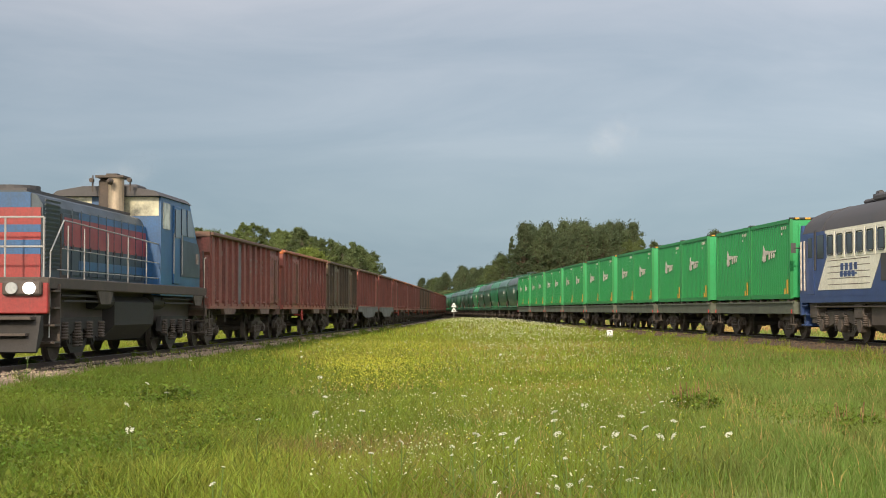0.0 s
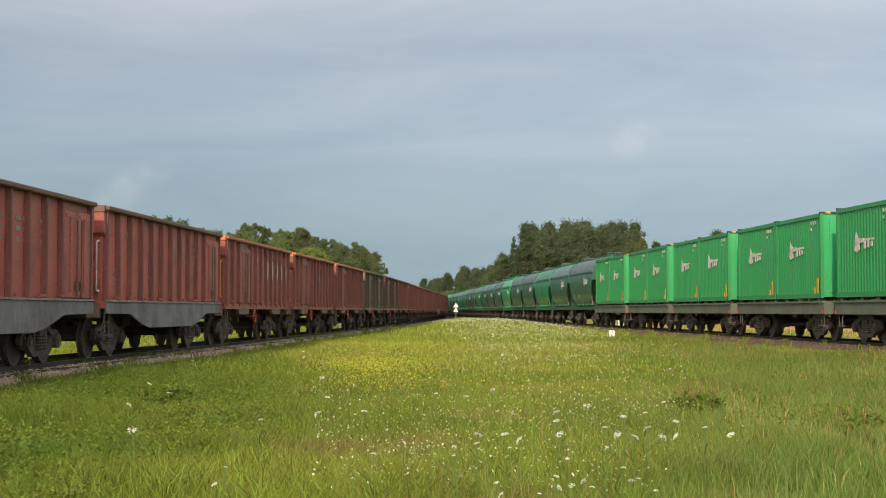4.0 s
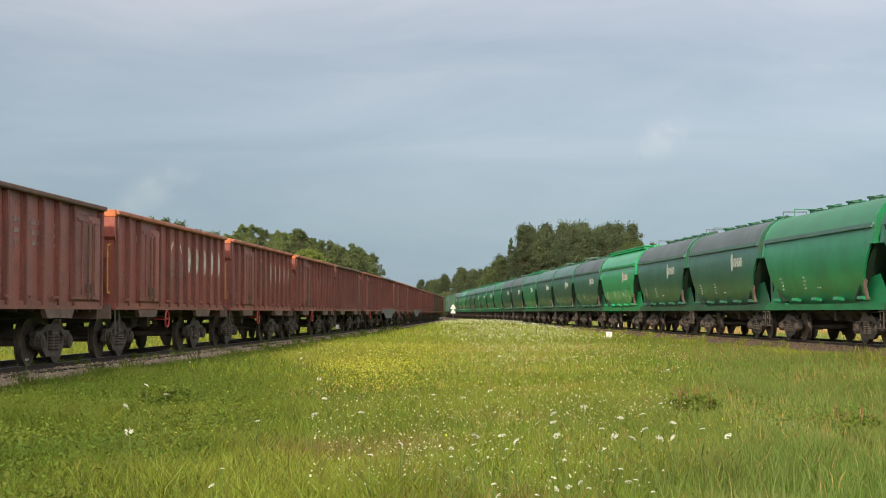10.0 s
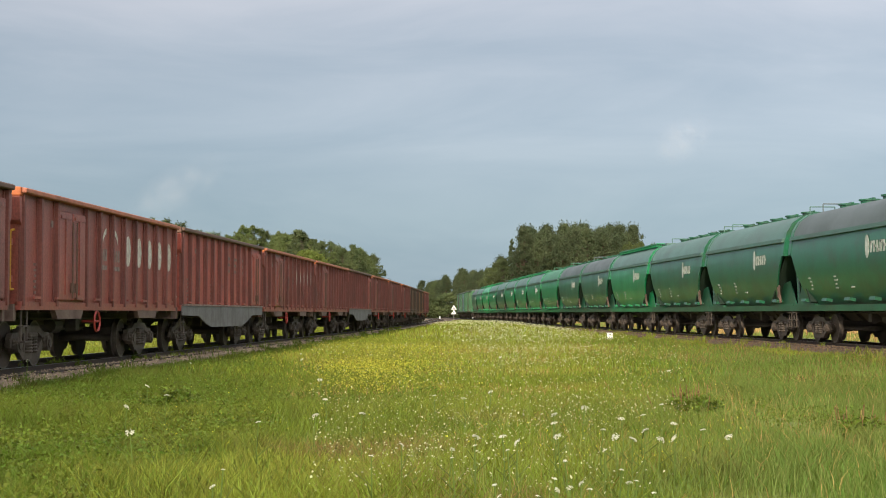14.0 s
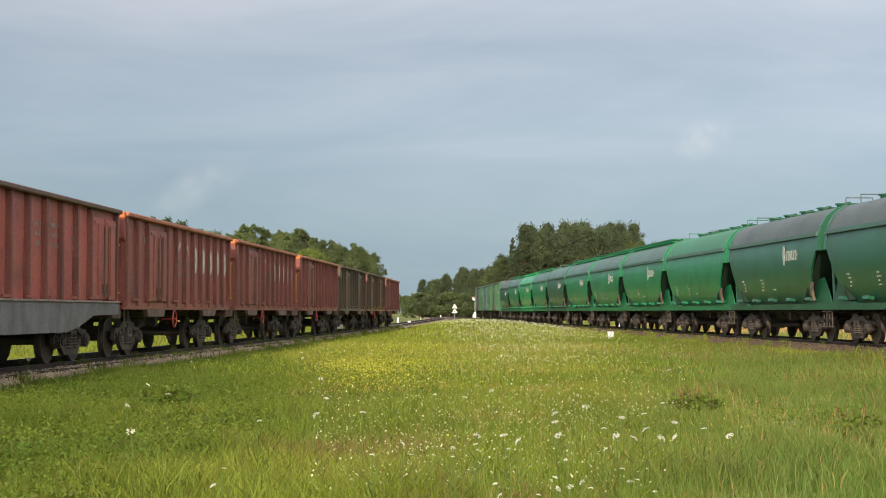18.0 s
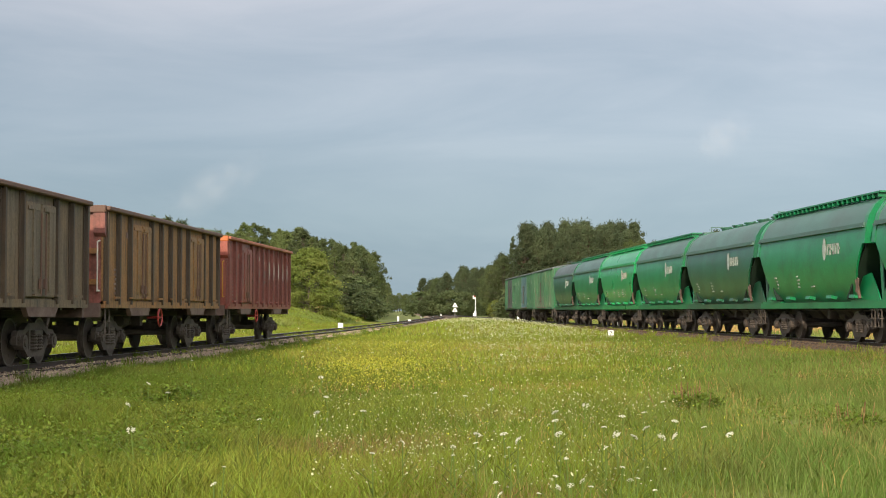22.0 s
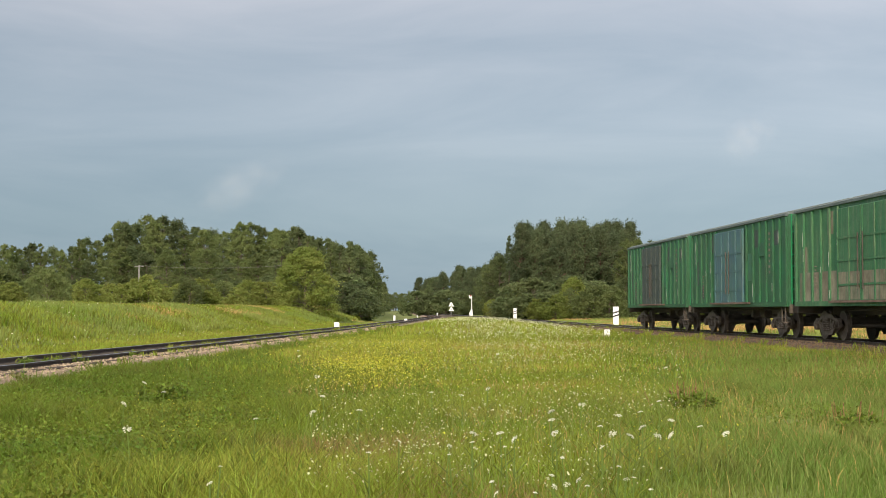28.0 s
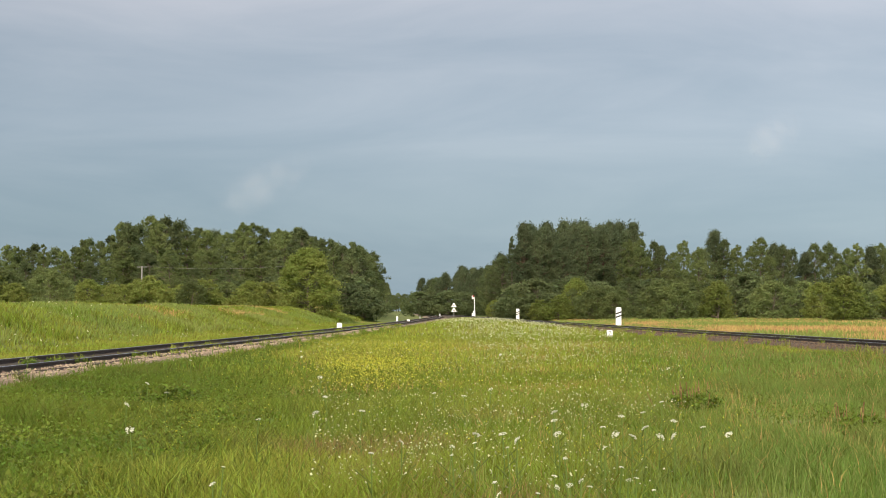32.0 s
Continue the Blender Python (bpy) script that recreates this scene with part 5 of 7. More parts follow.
        bar(bm, (-7.6, sgn * 1.4, .45), (-7.35, sgn * 1.4, 2.9), .022)
        part("steps", bm, "under", g)
    for z in (3.0, 2.4):
        part("front_rail", bar(B(), (7.45, -1.3, z), (7.45, 1.3, z), .022), "handrail", g)
    post = part("rail_post", bar(B(), (7.45, -1.3, 1.75), (7.45, -1.3, 3.0), .022), "handrail", g)
    again(post, 0, .8), again(post, 0, 1.8), again(post, 0, 2.6)
    # buffer beam, headlamps, plough
    bb = part("buffer_beam", box(B(), F + .02, 0, 1.35, .16, 2.9, .62, bevel=.02), "loco_red", g, "red buffer beam")
    for sgn in (1, -1):
        hs = part("headlamp_case", box(B(), F + .14, sgn * .95, 1.55, .18, .8, .3, bevel=.04), "under", bb)
        part("headlamp", cyl(B(), F + .25, sgn * .95 + .17, 1.55, .12, .06, 0, 90, n=16), "lamp" if sgn > 0 else "lens", bb, "round headlamp")
        part("headlamp", cyl(B(), F + .25, sgn * .95 - .19, 1.55, .12, .06, 0, 90, n=16), "lens", bb, "round headlamp")
    part("front_step", box(box(B(), F + .3, 0, .95, .5, 2.5, .06), F + .36, 0, .62, .4, 2.3, .05), "under", g)
    part("snow_plough", slab(B(), ((F + .05, 1.0), (F + .2, 1.0), (F + .5, .28), (F + .42, .25), (F + .02, .6)), -1.35, 1.35), "loco_under", g)
    # fuel tank and bogies
    part("fuel_tank", extrude(B(), ((1.25, .75), (1.25, 1.3), (1.05, 1.45), (-1.05, 1.45), (-1.25, 1.3), (-1.25, .75), (-.9, .38), (.9, .38)), -1.9, 1.9), "loco_under", g)
    for x in (2.6, -2.6):
        part("air_tank", cyl(B(), x, 1.05, 1.35, .22, 1.3, 0, 90), "loco_under", g)
        part("air_tank", cyl(B(), x, -1.05, 1.35, .22, 1.3, 0, 90), "under", g)
    for x in (4.4, -4.6):
        b = bogie(g, x, "loco_under")
        part("traction_motor", box(B(), 0, 0, .66, 3.5, 1.3, .74, bevel=.06), "loco_under", b)
        part("brake_rigging", bar(bar(bar(B(), (-1.7, .95, .35), (1.7, .95, .35), .04), (-1.7, -.95, .35), (1.7, -.95, .35), .04), (0, -.95, .35), (0, .95, .35), .04), "loco_under", b)
        part("pipe_run", bar(bar(B(), (-1.9, 1.3, 1.42), (1.9, 1.3, 1.42), .035), (-1.9, 1.36, 1.3), (1.9, 1.36, 1.3), .025), "loco_under", b)
        for sgn in (1, -1):
            bm = slab(B(), ((-1.75, .55), (-1.6, .95), (1.6, .95), (1.75, .55), (1.3, .45), (.5, .7), (-.5, .7), (-1.3, .45)), sgn * 1.14 - .06, sgn * 1.14 + .06)
            part("bogie_frame", bm, "loco_under", b)
            for ax in (-1.4, -.45, .45, 1.4):
                part("spring", coil(ax, sgn * 1.22, .48, .86, .11, 6), "under", b, "steel coil spring")
    coupler(g, F + .5, 1), coupler(g, R - .3, -1)
    return g


def box_locomotive():
    """Full-width diesel locomotive: navy body, dark rounded roof, cream panel behind the engine-room windows."""
    g = empty("diesel_locomotive", "navy diesel locomotive with dark rounded roof and cream side panel", "locomotive")
    L2, W, z0, z1 = 8.35, 1.5, 1.42, 3.55
    prof = [(W, z0), (W, z1), (W - .1, z1 + .28), (W - .36, z1 + .56), (W - .85, z1 + .78), (0, z1 + .88)]
    for sgn in (1, -1):
        bm = box(B(), 0, sgn * (W - .03), (z0 + z1) / 2, 2 * L2, .06, z1 - z0)
        wall = part("body_side", bm, "navy", g)
        y = sgn * W
        rear = -L2
        # cream panel ends where the louvres begin
        part("cream_panel", slab(B(), ((rear + 1.9, z0 + .22), (rear + 2.9, 2.72), (rear + 7.9, 2.72), (rear + 6.9, z0 + .22)), y + .002 * sgn, y + .014 * sgn), "cream", wall, "cream side panel")
        bm = B()
        for k in range(5):
            box(bm, rear + 4.9, y + .016 * sgn, 1.8 + .19 * k, 3.9, .01, .018)
        part("panel_groove", bm, "sill_grey", wall)
        bm = B()
        for k in range(4):
            box(bm, rear + 4.35 + .42 * k, y + .018 * sgn, 2.34, .26, .01, .22)
            box(bm, rear + 4.3 + .36 * k, y + .018 * sgn, 2.12, .26, .01, .18)
        box(bm, rear + 4.95, y + .018 * sgn, 2.12, 1.6, .008, .05)
        part("lettering", bm, "navy", wall, "dark lettering")
        for k in range(8):
            x = rear + 3.3 + .92 * k
            f = part("window_frame", box(B(), x, y + .012 * sgn, 3.06, .8, .03, .86, bevel=.01), "cream", wall)
            part("pane", box(B(), x, y + .022 * sgn, 3.06, .52, .035, .66, bevel=.06), "glass", f)
        part("eaves_band", box(B(), rear + 6.5, y + .006 * sgn, z1 - .05, 7.6, .02, .1), "cream", wall)
        d = part("cab_door", box(B(), rear + 1.15, y + .006 * sgn, 2.5, .74, .03, 2.0, bevel=.01), "navy", wall)
        part("door_window", box(B(), rear + 1.15, y + .015 * sgn, 3.05, .46, .03, .65), "glass", d)
        part("cab_window", box(B(), rear + 2.2, y + .006 * sgn, 3.05, .62, .03, .75), "glass", wall)
        part("dark_pillar", box(B(), rear + 1.66, y + .02 * sgn, 2.95, .18, .02, 1.3), "roof_dark", wall)
        bm = bar(B(), (rear + .62, y + .05 * sgn, 1.65), (rear + .62, y + .05 * sgn, 3.3), .03)
        bar(bm, (rear + .25, y + .05 * sgn, 1.65), (rear + .25, y + .05 * sgn, 3.3), .03)
        part("grab_rail", bm, "paint_white", wall, "white grab rail")
        part("louvre_grille", box(B(), rear + 9.4, y + .01 * sgn, 2.4, 3.2, .03, 1.1), "roof_dark", wall)
        part("skirt", box(B(), 0, sgn * (W - .04), z0 - .08, 2 * L2, .08, .2), "navy", wall)
        x = sgn * L2
        part("cab_front", slab(B(), ((x - .06 * sgn, z0 - .6), (x + .1 * sgn, z0 - .6), (x + .12 * sgn, 2.9), (x - .05 * sgn, z1 + .3), (x - .3 * sgn, z1 + .3)), -W + .01, W - .01), "navy", g)
        for yy in (-.72, .72):
            part("windscreen", box(B(), x + .06 * sgn, yy, 3.15, .04, 1.1, .6, 0, -11 * sgn), "glass", g)
        part("marker_lamp", cyl(B(), x + .14 * sgn, 1.0, 2.3, .11, .08, 0, 90), "lens", g)
        part("mirror_arm", box(bar(B(), (x, -W, 3.1), (x - .05 * sgn, -W - .22, 3.1), .02), x - .03 * sgn, -W - .25, 3.1, .05, .16, .34), "roof_dark", g)
        part("side_plough", box(B(), x, 0, .75, .2, 2.7, .6), "navy", g)
        coupler(g, x + .45 * sgn, sgn)
        part("cab_ladder", box(box(box(B(), x - .35 * sgn, -1.4, .5, .4, .25, .04), x - .35 * sgn, -1.4, .85, .4, .2, .04), x - .35 * sgn, -1.4, 1.15, .4, .2, .04), "navy", g)
    bm = extrude(B(), prof[1:] + [(-y, z) for y, z in reversed(prof[1:-1])], -L2 + .3, L2 - .3)
    rf = smooth(part("roof", bm, "roof_dark", g), 50)
    for sgn in (1, -1):
        bm = B()
        a = [bm.verts.new((sgn * (L2 - .3), y, z)) for y, z in prof[1:] + [(-y, z) for y, z in reversed(prof[1:-1])]]
        b = [bm.verts.new((sgn * (L2 + .05), y * .96, z1 + (z - z1) * .45)) for y, z in prof[1:] + [(-y, z) for y, z in reversed(prof[1:-1])]]
        for i in range(len(a) - 1):
            bm.faces.new((a[i], a[i + 1], b[i + 1], b[i]))
        bm.faces.new(b)
        part("roof_end", bm, "roof_dark", rf)
        part("roof_seam", extrude(B(), [(y * 1.006, z + .015) for y, z in prof[1:]] + [(-y * 1.006, z + .015) for y, z in reversed(prof[1:-1])], sgn * (L2 - 2.4) - .03, sgn * (L2 - 2.4) + .03), "roof_dark", rf)
    part("roof_hatch", box(box(B(), 0, 0, z1 + .92, 7.4, 1.2, .26, bevel=.08), -4.9, .1, z1 + .9, .9, .9, .16, bevel=.06), "roof_dark", rf)
    part("roof_horn", cyl(box(B(), -3.95, -.3, z1 + .98, .4, .3, .16), -3.95, -.3, z1 + 1.1, .08, .3, 0, 90), "roof_dark", rf)
    part("fuel_tank", extrude(B(), ((1.3, .55), (1.3, 1.2), (-1.3, 1.2), (-1.3, .55), (-1.0, .3), (1.0, .3)), -2.0, 2.0), "under", g)
    part("underframe", box(B(), 0, 0, 1.25, 2 * L2 - .2, 2.5, .3), "under", g)
    for sgn in (1, -1):
        for x in (-7.3, -2.9, 2.9, 7.3):
            part("equipment_box", box(box(B(), x, sgn * 1.22, .98, .8, .34, .5, bevel=.03), x, sgn * 1.24, .66, .6, .2, .2, bevel=.02), "under_grey", g)
        part("pipe_run", bar(bar(B(), (-7.6, sgn * 1.38, 1.22), (7.6, sgn * 1.38, 1.22), .04), (-7.0, sgn * 1.42, 1.1), (7.0, sgn * 1.42, 1.1), .025), "under", g)
    for x in (4.7, -4.7):
        b = bogie(g, x, "under_grey")
        part("bogie_casing", box(box(B(), 0, 0, .78, 4.6, 2.1, .5, bevel=.05), 0, 0, .5, 3.2, 1.9, .3), "under", b)
        for sgn in (1, -1):
            bm = slab(B(), ((-2.4, .5), (-2.3, .9), (-1.2, .95), (1.2, .95), (2.3, .9), (2.4, .5), (1.6, .42), (.6, .62), (-.6, .62), (-1.6, .42)), sgn * 1.2 - .07, sgn * 1.2 + .07)
            for ax in (-1.85, 0, 1.85):
                cyl(bm, ax, sgn * 1.28, .5, .2, .2, 90)
                box(bm, ax, sgn * 1.26, .85, .5, .12, .12)
            part("bogie_frame", bm, "under_grey", b)
            for ax in (-2.2, -1.45, -.45, .45, 1.45, 2.2):
                part("spring", coil(ax, sgn * 1.3, .5, .84, .1, 5), "under", b)
    return g


# ---------------------------------------------------------------- trees and bushes
def leaf_mesh(name, centres, radii, per, size, seed, mat, flat=0.0):
    """Many small leaf pieces scattered in clumps round the given centres."""
    rng = np.random.default_rng(seed)
    c = np.repeat(np.asarray(centres, float), per, axis=0)
    r = np.repeat(np.asarray(radii, float), per)
    d = rng.normal(size=(len(c), 3))
    d /= np.linalg.norm(d, axis=1)[:, None]
    p = c + d * (r * rng.uniform(0.0, 1.0, len(c)) ** 0.5 * np.where(rng.random(len(c)) < .4, 1.75, 1.0))[:, None] * (1, 1, 0.8)
    s = size * rng.uniform(0.6, 1.4, len(c))
    u = rng.normal(size=(len(c), 3))
    u[:, 2] *= 1 - flat
    u /= np.linalg.norm(u, axis=1)[:, None]
    w = np.cross(u, d + 0.4 * rng.normal(size=(len(c), 3)))
    w /= np.linalg.norm(w, axis=1)[:, None] + 1e-6
    u, w = u * s[:, None], w * (s * 0.62)[:, None]
    verts = np.stack([p - u, p + u * .3 + w, p + u * .8 - w], axis=1).reshape(-1, 3)
    n = len(c)
    me = bpy.data.meshes.new(name)
    me.vertices.add(3 * n)
    me.vertices.foreach_set("co", verts.ravel())
    me.loops.add(3 * n)
    me.loops.foreach_set("vertex_index", np.arange(3 * n, dtype=np.int32))
    me.polygons.add(n)
    me.polygons.foreach_set("loop_start", np.arange(0, 3 * n, 3, dtype=np.int32))
    me.update(calc_edges=True)
    me.materials.append(MAT[mat])
    return me


def limb(bm, a, b, r0, r1, n=7):
    a, b = Vector(a), Vector(b)
    m = Matrix.Translation((a + b) / 2) @ (b - a).to_track_quat("Z", "Y").to_matrix().to_4x4()
    bmesh.ops.create_cone(bm, cap_ends=False, segments=n, radius1=r0, radius2=r1, depth=(b - a).length, matrix=m)


def tree(seed, height, width, base, mat, label, bark="bark", shape="round", clumps=210, per=60, leaf=0.13, name="tree"):
    """A tree of the given height: tapered trunk, limbs, and a crown of leaf clumps with gaps."""
    rnd = random.Random(seed)
    g = empty(name, label, "bush" if name == "bush" else "tree")
    bm = B()
    top = height * (0.8 if shape != "pine" else 0.88)
    pts = [Vector((0, 0, -0.4))]
    for i in range(1, 6):
        pts.append(Vector((rnd.uniform(-.12, .12) * i * .4, rnd.uniform(-.12, .12) * i * .4, top * i / 5)))
    r = height * 0.016 + 0.03
    for i in range(5):
        limb(bm, pts[i], pts[i + 1], r * (1 - i / 5.6), r * (1 - (i + 1) / 5.6))
    centres, radii = [], []
    boughs = [(rnd.random() ** .8, rnd.uniform(0, 6.283), rnd.uniform(.7, 1.12)) for _ in range(max(12, clumps // 7))]
    for k in range(clumps):
        f, a, far = boughs[k % len(boughs)]
        loose = shape == "spire" or rnd.random() < .4
        if loose:
            f, a, far = rnd.random(), rnd.uniform(0, 6.283), 1.2 if shape == "spire" else .95
        else:
            f, a = min(1, max(0, f + rnd.gauss(0, .05))), a + rnd.gauss(0, .3)
        if shape == "pine":
            f = min(.97, (math.floor(f * 16) + rnd.uniform(.1, .7)) / 16)
            spread = width * (0.55 + 0.45 * math.sin(math.pi * min(1, 0.2 + f * 0.65))) * (1.0 if f < 0.7 else 1.0 - 2.7 * (f - 0.7))
        elif shape == "spire":
            spread = width * (1 - f * 0.92)
        elif shape == "dome":
            spread = width * math.sqrt(max(.05, 1 - f ** 2.4)) * (.8 + .2 * min(1, f * 4))
        else:
            spread = width * max(.1, math.sin(math.pi * (.17 + .8 * f))) ** .75
        z = base + (height - base) * f
        q = math.sqrt(rnd.uniform(0.3 if shape == "dome" else 0.02, .7 if loose and shape != "dome" else 1.0)) * far
        if not loose and shape != "pine":
            z -= .5 * q * rnd.random()
        p = Vector((math.cos(a) * spread * q, math.sin(a) * spread * q, z))
        centres.append(p)
        radii.append(rnd.uniform(0.4, 1.0) * (0.125 * width + 0.28) * (0.95 + .3 * f if shape == "pine" else 1 - .65 * f if shape == "spire" else 1.1 - .45 * f))
        if k % 4 == 0:
            zz = max(0.5, min(top * .95, z - rnd.uniform(.5, 1.6)))
            limb(bm, (0, 0, zz), p, r * .32 * (1.2 - f), r * .08, 5)
    part("trunk", bm, bark, g)
    o = new("crown", leaf_mesh("crown", centres, radii, per, leaf, seed, mat))
    o.parent = g
    return g


def plant(proto, x, y, s=1.0, wide=1.0, turn=0.0, sink=0.1):
    m = Matrix.Translation((x, y, ground_z(x, y) - sink)) @ Matrix.Rotation(turn, 4, "Z") @ Matrix.Diagonal((s * wide, s * wide, s, 1))
    return copy_thing(proto, m)


def build_woods():
    rnd = random.Random(11)
    P = {
        "broad": [tree(21, 12, 3.6, 2.4, "leaf_mid", "leafy green deciduous tree in a dense wood"),
                  tree(22, 12, 3.1, 2.8, "leaf_dark", "dark green deciduous tree in a dense wood"),
                  tree(23, 12, 2.7, 3.0, "leaf_mid", "slender leafy deciduous tree in a dense wood", clumps=175),
                  tree(24, 12, 4.0, 2.0, "leaf_dark", "broad dark green deciduous tree in a dense wood", clumps=240)],
        "birch": [tree(25, 12, 2.0, 3.4, "leaf_mid", "slender birch with a thin light crown", clumps=145),
                  tree(26, 12, 2.3, 3.2, "leaf_dark", "slender dark birch with a thin crown", clumps=145)],
        "pine": [tree(31, 12, 2.5, 2.2, "needle", "tall dense pine with dull dark needles", "pine_bark", "pine", 340, 46, .13),
                 tree(32, 12, 2.2, 4.4, "needle", "tall pine with bare reddish trunk", "pine_bark", "pine", 300, 46, .13)],
        "spruce": [tree(33, 12, 2.0, 1.2, "needle", "narrow pointed dark green spruce", "bark", "spire", 110, 78, .14)],
        "willow": [tree(41, 8, 3.7, 0.4, "leaf_light", "rounded light green willow standing in front of the wood", shape="dome", clumps=380, per=90, leaf=.115)],
        "bush": [tree(51, 4, 2.0, 0.35, "leaf_light", "rounded light green bush before the wood", shape="dome", clumps=150, per=60, leaf=.105, name="bush"),
                 tree(52, 4, 2.4, 0.3, "leaf_mid", "broad green bush before the wood", shape="dome", clumps=160, per=60, leaf=.105, name="bush"),
                 tree(53, 3.4, 1.9, 0.3, "leaf_light", "light green bush before the wood", shape="dome", clumps=140, per=60, leaf=.105, name="bush")],
    }
    P["thicket"] = [tree(54, 4, 2.3, 0.1, "leaf_dark", "dark green undergrowth at the foot of the wood", shape="dome", clumps=170, per=48, leaf=.13, name="bush")]

    def grow(kind, px, dist, tall, wide=1.0):
        """Plant one tree at a bearing (screen halves, -1 to 1) and distance, to a given height."""
        i = rnd.randrange(len(P[kind]))
        p = P[kind][i]
        x = px * 0.29 * dist
        native = {"broad": 12, "birch": 12, "pine": 12, "spruce": 12, "willow": 8, "bush": 4, "thicket": 4}[kind]
        s = tall / native
        return plant(p, x, dist, s, wide * rnd.uniform(.9, 1.1), rnd.uniform(0, 6.28))

    def skyline(points, px):
        for (a, h), (b, k) in zip(points, points[1:]):
            if a <= px <= b:
                return h + (k - h) * (px - a) / (b - a)
        return points[-1][1] if px > points[-1][0] else points[0][1]

    # heights are angles over the eye level, in hundredths of the distance
    west = ((-1.1, 4.6), (-.98, 4.2), (-.9, 4.7), (-.86, 4.3), (-.81, 4.75), (-.77, 4.6), (-.73, 5.9), (-.66, 6.3), (-.56, 5.5), (-.47, 5.4), (-.45, 6.0), (-.40, 5.7), (-.33, 5.4), (-.25, 4.6), (-.19, 4.2), (-.165, 3.9))
    for k in range(46):
        px = -1.14 + .975 * (k + rnd.uniform(-.3, .3)) / 45
        d = rnd.uniform(205, 240)
        grow(rnd.choice(("broad", "broad", "broad", "birch")), px, d, d * skyline(west, px) / 100 * rnd.uniform(.9, 1.03) + 1.1 - 1.2, 1.0)
    for k in range(28):
        px = -1.14 + .93 * (k + rnd.uniform(-.3, .3)) / 27
        d = rnd.uniform(172, 196)
        grow(rnd.choice(("broad", "broad", "birch")), px, d, d * skyline(west, px) / 100 * rnd.uniform(.5, .74), 1.15)
    for k in range(26):
        px = -1.12 + .78 * (k + rnd.uniform(-.3, .3)) / 25
        d = rnd.uniform(148, 166)
        grow("bush", px, d, rnd.uniform(2.4, 4.2), 1.2)
    grow("bush", -.885, 140, 3.8, 1.0)
    x, y = -.304 * .29 * 150, 150
    plant(P["willow"][0], x, y, .80, 1.12, 1.0)
    for k in range(12):
        px = -.37 + .21 * k / 11
        d = rnd.uniform(242, 262)
        grow(rnd.choice(("broad", "broad", "birch")), px, d, d * skyline(west, px) / 100 * rnd.uniform(.95, 1.03) - .2, 1.0)
    for k in range(10):
        grow("thicket", -.38 + .2 * k / 9, rnd.uniform(176, 205), rnd.uniform(3.2, 4.4), 1.3)
    # the wood's edge receding along the line
    for k in range(22):
        f = k / 21
        d = 210 + 330 * f ** 1.3
        px = -.20 + .075 * f
        grow("thicket", px - .012, d - 4, 5.0, 1.3)
        grow(rnd.choice(("broad", "birch", "pine")), px + .012 - rnd.uniform(0, .018), d, d * (4.15 - 2.6 * f ** .8) / 100 + 1, .9)
    # woods east of the line, far part first
    for k in range(26):
        f = k / 25
        d = 560 - 250 * f
        px = -.047 + .167 * f + rnd.uniform(-.008, .012)
        grow(rnd.choice(("broad", "pine", "pine")), px, d, d * (2.35 + .85 * min(1, f * 1.6) + 1.0 * max(0, f - .8) * 5) / 100 * rnd.uniform(.88, 1.02), .95)
    for k in range(9):
        grow("broad", .10 + .07 * k / 8, rnd.uniform(255, 285), rnd.uniform(8.5, 10.5), 1.0)
    # the pine stand
    for k in range(34):
        px = .185 + .245 * (k + rnd.uniform(-.3, .3)) / 33
        d = rnd.uniform(222, 262)
        grow("pine", px, d, d * rnd.uniform(4.9, 6.05) / 100 + .8, .8)
    grow("spruce", .155, 235, 12.8, .8)
    # lower mixed wood further east
    east = ((.42, 4.9), (.5, 4.7), (.56, 5.0), (.62, 5.3), (.66, 4.6), (.70, 4.7), (.74, 5.0), (.80, 4.7), (.86, 4.8), (.92, 4.7), (1.0, 5.1), (1.1, 5.4))
    for k in range(30):
        px = .42 + .72 * (k + rnd.uniform(-.3, .3)) / 29
        d = rnd.uniform(205, 235)
        grow(rnd.choice(("broad", "broad", "pine")), px, d, d * skyline(east, px) / 100 * rnd.uniform(.84, 1.05) + .5, .82)
    for k in range(24):
        px = .30 + .85 * (k + rnd.uniform(-.3, .3)) / 23
        d = rnd.uniform(178, 198)
        grow(rnd.choice(("broad", "broad", "bush")), px, d, rnd.uniform(3.2, 5.6), 1.1)
    for k in range(36):
        px = -.05 + 1.17 * (k + rnd.uniform(-.3, .3)) / 35
        d = rnd.uniform(200, 222) if px > .17 else rnd.uniform(330, 370)
        grow("thicket", px, d, rnd.uniform(4.2, 6.4), 1.35)
    # bushes before it
    for px, d, tall, wide in ((.17, 215, 5.6, .8), (.22, 180, 3.4, 1.2), (.26, 178, 3.8, 1.3), (.30, 190, 5.6, .8), (.345, 176, 4.4, 1.3), (.38, 174, 3.6, 1.2), (.50, 165, 5.0, 1.2), (.53, 162, 4.6, .9), (.62, 160, 4.5, 1.1), (.905, 150, 4.8, 1.15), (.93, 152, 4.2, 1.2), (1.0, 155, 4.0, 1.2), (.12, 235, 3.4, 1.1)):
        grow("bush", px, d, tall * .92, wide)
    # the farthest tree line, closing the view down the line
    for k in range(14):
        px = -.14 + .12 * k / 13
        plant(P["broad"][k % 4], px * .29 * 900, 900 + 20 * (k % 3), rnd.uniform(.75, 1.05), 1.3, k)
    for k in range(3):
        plant(P["broad"][k], (-.125 + .02 * k) * .29 * 700, 700, rnd.uniform(.6, .9), 1.1, k)
    for group in P.values():
        for p in group:
            for o in (*p.children_recursive, p):
                bpy.data.objects.remove(o)


build_woods()


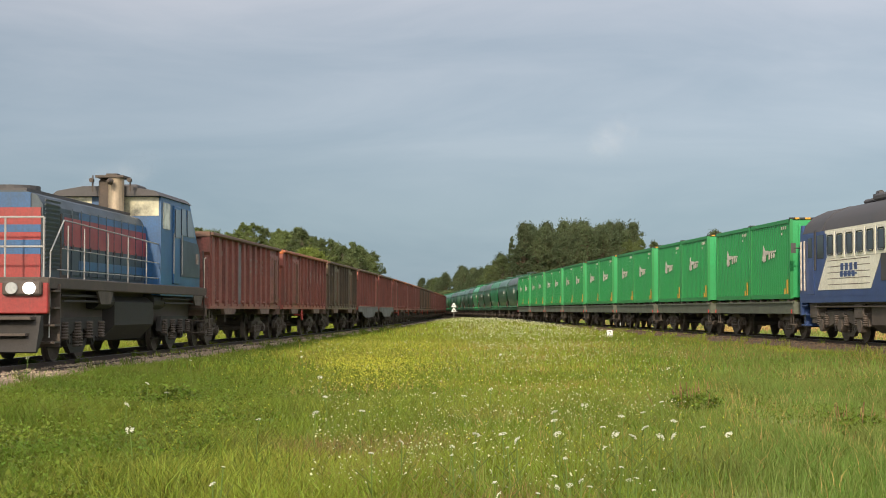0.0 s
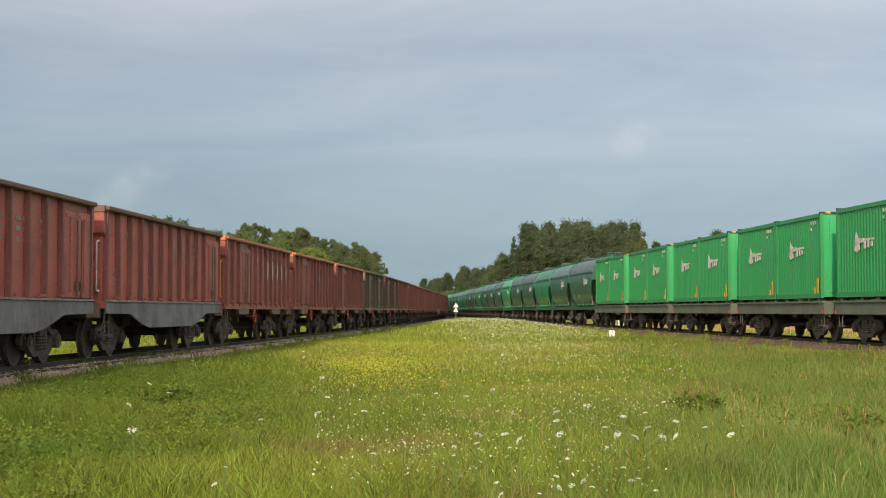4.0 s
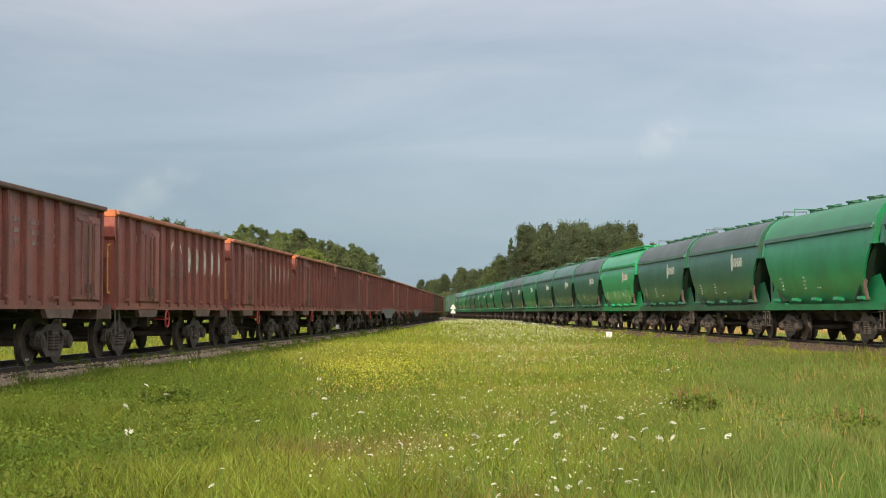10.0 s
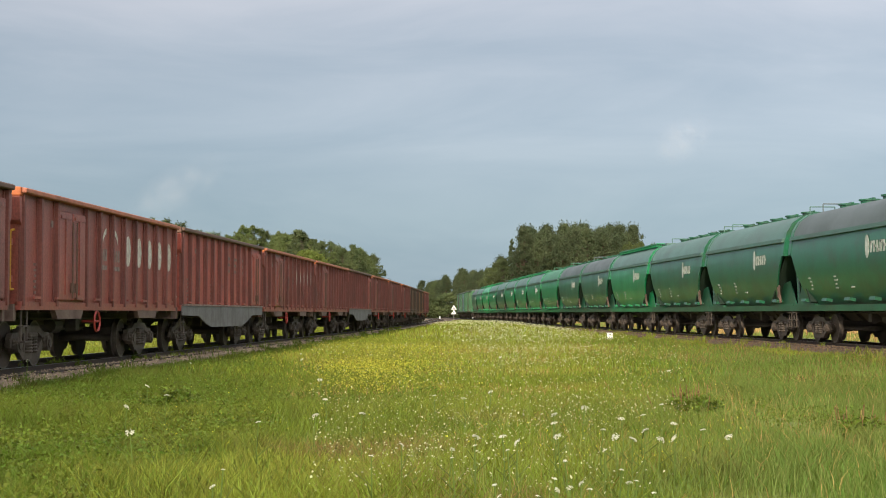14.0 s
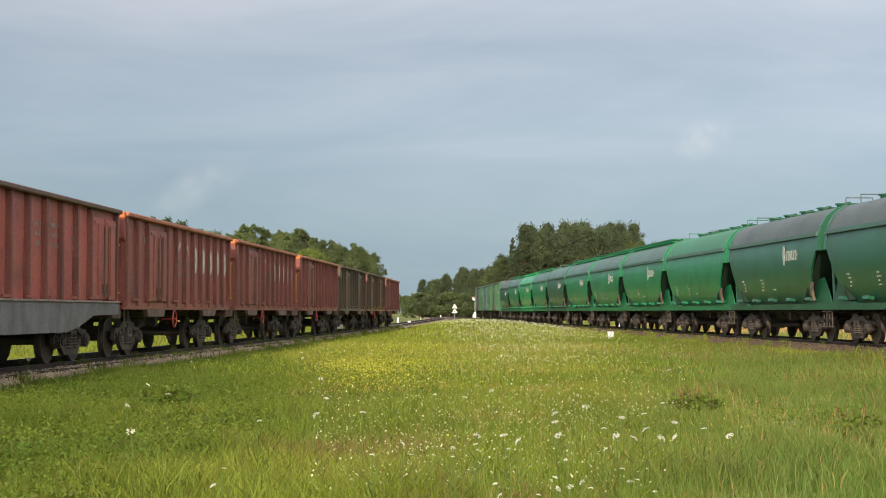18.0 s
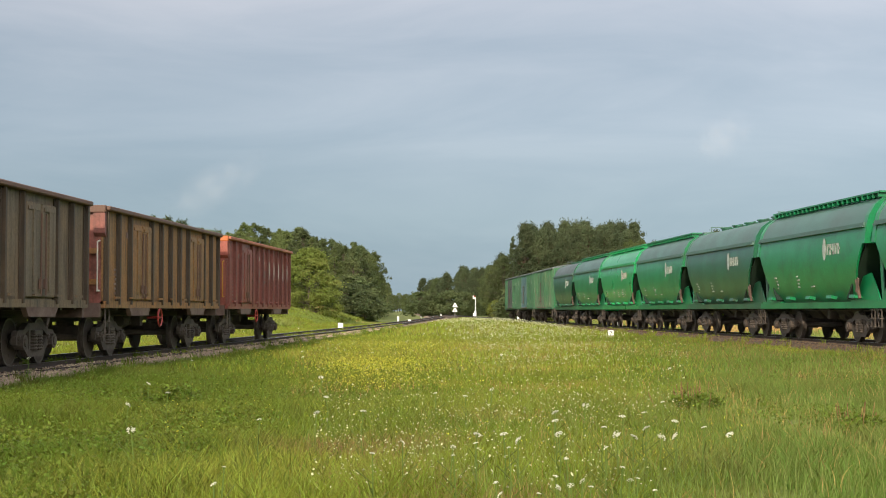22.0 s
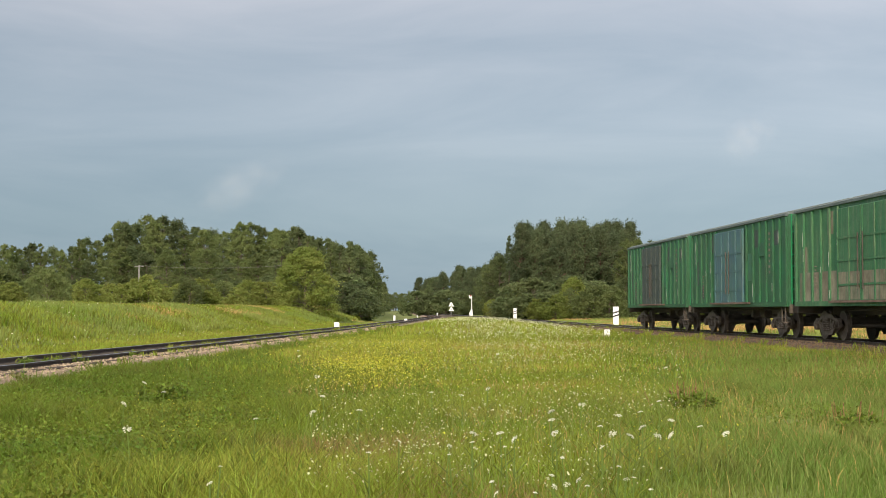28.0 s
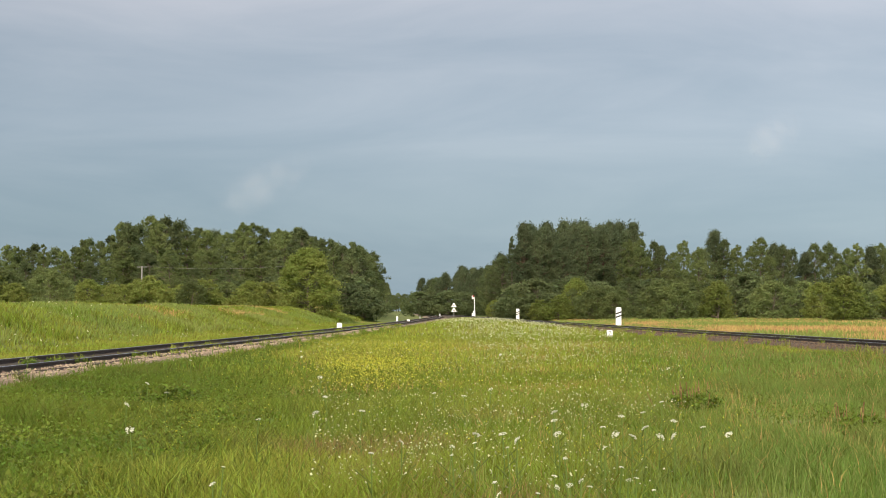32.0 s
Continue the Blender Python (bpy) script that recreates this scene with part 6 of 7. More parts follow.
# ---------------------------------------------------------------- trains
def left_run(t):
    """Metres that the brown train has come by t seconds."""
    return 16.967 * t - 0.07074 * t * t + 0.000274 * t ** 3


def right_run(t):
    """Metres that the green train has come by t seconds; it slows a little at the end."""
    return 13.0 * t + 0.00498 * t * t + 0.000302 * t ** 3 - 0.5 * max(0.0, t - 27.8) ** 1.3


RIDES = []


def ride(ob, track, run, s, lift=0.0):
    """Note a vehicle that starts s metres along its track and comes nearer as its train runs."""
    RIDES.append((ob, track, run, s, lift))
    x, y, a = along(track, s)
    ob.matrix_basis = pose(x, y, track[2] + lift, 0, 0, -math.degrees(a) - 90)


def place_along(anchors, k):
    for (a, s), (b, r) in zip(anchors, anchors[1:]):
        if a <= k <= b:
            return s + (r - s) * (k - a) / (b - a)


def make_trains():
    ride(hood_locomotive(), LEFT, left_run, 38.55)
    ends = ((0, 45.7), (6, 128.3), (8, 156.3), (9, 170.8), (10, 184.1), (14, 239.6), (18, 293.3), (21, 333.5), (26, 404.2))
    order = ("endoor ovals soot fish fish ovals ovals ovals olive ochre endoor ovals ovals "
             "ovals endoor ovals fish ovals ovals fish ovals ovals ovals soot ochre ovals").split()
    protos = {}
    for k, style in enumerate(order):
        if style not in protos:
            w = protos[style] = gondola(style)
        else:
            w = copy_thing(protos[style], Matrix.Identity(4))
        ride(w, LEFT, left_run, (place_along(ends, k) + place_along(ends, k + 1)) / 2)
    ride(box_locomotive(), RIGHT, right_run, 52.4 - 8.7)
    f0 = flat_wagon()
    c0 = container()
    first = True
    for k in range(8):
        s = 52.5 + 12.225 * (k + .5)
        ride(f0 if k == 0 else copy_thing(f0, Matrix.Identity(4)), RIGHT, right_run, s)
        for e in (-1, 1):
            ride(c0 if first else copy_thing(c0, Matrix.Identity(4)), RIGHT, right_run, s + e * 2.68, 1.39)
            first = False
    kinds = ("dark worn mid dark dark new dark worn worn dusty dark dark mid dusty dusty dusty worn dusty new dusty dark").split()
    protos = {}
    for k, style in enumerate(kinds):
        if style not in protos:
            w = protos[style] = hopper(style)
        else:
            w = copy_thing(protos[style], Matrix.Identity(4))
        ride(w, RIGHT, right_run, 150.3 + 12.44 * (k + .5))
    for k, kind_ in enumerate(("pale", "blue", "tail")):
        ride(boxcar(kind_), RIGHT, right_run, 411.6 + 15.7 * (k + .5))


make_trains()


# ---------------------------------------------------------------- line-side posts and signs
def at_bearing(px, dist):
    return px * 0.29 * dist, dist


def marker_post(px, dist, tall, striped=True):
    x, y = at_bearing(px, dist)
    z = ground_z(x, y)
    g = empty("marker_post", "white wooden marker post with black diagonal stripes beside the track" if striped else "short white marker post beside the track", "marker post", "line-side posts")
    w = .26 * tall
    g.matrix_basis = pose(x, y, z)
    part("post", box(B(), 0, 0, tall / 2, w, .14, tall, bevel=.02), "sign_white", g)
    if striped:
        for f in (.56, .72):
            part("stripe", slab(B(), ((-w / 2, tall * (f - .06)), (w / 2, tall * (f + .03)), (w / 2, tall * (f + .10)), (-w / 2, tall * (f + .01))), -.078, -.073), "sign_black", g)
    return g


def block(px, dist, size, digit=False, label="small white painted stone marker beside the track", lift=0.0):
    x, y = at_bearing(px, dist)
    g = empty("stone_marker", label, "marker stone", "line-side posts")
    g.matrix_basis = pose(x, y, ground_z(x, y) + lift)
    part("block", box(B(), 0, 0, size * .55, size, size * .5, size * 1.3, bevel=.03), "sign_white", g)
    if digit:
        cu = bpy.data.curves.new("digit", "FONT")
        cu.body, cu.size, cu.align_x, cu.extrude = "7", size * .8, "CENTER", .003
        t = new("digit", cu)
        me = bpy.data.meshes.new_from_object(t)
        bpy.data.objects.remove(t)
        me.materials.append(MAT["sign_black"])
        d = new("digit", me)
        d.parent = g
        d.matrix_basis = pose(0, -size * .25 - .006, size * .45, 90)
    return g


def build_posts():
    marker_post(.396, 118, 1.65)
    marker_post(.1685, 190, 1.6)
    block(.376, 76, .29, True, "white painted marker stone with a black seven in the grass", .07)
    block(-.2335, 100, .34, lift=.2)
    marker_post(-.1035, 165, .85, False)
    block(-.078, 175, .35)
    marker_post(-.007, 320, .9, False)
    marker_post(-.052, 300, .5, False)
    # two white triangles on one post
    x, y = at_bearing(.0245, 230)
    g = empty("triangle_sign", "two white triangular boards on one post between the tracks", "railway sign")
    g.matrix_basis = pose(x, y, ground_z(x, y))
    part("post", cyl(B(), 0, 0, 1.2, .05, 2.4), "pole_grey", g)
    for z in (1.55, 2.25):
        b = part("board", slab(B(), ((-.42, z - .3), (.42, z - .3), (.06, z + .32), (-.06, z + .32)), -.09, -.05), "sign_white", g)
        part("inset", slab(B(), ((-.14, z - .16), (.14, z - .16), (0, z + .06)), -.098, -.092), "pole_grey", b)
    # semaphore-like mast with a red top
    x, y = at_bearing(.069, 300)
    g = empty("signal_mast", "slim white signal mast with a red head beside the track", "railway signal")
    g.matrix_basis = pose(x, y, ground_z(x, y))
    part("mast", cyl(B(), .15, 0, 2.1, .07, 4.2), "sign_white", g)
    part("signal_head", box(B(), -.12, 0, 4.15, .5, .2, .7, bevel=.08), "sign_white", g)
    part("red_lamp", cyl(B(), -.05, -.12, 4.35, .17, .06, 90), "paint_red", g, "red signal lens")
    part("relay_box", box(B(), 0, 0, .55, .7, .5, 1.1, bevel=.05), "sign_white", g)
    part("relay_box", box(B(), .1, -.05, 1.3, .45, .3, .4, bevel=.05), "sign_white", g)
    # utility pole with its wire before the wood
    x, y = at_bearing(-.68, 160)
    g = empty("utility_pole", "pale concrete utility pole with a crossarm and a wire", "utility pole")
    g.matrix_basis = pose(x, y, ground_z(x, y))
    part("pole", cyl(B(), 0, 0, 2.4, .1, 4.8, r2=.07), "pole_grey", g)
    part("crossarm", box(B(), 0, 0, 4.7, 1.0, .06, .06), "pole_grey", g)
    bm = B()
    for i in range(10):
        bar(bm, (i * 1.5, 0, 4.8 - .012 * i * (10 - i)), ((i + 1) * 1.5, 0, 4.8 - .012 * (i + 1) * (9 - i)), .008, 4)
    part("wire", bm, "pole_grey", g)


build_posts()


# ---------------------------------------------------------------- meadow
def blades(name, rng, x, y, height, width, lean, mat, label, category="grass", z=None):
    """Grass blades as bent, tapering strips; one object for what nobody could count."""
    n = len(x)
    if z is None:
        z = np.array([ground_z(a, b) for a, b in zip(x, y)])
    a = rng.uniform(0, 6.283, n)
    dx, dy = np.cos(a), np.sin(a)
    fa = rng.uniform(-0.9, 0.9, n)
    wx, wy = np.cos(fa) * width, np.sin(fa) * width
    h, l = height, lean * height
    base = np.stack([x, y, z - 0.02], 1)
    off = np.stack([wx, wy, np.zeros(n)], 1) / 2
    mid = base + np.stack([dx * l * .3, dy * l * .3, h * .6], 1)
    tip = base + np.stack([dx * l, dy * l, h], 1)
    verts = np.stack([base - off, base + off, mid + off * .75, mid - off * .75, tip], 1).reshape(-1, 3)
    me = bpy.data.meshes.new(name)
    me.vertices.add(5 * n)
    me.vertices.foreach_set("co", verts.ravel())
    idx = (np.arange(n) * 5)[:, None] + np.array([0, 1, 2, 3, 3, 2, 4])[None]
    me.loops.add(7 * n)
    me.loops.foreach_set("vertex_index", idx.ravel().astype(np.int32))
    me.polygons.add(2 * n)
    starts = (np.arange(n) * 7)[:, None] + np.array([0, 4])[None]
    me.polygons.foreach_set("loop_start", starts.ravel().astype(np.int32))
    me.update(calc_edges=True)
    me.materials.append(MAT[mat])
    return tagged(new(name, me), label, category, kind="stuff")


def spread(rng, n, y0, y1, power=1.0, side=1.12):
    """Points over the visible wedge of the meadow between two distances."""
    y = y0 + (y1 - y0) * rng.random(n) ** power
    x = rng.uniform(-1, 1, n) * .29 * side * y
    return x, y


def between(x, y, margin=1.85):
    xl = np.array([track_x(LEFT, v) for v in y])
    xr = np.array([track_x(RIGHT, v) for v in y])
    return (x > xl + margin) & (x < xr - margin)


def lumps(x, y, scale, seed):
    return np.array([noise.noise((a * scale, b * scale, seed)) for a, b in zip(x, y)])


def build_meadow():
    rng = np.random.default_rng(5)
    x, y = spread(rng, 240000, 10.5, 34, .8)
    k = between(x, y)
    x, y = x[k], y[k]
    h = (.18 + .14 * lumps(x, y, .3, 2) + .10 * lumps(x, y, 1.1, 5)) * rng.uniform(.5, 1.4, len(x))
    w, l = rng.uniform(.005, .012, len(x)), rng.uniform(.25, 1.0, len(x))
    lush = x / (.29 * y) + .3 * lumps(x, y, .12, 21) + .8 * rng.random(len(x)) < .1 - .5 * np.clip((16 - y) / 6, 0, 1)
    cool = ~lush & (x / (.29 * y) + .3 * lumps(x, y, .12, 22) > .3 + .5 * rng.random(len(x)))
    # an old wheel rut through the grass
    h = np.where(np.abs(x - 4.5 - .03 * (y - 15) - .1 * lumps(y, y * 0, .3, 3)) < .28, h * .4, h)
    for k, mat, label in ((~lush & ~cool, "grass", "dense green meadow grass"), (lush, "grass_dark", "lush dark green grass beside the track"), (cool, "grass_cool", "cool green grass towards the eastern track")):
        blades("grass", rng, x[k], y[k], h[k], w[k], l[k], mat, label)
    x, y = spread(rng, 110000, 32, 78, .8)
    k = between(x, y)
    x, y = x[k], y[k]
    h = (.2 + .1 * lumps(x, y, .3, 2)) * rng.uniform(.6, 1.3, len(x))
    green = x / (.29 * y) + .25 * lumps(x, y, .1, 23) + .3 * rng.random(len(x)) > .4
    deep = green & (x / (.29 * y) > .32 + .35 * rng.random(len(x)))
    b = x / (.29 * y)
    deep |= (y < 34 + 22 * rng.random(len(x))) & (b + .3 * lumps(x, y, .12, 21) + .8 * rng.random(len(x)) < .1)
    green |= y < 34 + 20 * rng.random(len(x))
    for k, mat in ((~green & ~deep, "grass_pale"), (green & ~deep, "grass"), (deep & (b < 0), "grass_dark"), (deep & (b >= 0), "grass_cool")):
        n = k.sum()
        blades("grass", rng, x[k], y[k], h[k], rng.uniform(.016, .032, n), rng.uniform(.15, .7, n), mat, "dense green meadow grass between the tracks")
    x, y = spread(rng, 60000, 74, 240, .9)
    k = between(x, y)
    x, y = x[k], y[k]
    blades("grass", rng, x, y, .28 * rng.uniform(.6, 1.3, len(x)), rng.uniform(.04, .09, len(x)), rng.uniform(.15, .6, len(x)), "grass_pale", "far green meadow grass between the tracks")
    # drier, seeding stalks among the green
    x, y = spread(rng, 9000, 10.5, 60, .8)
    k = between(x, y) & (lumps(x, y, .16, 9) + .25 * rng.random(len(x)) > .08) & (x / (.29 * y) > -.35)
    x, y = x[k], y[k]
    blades("dry_stalks", rng, x, y, rng.uniform(.2, .34, len(x)), rng.uniform(.003, .006, len(x)) * (1 + y / 40), rng.uniform(.2, .8, len(x)), "dry_grass", "pinkish dry seeding grass stalks")
    # reddish-brown patches of finer grass in the nearest meadow
    x, y = spread(rng, 26000, 10.2, 17, .9)
    b = x / (.29 * y)
    k = between(x, y, 3) & (lumps(x, y, .45, 101) + .5 * rng.random(len(x)) - 1.3 * np.abs(b + .12) - .05 * (y - 11) > .1)
    x, y = x[k], y[k]
    blades("red_grass", rng, x, y, rng.uniform(.14, .30, len(x)), rng.uniform(.003, .007, len(x)), rng.uniform(.2, .9, len(x)), "red_grass", "reddish-brown seeding grass in patches")
    x, y = spread(rng, 9000, 10.5, 26, .8)
    k = between(x, y, 3) & (x / (.29 * y) > -.45 + .5 * rng.random(len(x)))
    x, y = x[k], y[k]
    blades("seed_stems", rng, x, y, rng.uniform(.22, .40, len(x)), rng.uniform(.003, .006, len(x)), rng.uniform(.15, .7, len(x)), "seed_stem", "thin pale seeding grass stems")
    # ripe reddish stalks along the eastern verge
    y = 22 + 45 * rng.random(3600)
    x = np.array([track_x(RIGHT, v) for v in y]) - 2.2 - 6 * rng.random(3600) ** 1.4
    k = (lumps(x, y, .3, 131) + .6 * rng.random(len(x)) > .25) & (x < .33 * y)
    x, y = x[k], y[k]
    blades("red_grass", rng, x, y, rng.uniform(.2, .42, len(x)), rng.uniform(.006, .014, len(x)), rng.uniform(.2, .8, len(x)), "red_grass", "reddish-brown seeding grass beside the track")
    # the rough bank beyond the western track, with pinkish seed heads along its crest
    y = 34 + 170 * rng.random(110000) ** .85
    off = rng.uniform(6.2, 17, len(y))
    x = np.array([track_x(LEFT, v) for v in y]) - off
    k = x > -.34 * y
    x, y, off = x[k], y[k], off[k]
    h = (.32 + .25 * lumps(x, y, .25, 41)) * rng.uniform(.6, 1.3, len(x))
    ripe = (lumps(x, y, .12, 43) + .5 * rng.random(len(x)) > .58) & (off > 8.5)
    lush = ~ripe & (lumps(x, y, .15, 47) + .5 * rng.random(len(x)) > .25)
    for k, mat, label in ((ripe, "dry_grass", "ripe pinkish grass along the bank's crest"), (lush, "grass", "rough green grass on the bank"), (~ripe & ~lush, "far_grass", "rough yellow-green grass on the bank")):
        n = k.sum()
        blades("grass", rng, x[k], y[k], h[k], (.016 + y[k] / 2200) * rng.uniform(.7, 1.3, n), rng.uniform(.2, .7, n), mat, label)
    # short turf between the western track and its bank
    y = 34 + 110 * rng.random(42000) ** 1.2
    x = np.array([track_x(LEFT, v) for v in y]) - rng.uniform(2.1, 7.2, len(y))
    k = x > -.34 * y
    x, y = x[k], y[k]
    k = lumps(x, y, .2, 141) + .4 * rng.random(len(x)) > .2
    for q, mat in ((k, "grass_pale"), (~k, "grass")):
        n = q.sum()
        blades("grass", rng, x[q], y[q], rng.uniform(.06, .24, n), (.012 + y[q] / 3000) * rng.uniform(.7, 1.3, n), rng.uniform(.2, .9, n), mat, "short rough grass beside the track")
    # banks beyond the tracks
    x, y = spread(rng, 190000, 34, 190, .8, 1.15)
    xl = np.array([track_x(LEFT, v) for v in y])
    xr = np.array([track_x(RIGHT, v) for v in y])
    k = (x < xl - 2.5) | (x > xr + 2.5)
    x, y = x[k], y[k]
    off = np.where(x < xl[k], xl[k] - x, x - xr[k])
    h = (.34 + .2 * lumps(x, y, .1, 2)) * rng.uniform(.6, 1.3, len(x)) * np.clip((off - 1.5) / 7, .3, 1) * np.where(x < 0, .62, 1)
    d = lumps(x, y, .06, 31) + .35 * rng.random(len(x)) > np.where(x < 0, .62, np.where(off > 6, .1, .34))
    w = .02 + y / 2600
    blades("grass", rng, x[~d], y[~d], h[~d], (w * rng.uniform(.7, 1.3, len(x)))[~d], rng.uniform(.1, .5, len(x))[~d], "far_grass", "tall grass on the banks beyond the tracks")
    blades("dry_grass", rng, x[d], y[d], h[d] * .9, (w * rng.uniform(.7, 1.3, len(x)))[d], rng.uniform(.1, .5, len(x))[d], "dry_grass", "dry reddish grass on the banks beyond the tracks")


def build_verge():
    """Grass creeping over the shoulder of the ballast on the meadow side of both tracks."""
    rng = np.random.default_rng(77)
    for track, side, mat, start in ((LEFT, 1, "grass_dark", 1.45), (RIGHT, -1, "grass", 1.55)):
        n = 26000
        s = 12 + 118 * rng.random(n) ** 1.2
        o = start + (2.75 - start) * rng.random(n) ** .7
        xyz = [along(track, v) for v in s]
        x = np.array([p[0] + side * q * math.cos(p[2]) for p, q in zip(xyz, o)])
        y = np.array([p[1] - side * q * math.sin(p[2]) for p, q in zip(xyz, o)])
        k = (lumps(x, y, .5, 91) + .9 * (o - start) / (2.75 - start) > .12 + .3 * rng.random(n)) & (y > 12)
        x, y, o = x[k], y[k], o[k]
        z = np.maximum(track[2] - .16 - np.clip(o - 1.6, 0, 9) * .57, [ground_z(a, b) for a, b in zip(x, y)])
        m = len(x)
        blades("grass", rng, x, y, rng.uniform(.08, .26, m), rng.uniform(.008, .016, m) * (1 + y / 60), rng.uniform(.2, .8, m), mat, "grass growing over the ballast shoulder", z=z)
        # tufts rooted between and beyond the rails
        s = np.repeat(rng.uniform(22, 130, 190), 14) + rng.normal(0, .12, 190 * 14)
        o = np.repeat(rng.choice((-.35, .2, 1.15, -1.3, .5), 190), 14) + rng.normal(0, .1, 190 * 14)
        xyz = [along(track, v) for v in s]
        x = np.array([p[0] + side * q * math.cos(p[2]) for p, q in zip(xyz, o)])
        y = np.array([p[1] - side * q * math.sin(p[2]) for p, q in zip(xyz, o)])
        m = len(x)
        blades("grass", rng, x, y, rng.uniform(.06, .2, m), rng.uniform(.008, .016, m) * (1 + y / 60), rng.uniform(.2, .9, m), "grass", "grass tufts between the rails", z=np.full(m, track[2] - .13))


def build_weeds():
    """Low broad-leaved plants between the grasses, thicker and darker beside the western track."""
    rng = np.random.default_rng(12)
    x, y = spread(rng, 7500, 10.5, 62, 1.1)
    b = x / (.29 * y)
    k = between(x, y, 2.2) & ((lumps(x, y, .3, 61) > .36) | ((b < -.38 - .4 * np.clip((15 - y) / 5, 0, 1)) & (lumps(x, y, .3, 61) > -.2)))
    x, y = x[k], y[k]
    c = [(a, e, ground_z(a, e) + .1) for a, e in zip(x, y)]
    me = leaf_mesh("weeds", c, rng.uniform(.10, .26, len(x)), 34, .024, 5, "weed", 0.4)
    tagged(new("weeds", me), "low broad-leaved green weeds in the meadow", "weeds", kind="stuff")


def blossoms(name, rng, x, y, height, size, mat, label):
    """Small blossom heads: little upturned crossed plates on hair-thin stalks."""
    n = len(x)
    z = np.array([ground_z(a, b) for a, b in zip(x, y)]) + height
    p = np.stack([x, y, z], 1)
    a = rng.uniform(0, 6.283, n)
    t = rng.uniform(-.7, .7, n)
    u = np.stack([np.cos(a), np.sin(a), t], 1) * size[:, None] / 2
    v = np.stack([-np.sin(a), np.cos(a), .4 - t], 1) * size[:, None] / 2
    up = np.array([0, 0, 1]) * size[:, None] * .45
    st = np.stack([np.full(n, .004), np.zeros(n), np.zeros(n)], 1) * (1 + y / 25)[:, None]
    foot = p * (1, 1, 0) + np.stack([np.zeros(n), np.zeros(n), z - height], 1)
    verts = np.stack([p - u, p - v, p + u, p + v, p + up], 1).reshape(-1, 3)
    me = bpy.data.meshes.new(name)
    me.vertices.add(5 * n)
    me.vertices.foreach_set("co", verts.ravel())
    idx = (np.arange(n) * 5)[:, None] + np.array([0, 1, 4, 1, 2, 4, 2, 3, 4, 3, 0, 4])[None]
    me.loops.add(12 * n)
    me.loops.foreach_set("vertex_index", idx.ravel().astype(np.int32))
    me.polygons.add(4 * n)
    me.polygons.foreach_set("loop_start", (np.arange(4 * n) * 3).astype(np.int32))
    me.update(calc_edges=True)
    me.materials.append(MAT[mat])
    return tagged(new(name, me), label, "wildflowers", kind="stuff")


def build_flowers():
    rng = np.random.default_rng(8)
    # yellow drift left of the middle
    c = rng.integers(0, 3, 7600) > 0
    y = np.where(c, rng.normal(50, 13, 7600), rng.normal(35, 5, 7600))
    x = (np.where(c, rng.normal(-.12, .1, 7600), rng.normal(-.17, .06, 7600))) * .29 * y
    k = between(x, y, 3) & (y > 26) & (y < 95)
    x, y = x[k], y[k]
    blossoms("yellow_flowers", rng, x, y, rng.uniform(.16, .38, len(x)), rng.uniform(.016, .035, len(x)), "yellow", "drift of small yellow meadow flowers")
    x, y = spread(rng, 3000, 11.5, 60, 1.6)
    k = between(x, y, 3) & (lumps(x, y, .2, 77) > -.05) & (np.abs(x / y) < .2)
    x, y = x[k], y[k]
    blossoms("yellow_flowers", rng, x, y, rng.uniform(.2, .35, len(x)), rng.uniform(.010, .022, len(x)), "yellow", "scattered small yellow meadow flowers")
    # small white flowers: right of the middle near, and the pale drift on the far rise
    x, y = spread(rng, 9500, 11.5, 60, 1.35)
    b = x / (.29 * y)
    k = between(x, y, 3) & (lumps(x, y, .25, 51) + .5 * rng.random(len(x)) > .22) & (b > -.3) & (b < .55)
    x, y = x[k], y[k]
    blossoms("white_flowers", rng, x, y, rng.uniform(.18, .36, len(x)), rng.uniform(.011, .027, len(x)) * (.75 + y / 60), "cream_flower", "scattered small white meadow flowers")
    x, y = spread(rng, 3200, 11, 23, .9)
    b = x / (.29 * y)
    k = (b > -.25) & (b < .4) & (lumps(x, y, .5, 53) + .5 * rng.random(len(x)) > .2)
    x, y = x[k], y[k]
    blossoms("white_flowers", rng, x, y, rng.uniform(.2, .38, len(x)), rng.uniform(.010, .02, len(x)), "cream_flower", "sprays of tiny cream meadow flowers")
    y = 38 + 100 * rng.random(4200)
    x = (-.03 + .3 * rng.random(4200) + .2 * rng.random(4200) * (1 - (y - 38) / 110)) * .29 * y
    k = between(x, y, 2.5)
    x, y = x[k], y[k]
    blossoms("white_flowers", rng, x, y, rng.uniform(.22, .4, len(x)), rng.uniform(.022, .05, len(x)) * np.clip(y / 60, .8, 1.9), "cream_flower", "pale drift of small white flowers on the far rise")
    y = rng.uniform(62, 122, 420)
    x = (rng.uniform(.02, .42, 420) + rng.normal(0, .06, 420)) * .29 * y
    k = between(x, y, 2.2)
    x, y = x[k], y[k]
    blossoms("white_flowers", rng, x, y, rng.uniform(.2, .42, len(x)), rng.uniform(.03, .085, len(x)), "cream_flower", "white flower heads along the top of the rise")
    x, y = spread(rng, 900, 45, 110, 1)
    xl = np.array([track_x(LEFT, v) for v in y])
    k = x < xl - 3
    blossoms("white_flowers", rng, x[k], y[k], rng.uniform(.2, .45, k.sum()), rng.uniform(.03, .085, k.sum()), "cream_flower", "small white flowers on the bank beyond the track")


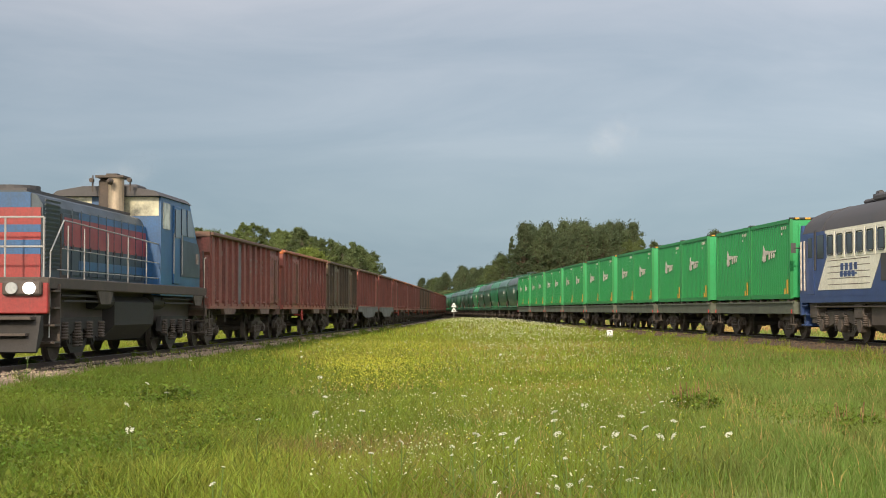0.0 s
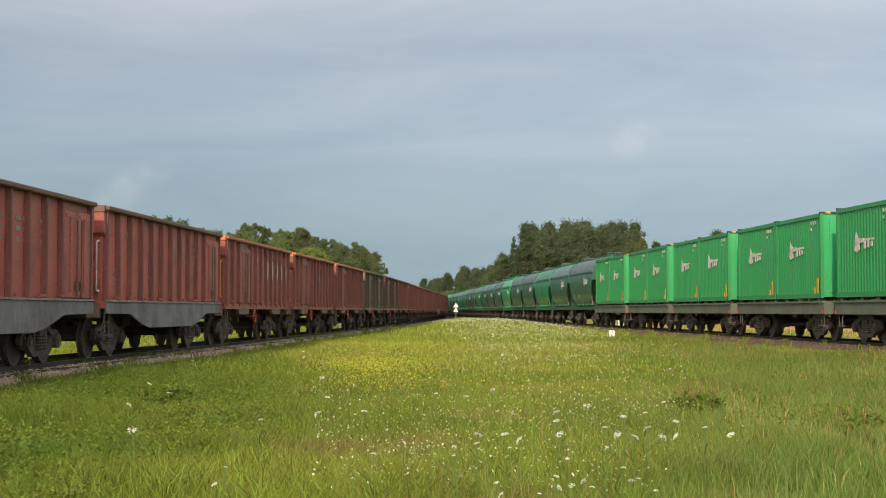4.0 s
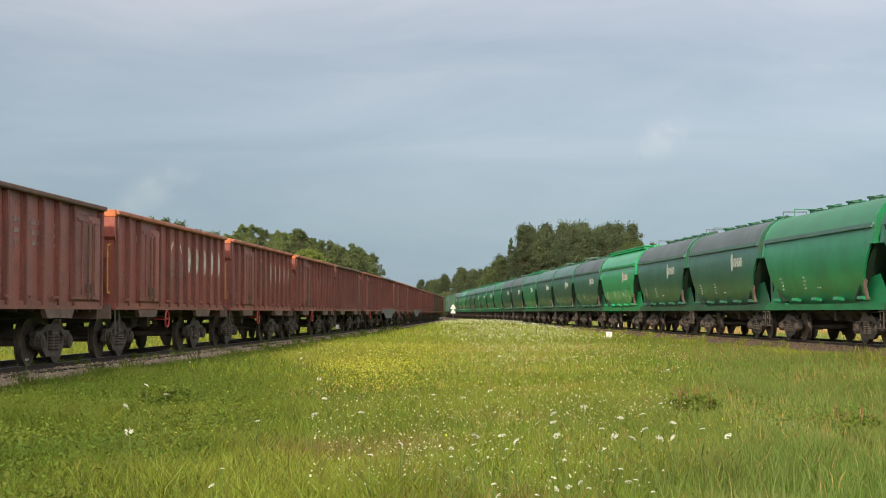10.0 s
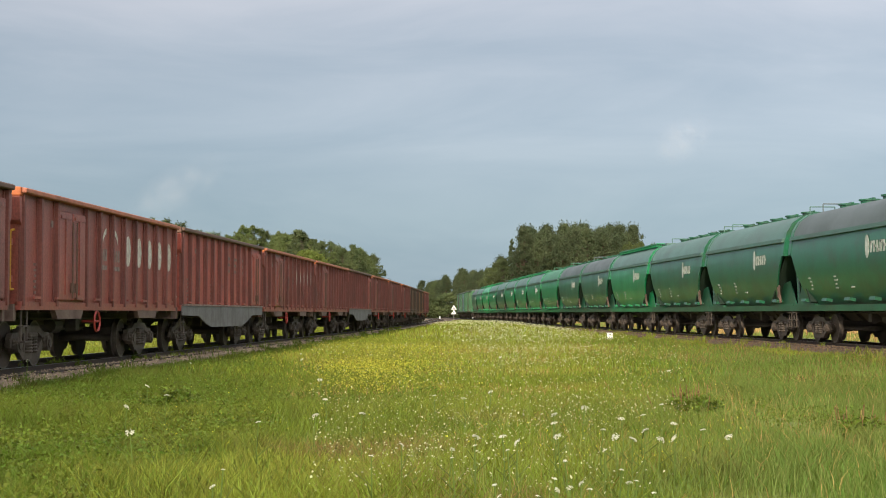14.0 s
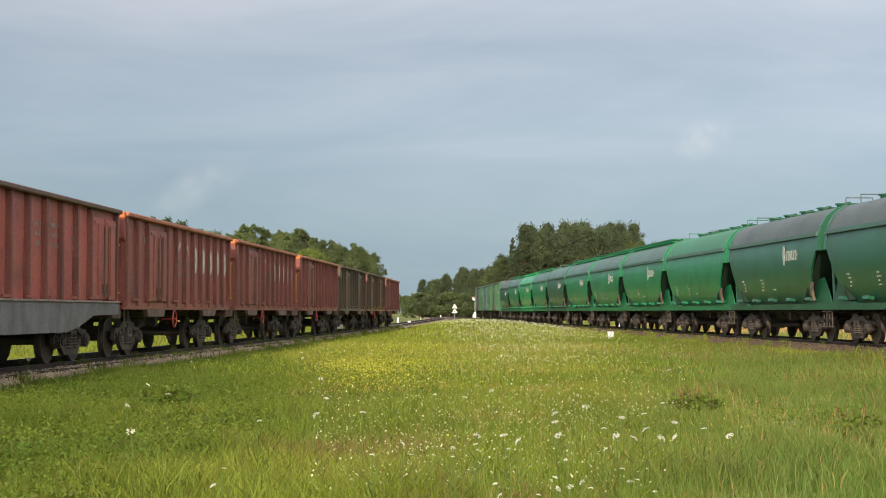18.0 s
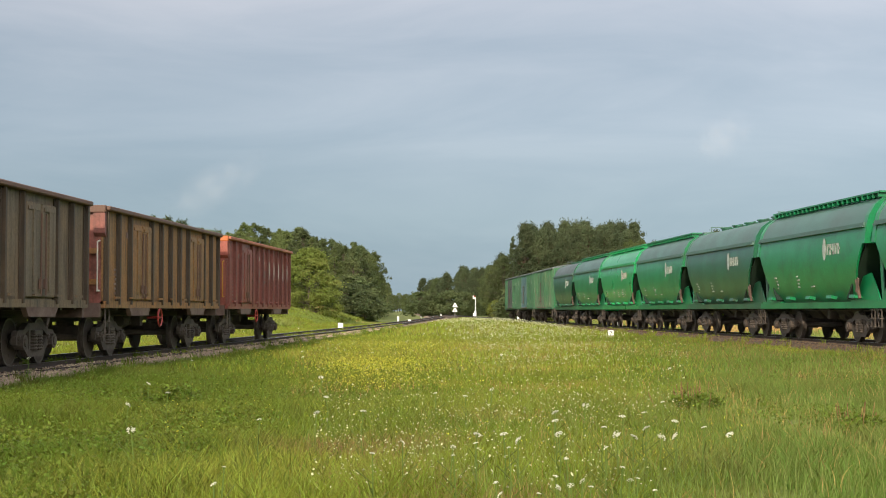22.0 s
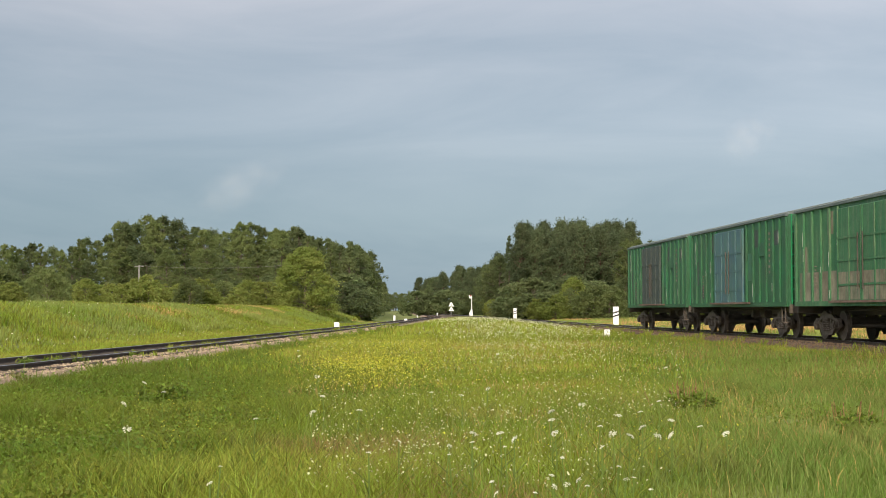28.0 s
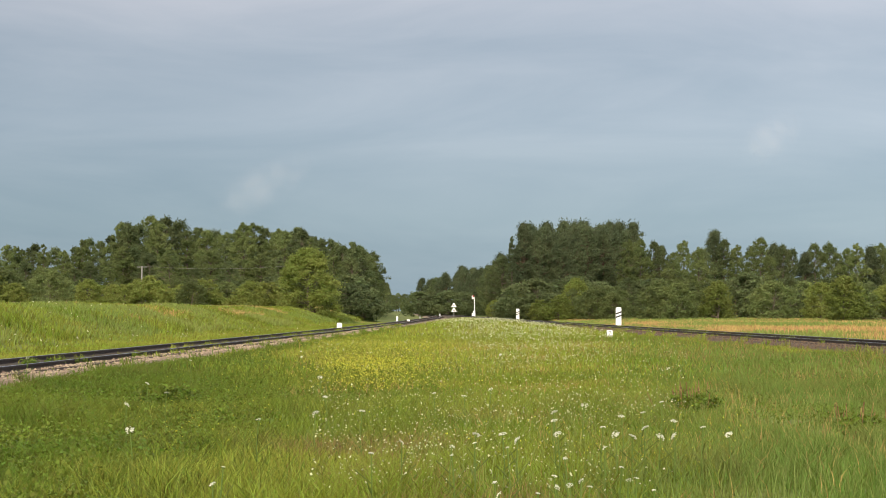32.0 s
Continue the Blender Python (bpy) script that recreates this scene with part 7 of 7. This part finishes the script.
def umbel(seed, size, tall, tilt):
    """A tall white umbel: stem, a few leaves and a domed head of many small florets."""
    rnd = random.Random(seed)
    g = empty("umbel_flower", "white umbel wildflower on a thin green stem", "wildflower", "white umbels in the meadow")
    bm = bar(B(), (0, 0, 0), (.02, 0, tall * .55), .006, 5)
    bar(bm, (.02, 0, tall * .55), (0, 0, tall), .005, 5)
    for k in range(4):
        z = tall * (.15 + .15 * k)
        a = rnd.uniform(0, 6.28)
        bar(bm, (0.01, 0, z), (.12 * math.cos(a), .12 * math.sin(a), z + .1), .004, 4)
    part("stem", bm, "stem", g)
    bm = B()
    for k in range(34):
        r, a = size / 2 * math.sqrt(rnd.random()), rnd.uniform(0, 6.28)
        z = tall + size * .16 * (1 - (2 * r / size) ** 2)
        m = Matrix.Rotation(tilt, 4, "X")
        p = Vector((r * math.cos(a), r * math.sin(a), z - tall))
        p = m @ p
        bmesh.ops.create_icosphere(bm, subdivisions=1, radius=size * rnd.uniform(.07, .12), matrix=Matrix.Translation(p + Vector((0, 0, tall))) @ Matrix.Diagonal((1, 1, .6, 1)))
    part("flower_head", bm, "white", g)
    return g


def build_umbels():
    protos = [umbel(1, .07, .5, .6), umbel(2, .06, .53, .3), umbel(3, .072, .5, 1.0), umbel(4, .05, .55, .2),
              umbel(5, .04, .5, .6), umbel(6, .035, .53, .3), umbel(7, .042, .5, 1.0), umbel(8, .03, .55, .2)]
    # bearing and distance of each of the larger heads
    spots = ((-0.666, 22.1), (-0.622, 19.0), (-0.712, 17.1), (-0.415, 13.8), (-0.287, 15.4), (-0.265, 18.0), (-0.277, 24.2), (-0.020, 18.6), (-0.093, 11.9), (-0.161, 10.8), (-0.704, 13.0), (-0.494, 9.8), (-0.518, 9.3), (-0.182, 15.2), (0.107, 20.8), (0.048, 17.7), (0.250, 15.1), (0.250, 13.6), (0.318, 16.5), (0.492, 16.7), (0.455, 13.3), (0.519, 13.6), (0.519, 12.6), (0.450, 14.3), (0.427, 12.5), (0.401, 14.1), (0.388, 12.7), (0.360, 12.8), (0.364, 11.4), (0.134, 12.3), (0.167, 12.1), (0.145, 11.0), (0.074, 12.6), (0.071, 11.5), (0.020, 11.5), (0.020, 10.5), (0.258, 12.7), (0.250, 9.4), (0.256, 9.1), (0.213, 8.5), (0.284, 9.2), (0.330, 8.9), (0.311, 9.4), (0.435, 9.1), (0.418, 9.4), (0.401, 9.8), (0.489, 12.5), (0.585, 12.8), (0.508, 28.0), (0.116, 9.1), (0.126, 8.8), (0.473, 8.6), (0.643, 12.7), (0.274, 10.4), (-0.936, 28.7), (-0.569, 29.6), (-0.318, 33.6), (-0.320, 38.3), (0.129, 36.5))
    rnd = random.Random(3)
    for i, (b, d) in enumerate(spots):
        x, y = b * .29 * d, d
        copy_thing(protos[i % 4 + (4 if d < 12 else 0)], pose(x, y, ground_z(x, y), 0, 0, rnd.uniform(0, 360)))
    for p in protos:
        for o in (*p.children_recursive, p):
            bpy.data.objects.remove(o)


def dock_plant(b, d, tall, seed, dark):
    """A clump of broad leaves, with reddish seed stalks where it has gone to seed."""
    rnd = random.Random(seed)
    g = empty("meadow_plant", "green leafy weed clump in the meadow" if dark else "dock plant with reddish-brown seed stalks in the meadow", "wild plant")
    x, y = b * .29 * d, d
    g.matrix_basis = pose(x, y, ground_z(x, y))
    c = [(rnd.gauss(0, .15), rnd.gauss(0, .15), tall * rnd.uniform(.2, .9 if dark else .55)) for _ in range(26)]
    o = new("leaves", leaf_mesh("leaves", c, [.09] * len(c), 26, .035, seed, "weed", .3))
    o.parent = g
    if not dark:
        bm = B()
        for k in range(11):
            p = Vector((rnd.gauss(0, .15), rnd.gauss(0, .15), 0))
            q = p * 1.25 + Vector((rnd.uniform(-.05, .05), 0, tall * rnd.uniform(.7, 1.1)))
            bar(bm, p, q, .004, 4)
            for i in range(5):
                cyl(bm, *(p.lerp(q, .6 + .08 * i)), .008, .03, n=5)
        part("seed_stalks", bm, "red_grass", g, "reddish-brown seed stalks")
    return g


def build_plants():
    dock_plant(-.632, 23.5, .42, 1, True)
    dock_plant(-.60, 24.5, .34, 2, True)
    dock_plant(.565, 22.5, .5, 3, False)
    dock_plant(.55, 23.6, .42, 4, False)
    dock_plant(.93, 19.0, .4, 5, False)
    for k, (b, d) in enumerate(((-.93, 34.5), (-.87, 34.8), (-.845, 35.4), (-.70, 40.0))):
        dock_plant(b, d, .3, 10 + k, True)


build_meadow()
build_verge()
build_weeds()
build_flowers()
build_umbels()
build_plants()


# ---------------------------------------------------------------- drifting cloud wisps
def cloud_stuff():
    m = bpy.data.materials.new("thin sunlit cloud")
    m.use_nodes = True
    nt = m.node_tree
    N, L = nt.nodes.new, nt.links.new
    nt.nodes.clear()
    out, mix, clear, white = N("ShaderNodeOutputMaterial"), N("ShaderNodeMixShader"), N("ShaderNodeBsdfTransparent"), N("ShaderNodeBsdfDiffuse")
    white.inputs[0].default_value = (0.84, 0.78, 0.78, 1)
    co, tex, ball, up, top = N("ShaderNodeTexCoord"), N("ShaderNodeTexNoise"), N("ShaderNodeVectorMath"), N("ShaderNodeMapRange"), N("ShaderNodeMath")
    tex.inputs["Scale"].default_value, tex.inputs["Detail"].default_value, tex.inputs["Roughness"].default_value = 1.3, 5, 0.5
    size = N("ShaderNodeMapping")
    size.inputs["Scale"].default_value, size.inputs["Location"].default_value = (2.4, 0.3, 1.0), (3.7, 0, 1.3)
    L(co.outputs["Object"], size.inputs[0])
    L(size.outputs[0], tex.inputs["Vector"])
    flat = N("ShaderNodeVectorMath")
    flat.operation, flat.inputs[1].default_value = "MULTIPLY", (1, 0, 1)
    L(co.outputs["Object"], flat.inputs[0])
    ball.operation = "LENGTH"
    L(flat.outputs[0], ball.inputs[0])
    up.interpolation_type = "SMOOTHSTEP"
    up.inputs[1].default_value, up.inputs[2].default_value, up.inputs[3].default_value, up.inputs[4].default_value = 0.05, 1.0, 1.0, 0.0
    L(ball.outputs["Value"], up.inputs[0])
    veil = N("ShaderNodeMapRange")
    veil.inputs[1].default_value, veil.inputs[2].default_value, veil.inputs[4].default_value = 0.3, 0.75, 0.115
    L(tex.outputs["Fac"], veil.inputs[0])
    top.operation = "MULTIPLY"
    L(up.outputs[0], top.inputs[0])
    L(veil.outputs[0], top.inputs[1])
    L(top.outputs[0], mix.inputs[0])
    L(clear.outputs[0], mix.inputs[1])
    L(white.outputs[0], mix.inputs[2])
    L(mix.outputs[0], out.inputs[0])
    return m


CLOUDS = []


def cloud(b0, b1, up, wide, tall, tilt):
    """A thin wisp that drifts from bearing b0 to b1 while the trains pass."""
    bm = B()
    bmesh.ops.create_grid(bm, x_segments=24, y_segments=24, size=1.0, matrix=Matrix.Rotation(radians(90), 4, "X"))
    for v in bm.verts:
        v.co.y = .5 * (v.co.x ** 2 + v.co.z ** 2) + .2 * noise.noise(v.co * 2.5)
    ob = put("cloud", bm, None)
    ob.data.materials.append(MAT["cloud"])
    for p in ob.data.polygons:
        p.use_smooth = True
    tagged(ob, "faint sunlit wisp of cloud drifting over the woods", "cloud", kind="structure")
    ob.scale = (wide, 12, tall)
    CLOUDS.append((ob, [(t, pose((b0 + (b1 - b0) * t / 32) * 725, 2500, up, 0, tilt)) for t in range(0, 33, 4)]))


MAT["cloud"] = cloud_stuff()
cloud(-.757, -.41, 205, 110, 42, -30)
cloud(.385, .745, 285, 66, 40, -35)


# ---------------------------------------------------------------- what moves
def motions():
    for ob, rows in CLOUDS:
        walk(ob, rows)
    for ob, track, run, s0, lift in RIDES:
        rows = []
        for t in range(0, 33):
            x, y, a = along(track, s0 - run(t))
            rows.append((t, pose(x, y, track[2] + lift, 0, 0, -math.degrees(a) - 90)))
        walk(ob, rows)
    # wheelsets turn as they roll; those of one train and one axle place share their turning
    done = {}
    for ob, track, run, s0, lift in RIDES:
        for w in ob.children_recursive:
            if not w.name.startswith("wheelset"):
                continue
            key = (track[0], round(w.location.x, 2))
            if key not in done:
                spot = w.location.copy()
                rows = [(i / FPS, Matrix.Translation(spot) @ Matrix.Rotation(run(i / FPS) / RADIUS, 4, "Y")) for i in range(0, 32 * FPS + 1)]
                walk(w, rows)
                done[key] = w
            else:
                a = done[key].animation_data
                w.rotation_mode = "QUATERNION"
                d = w.animation_data_create()
                d.action = a.action
                d.action_slot = a.action_slot


motions()
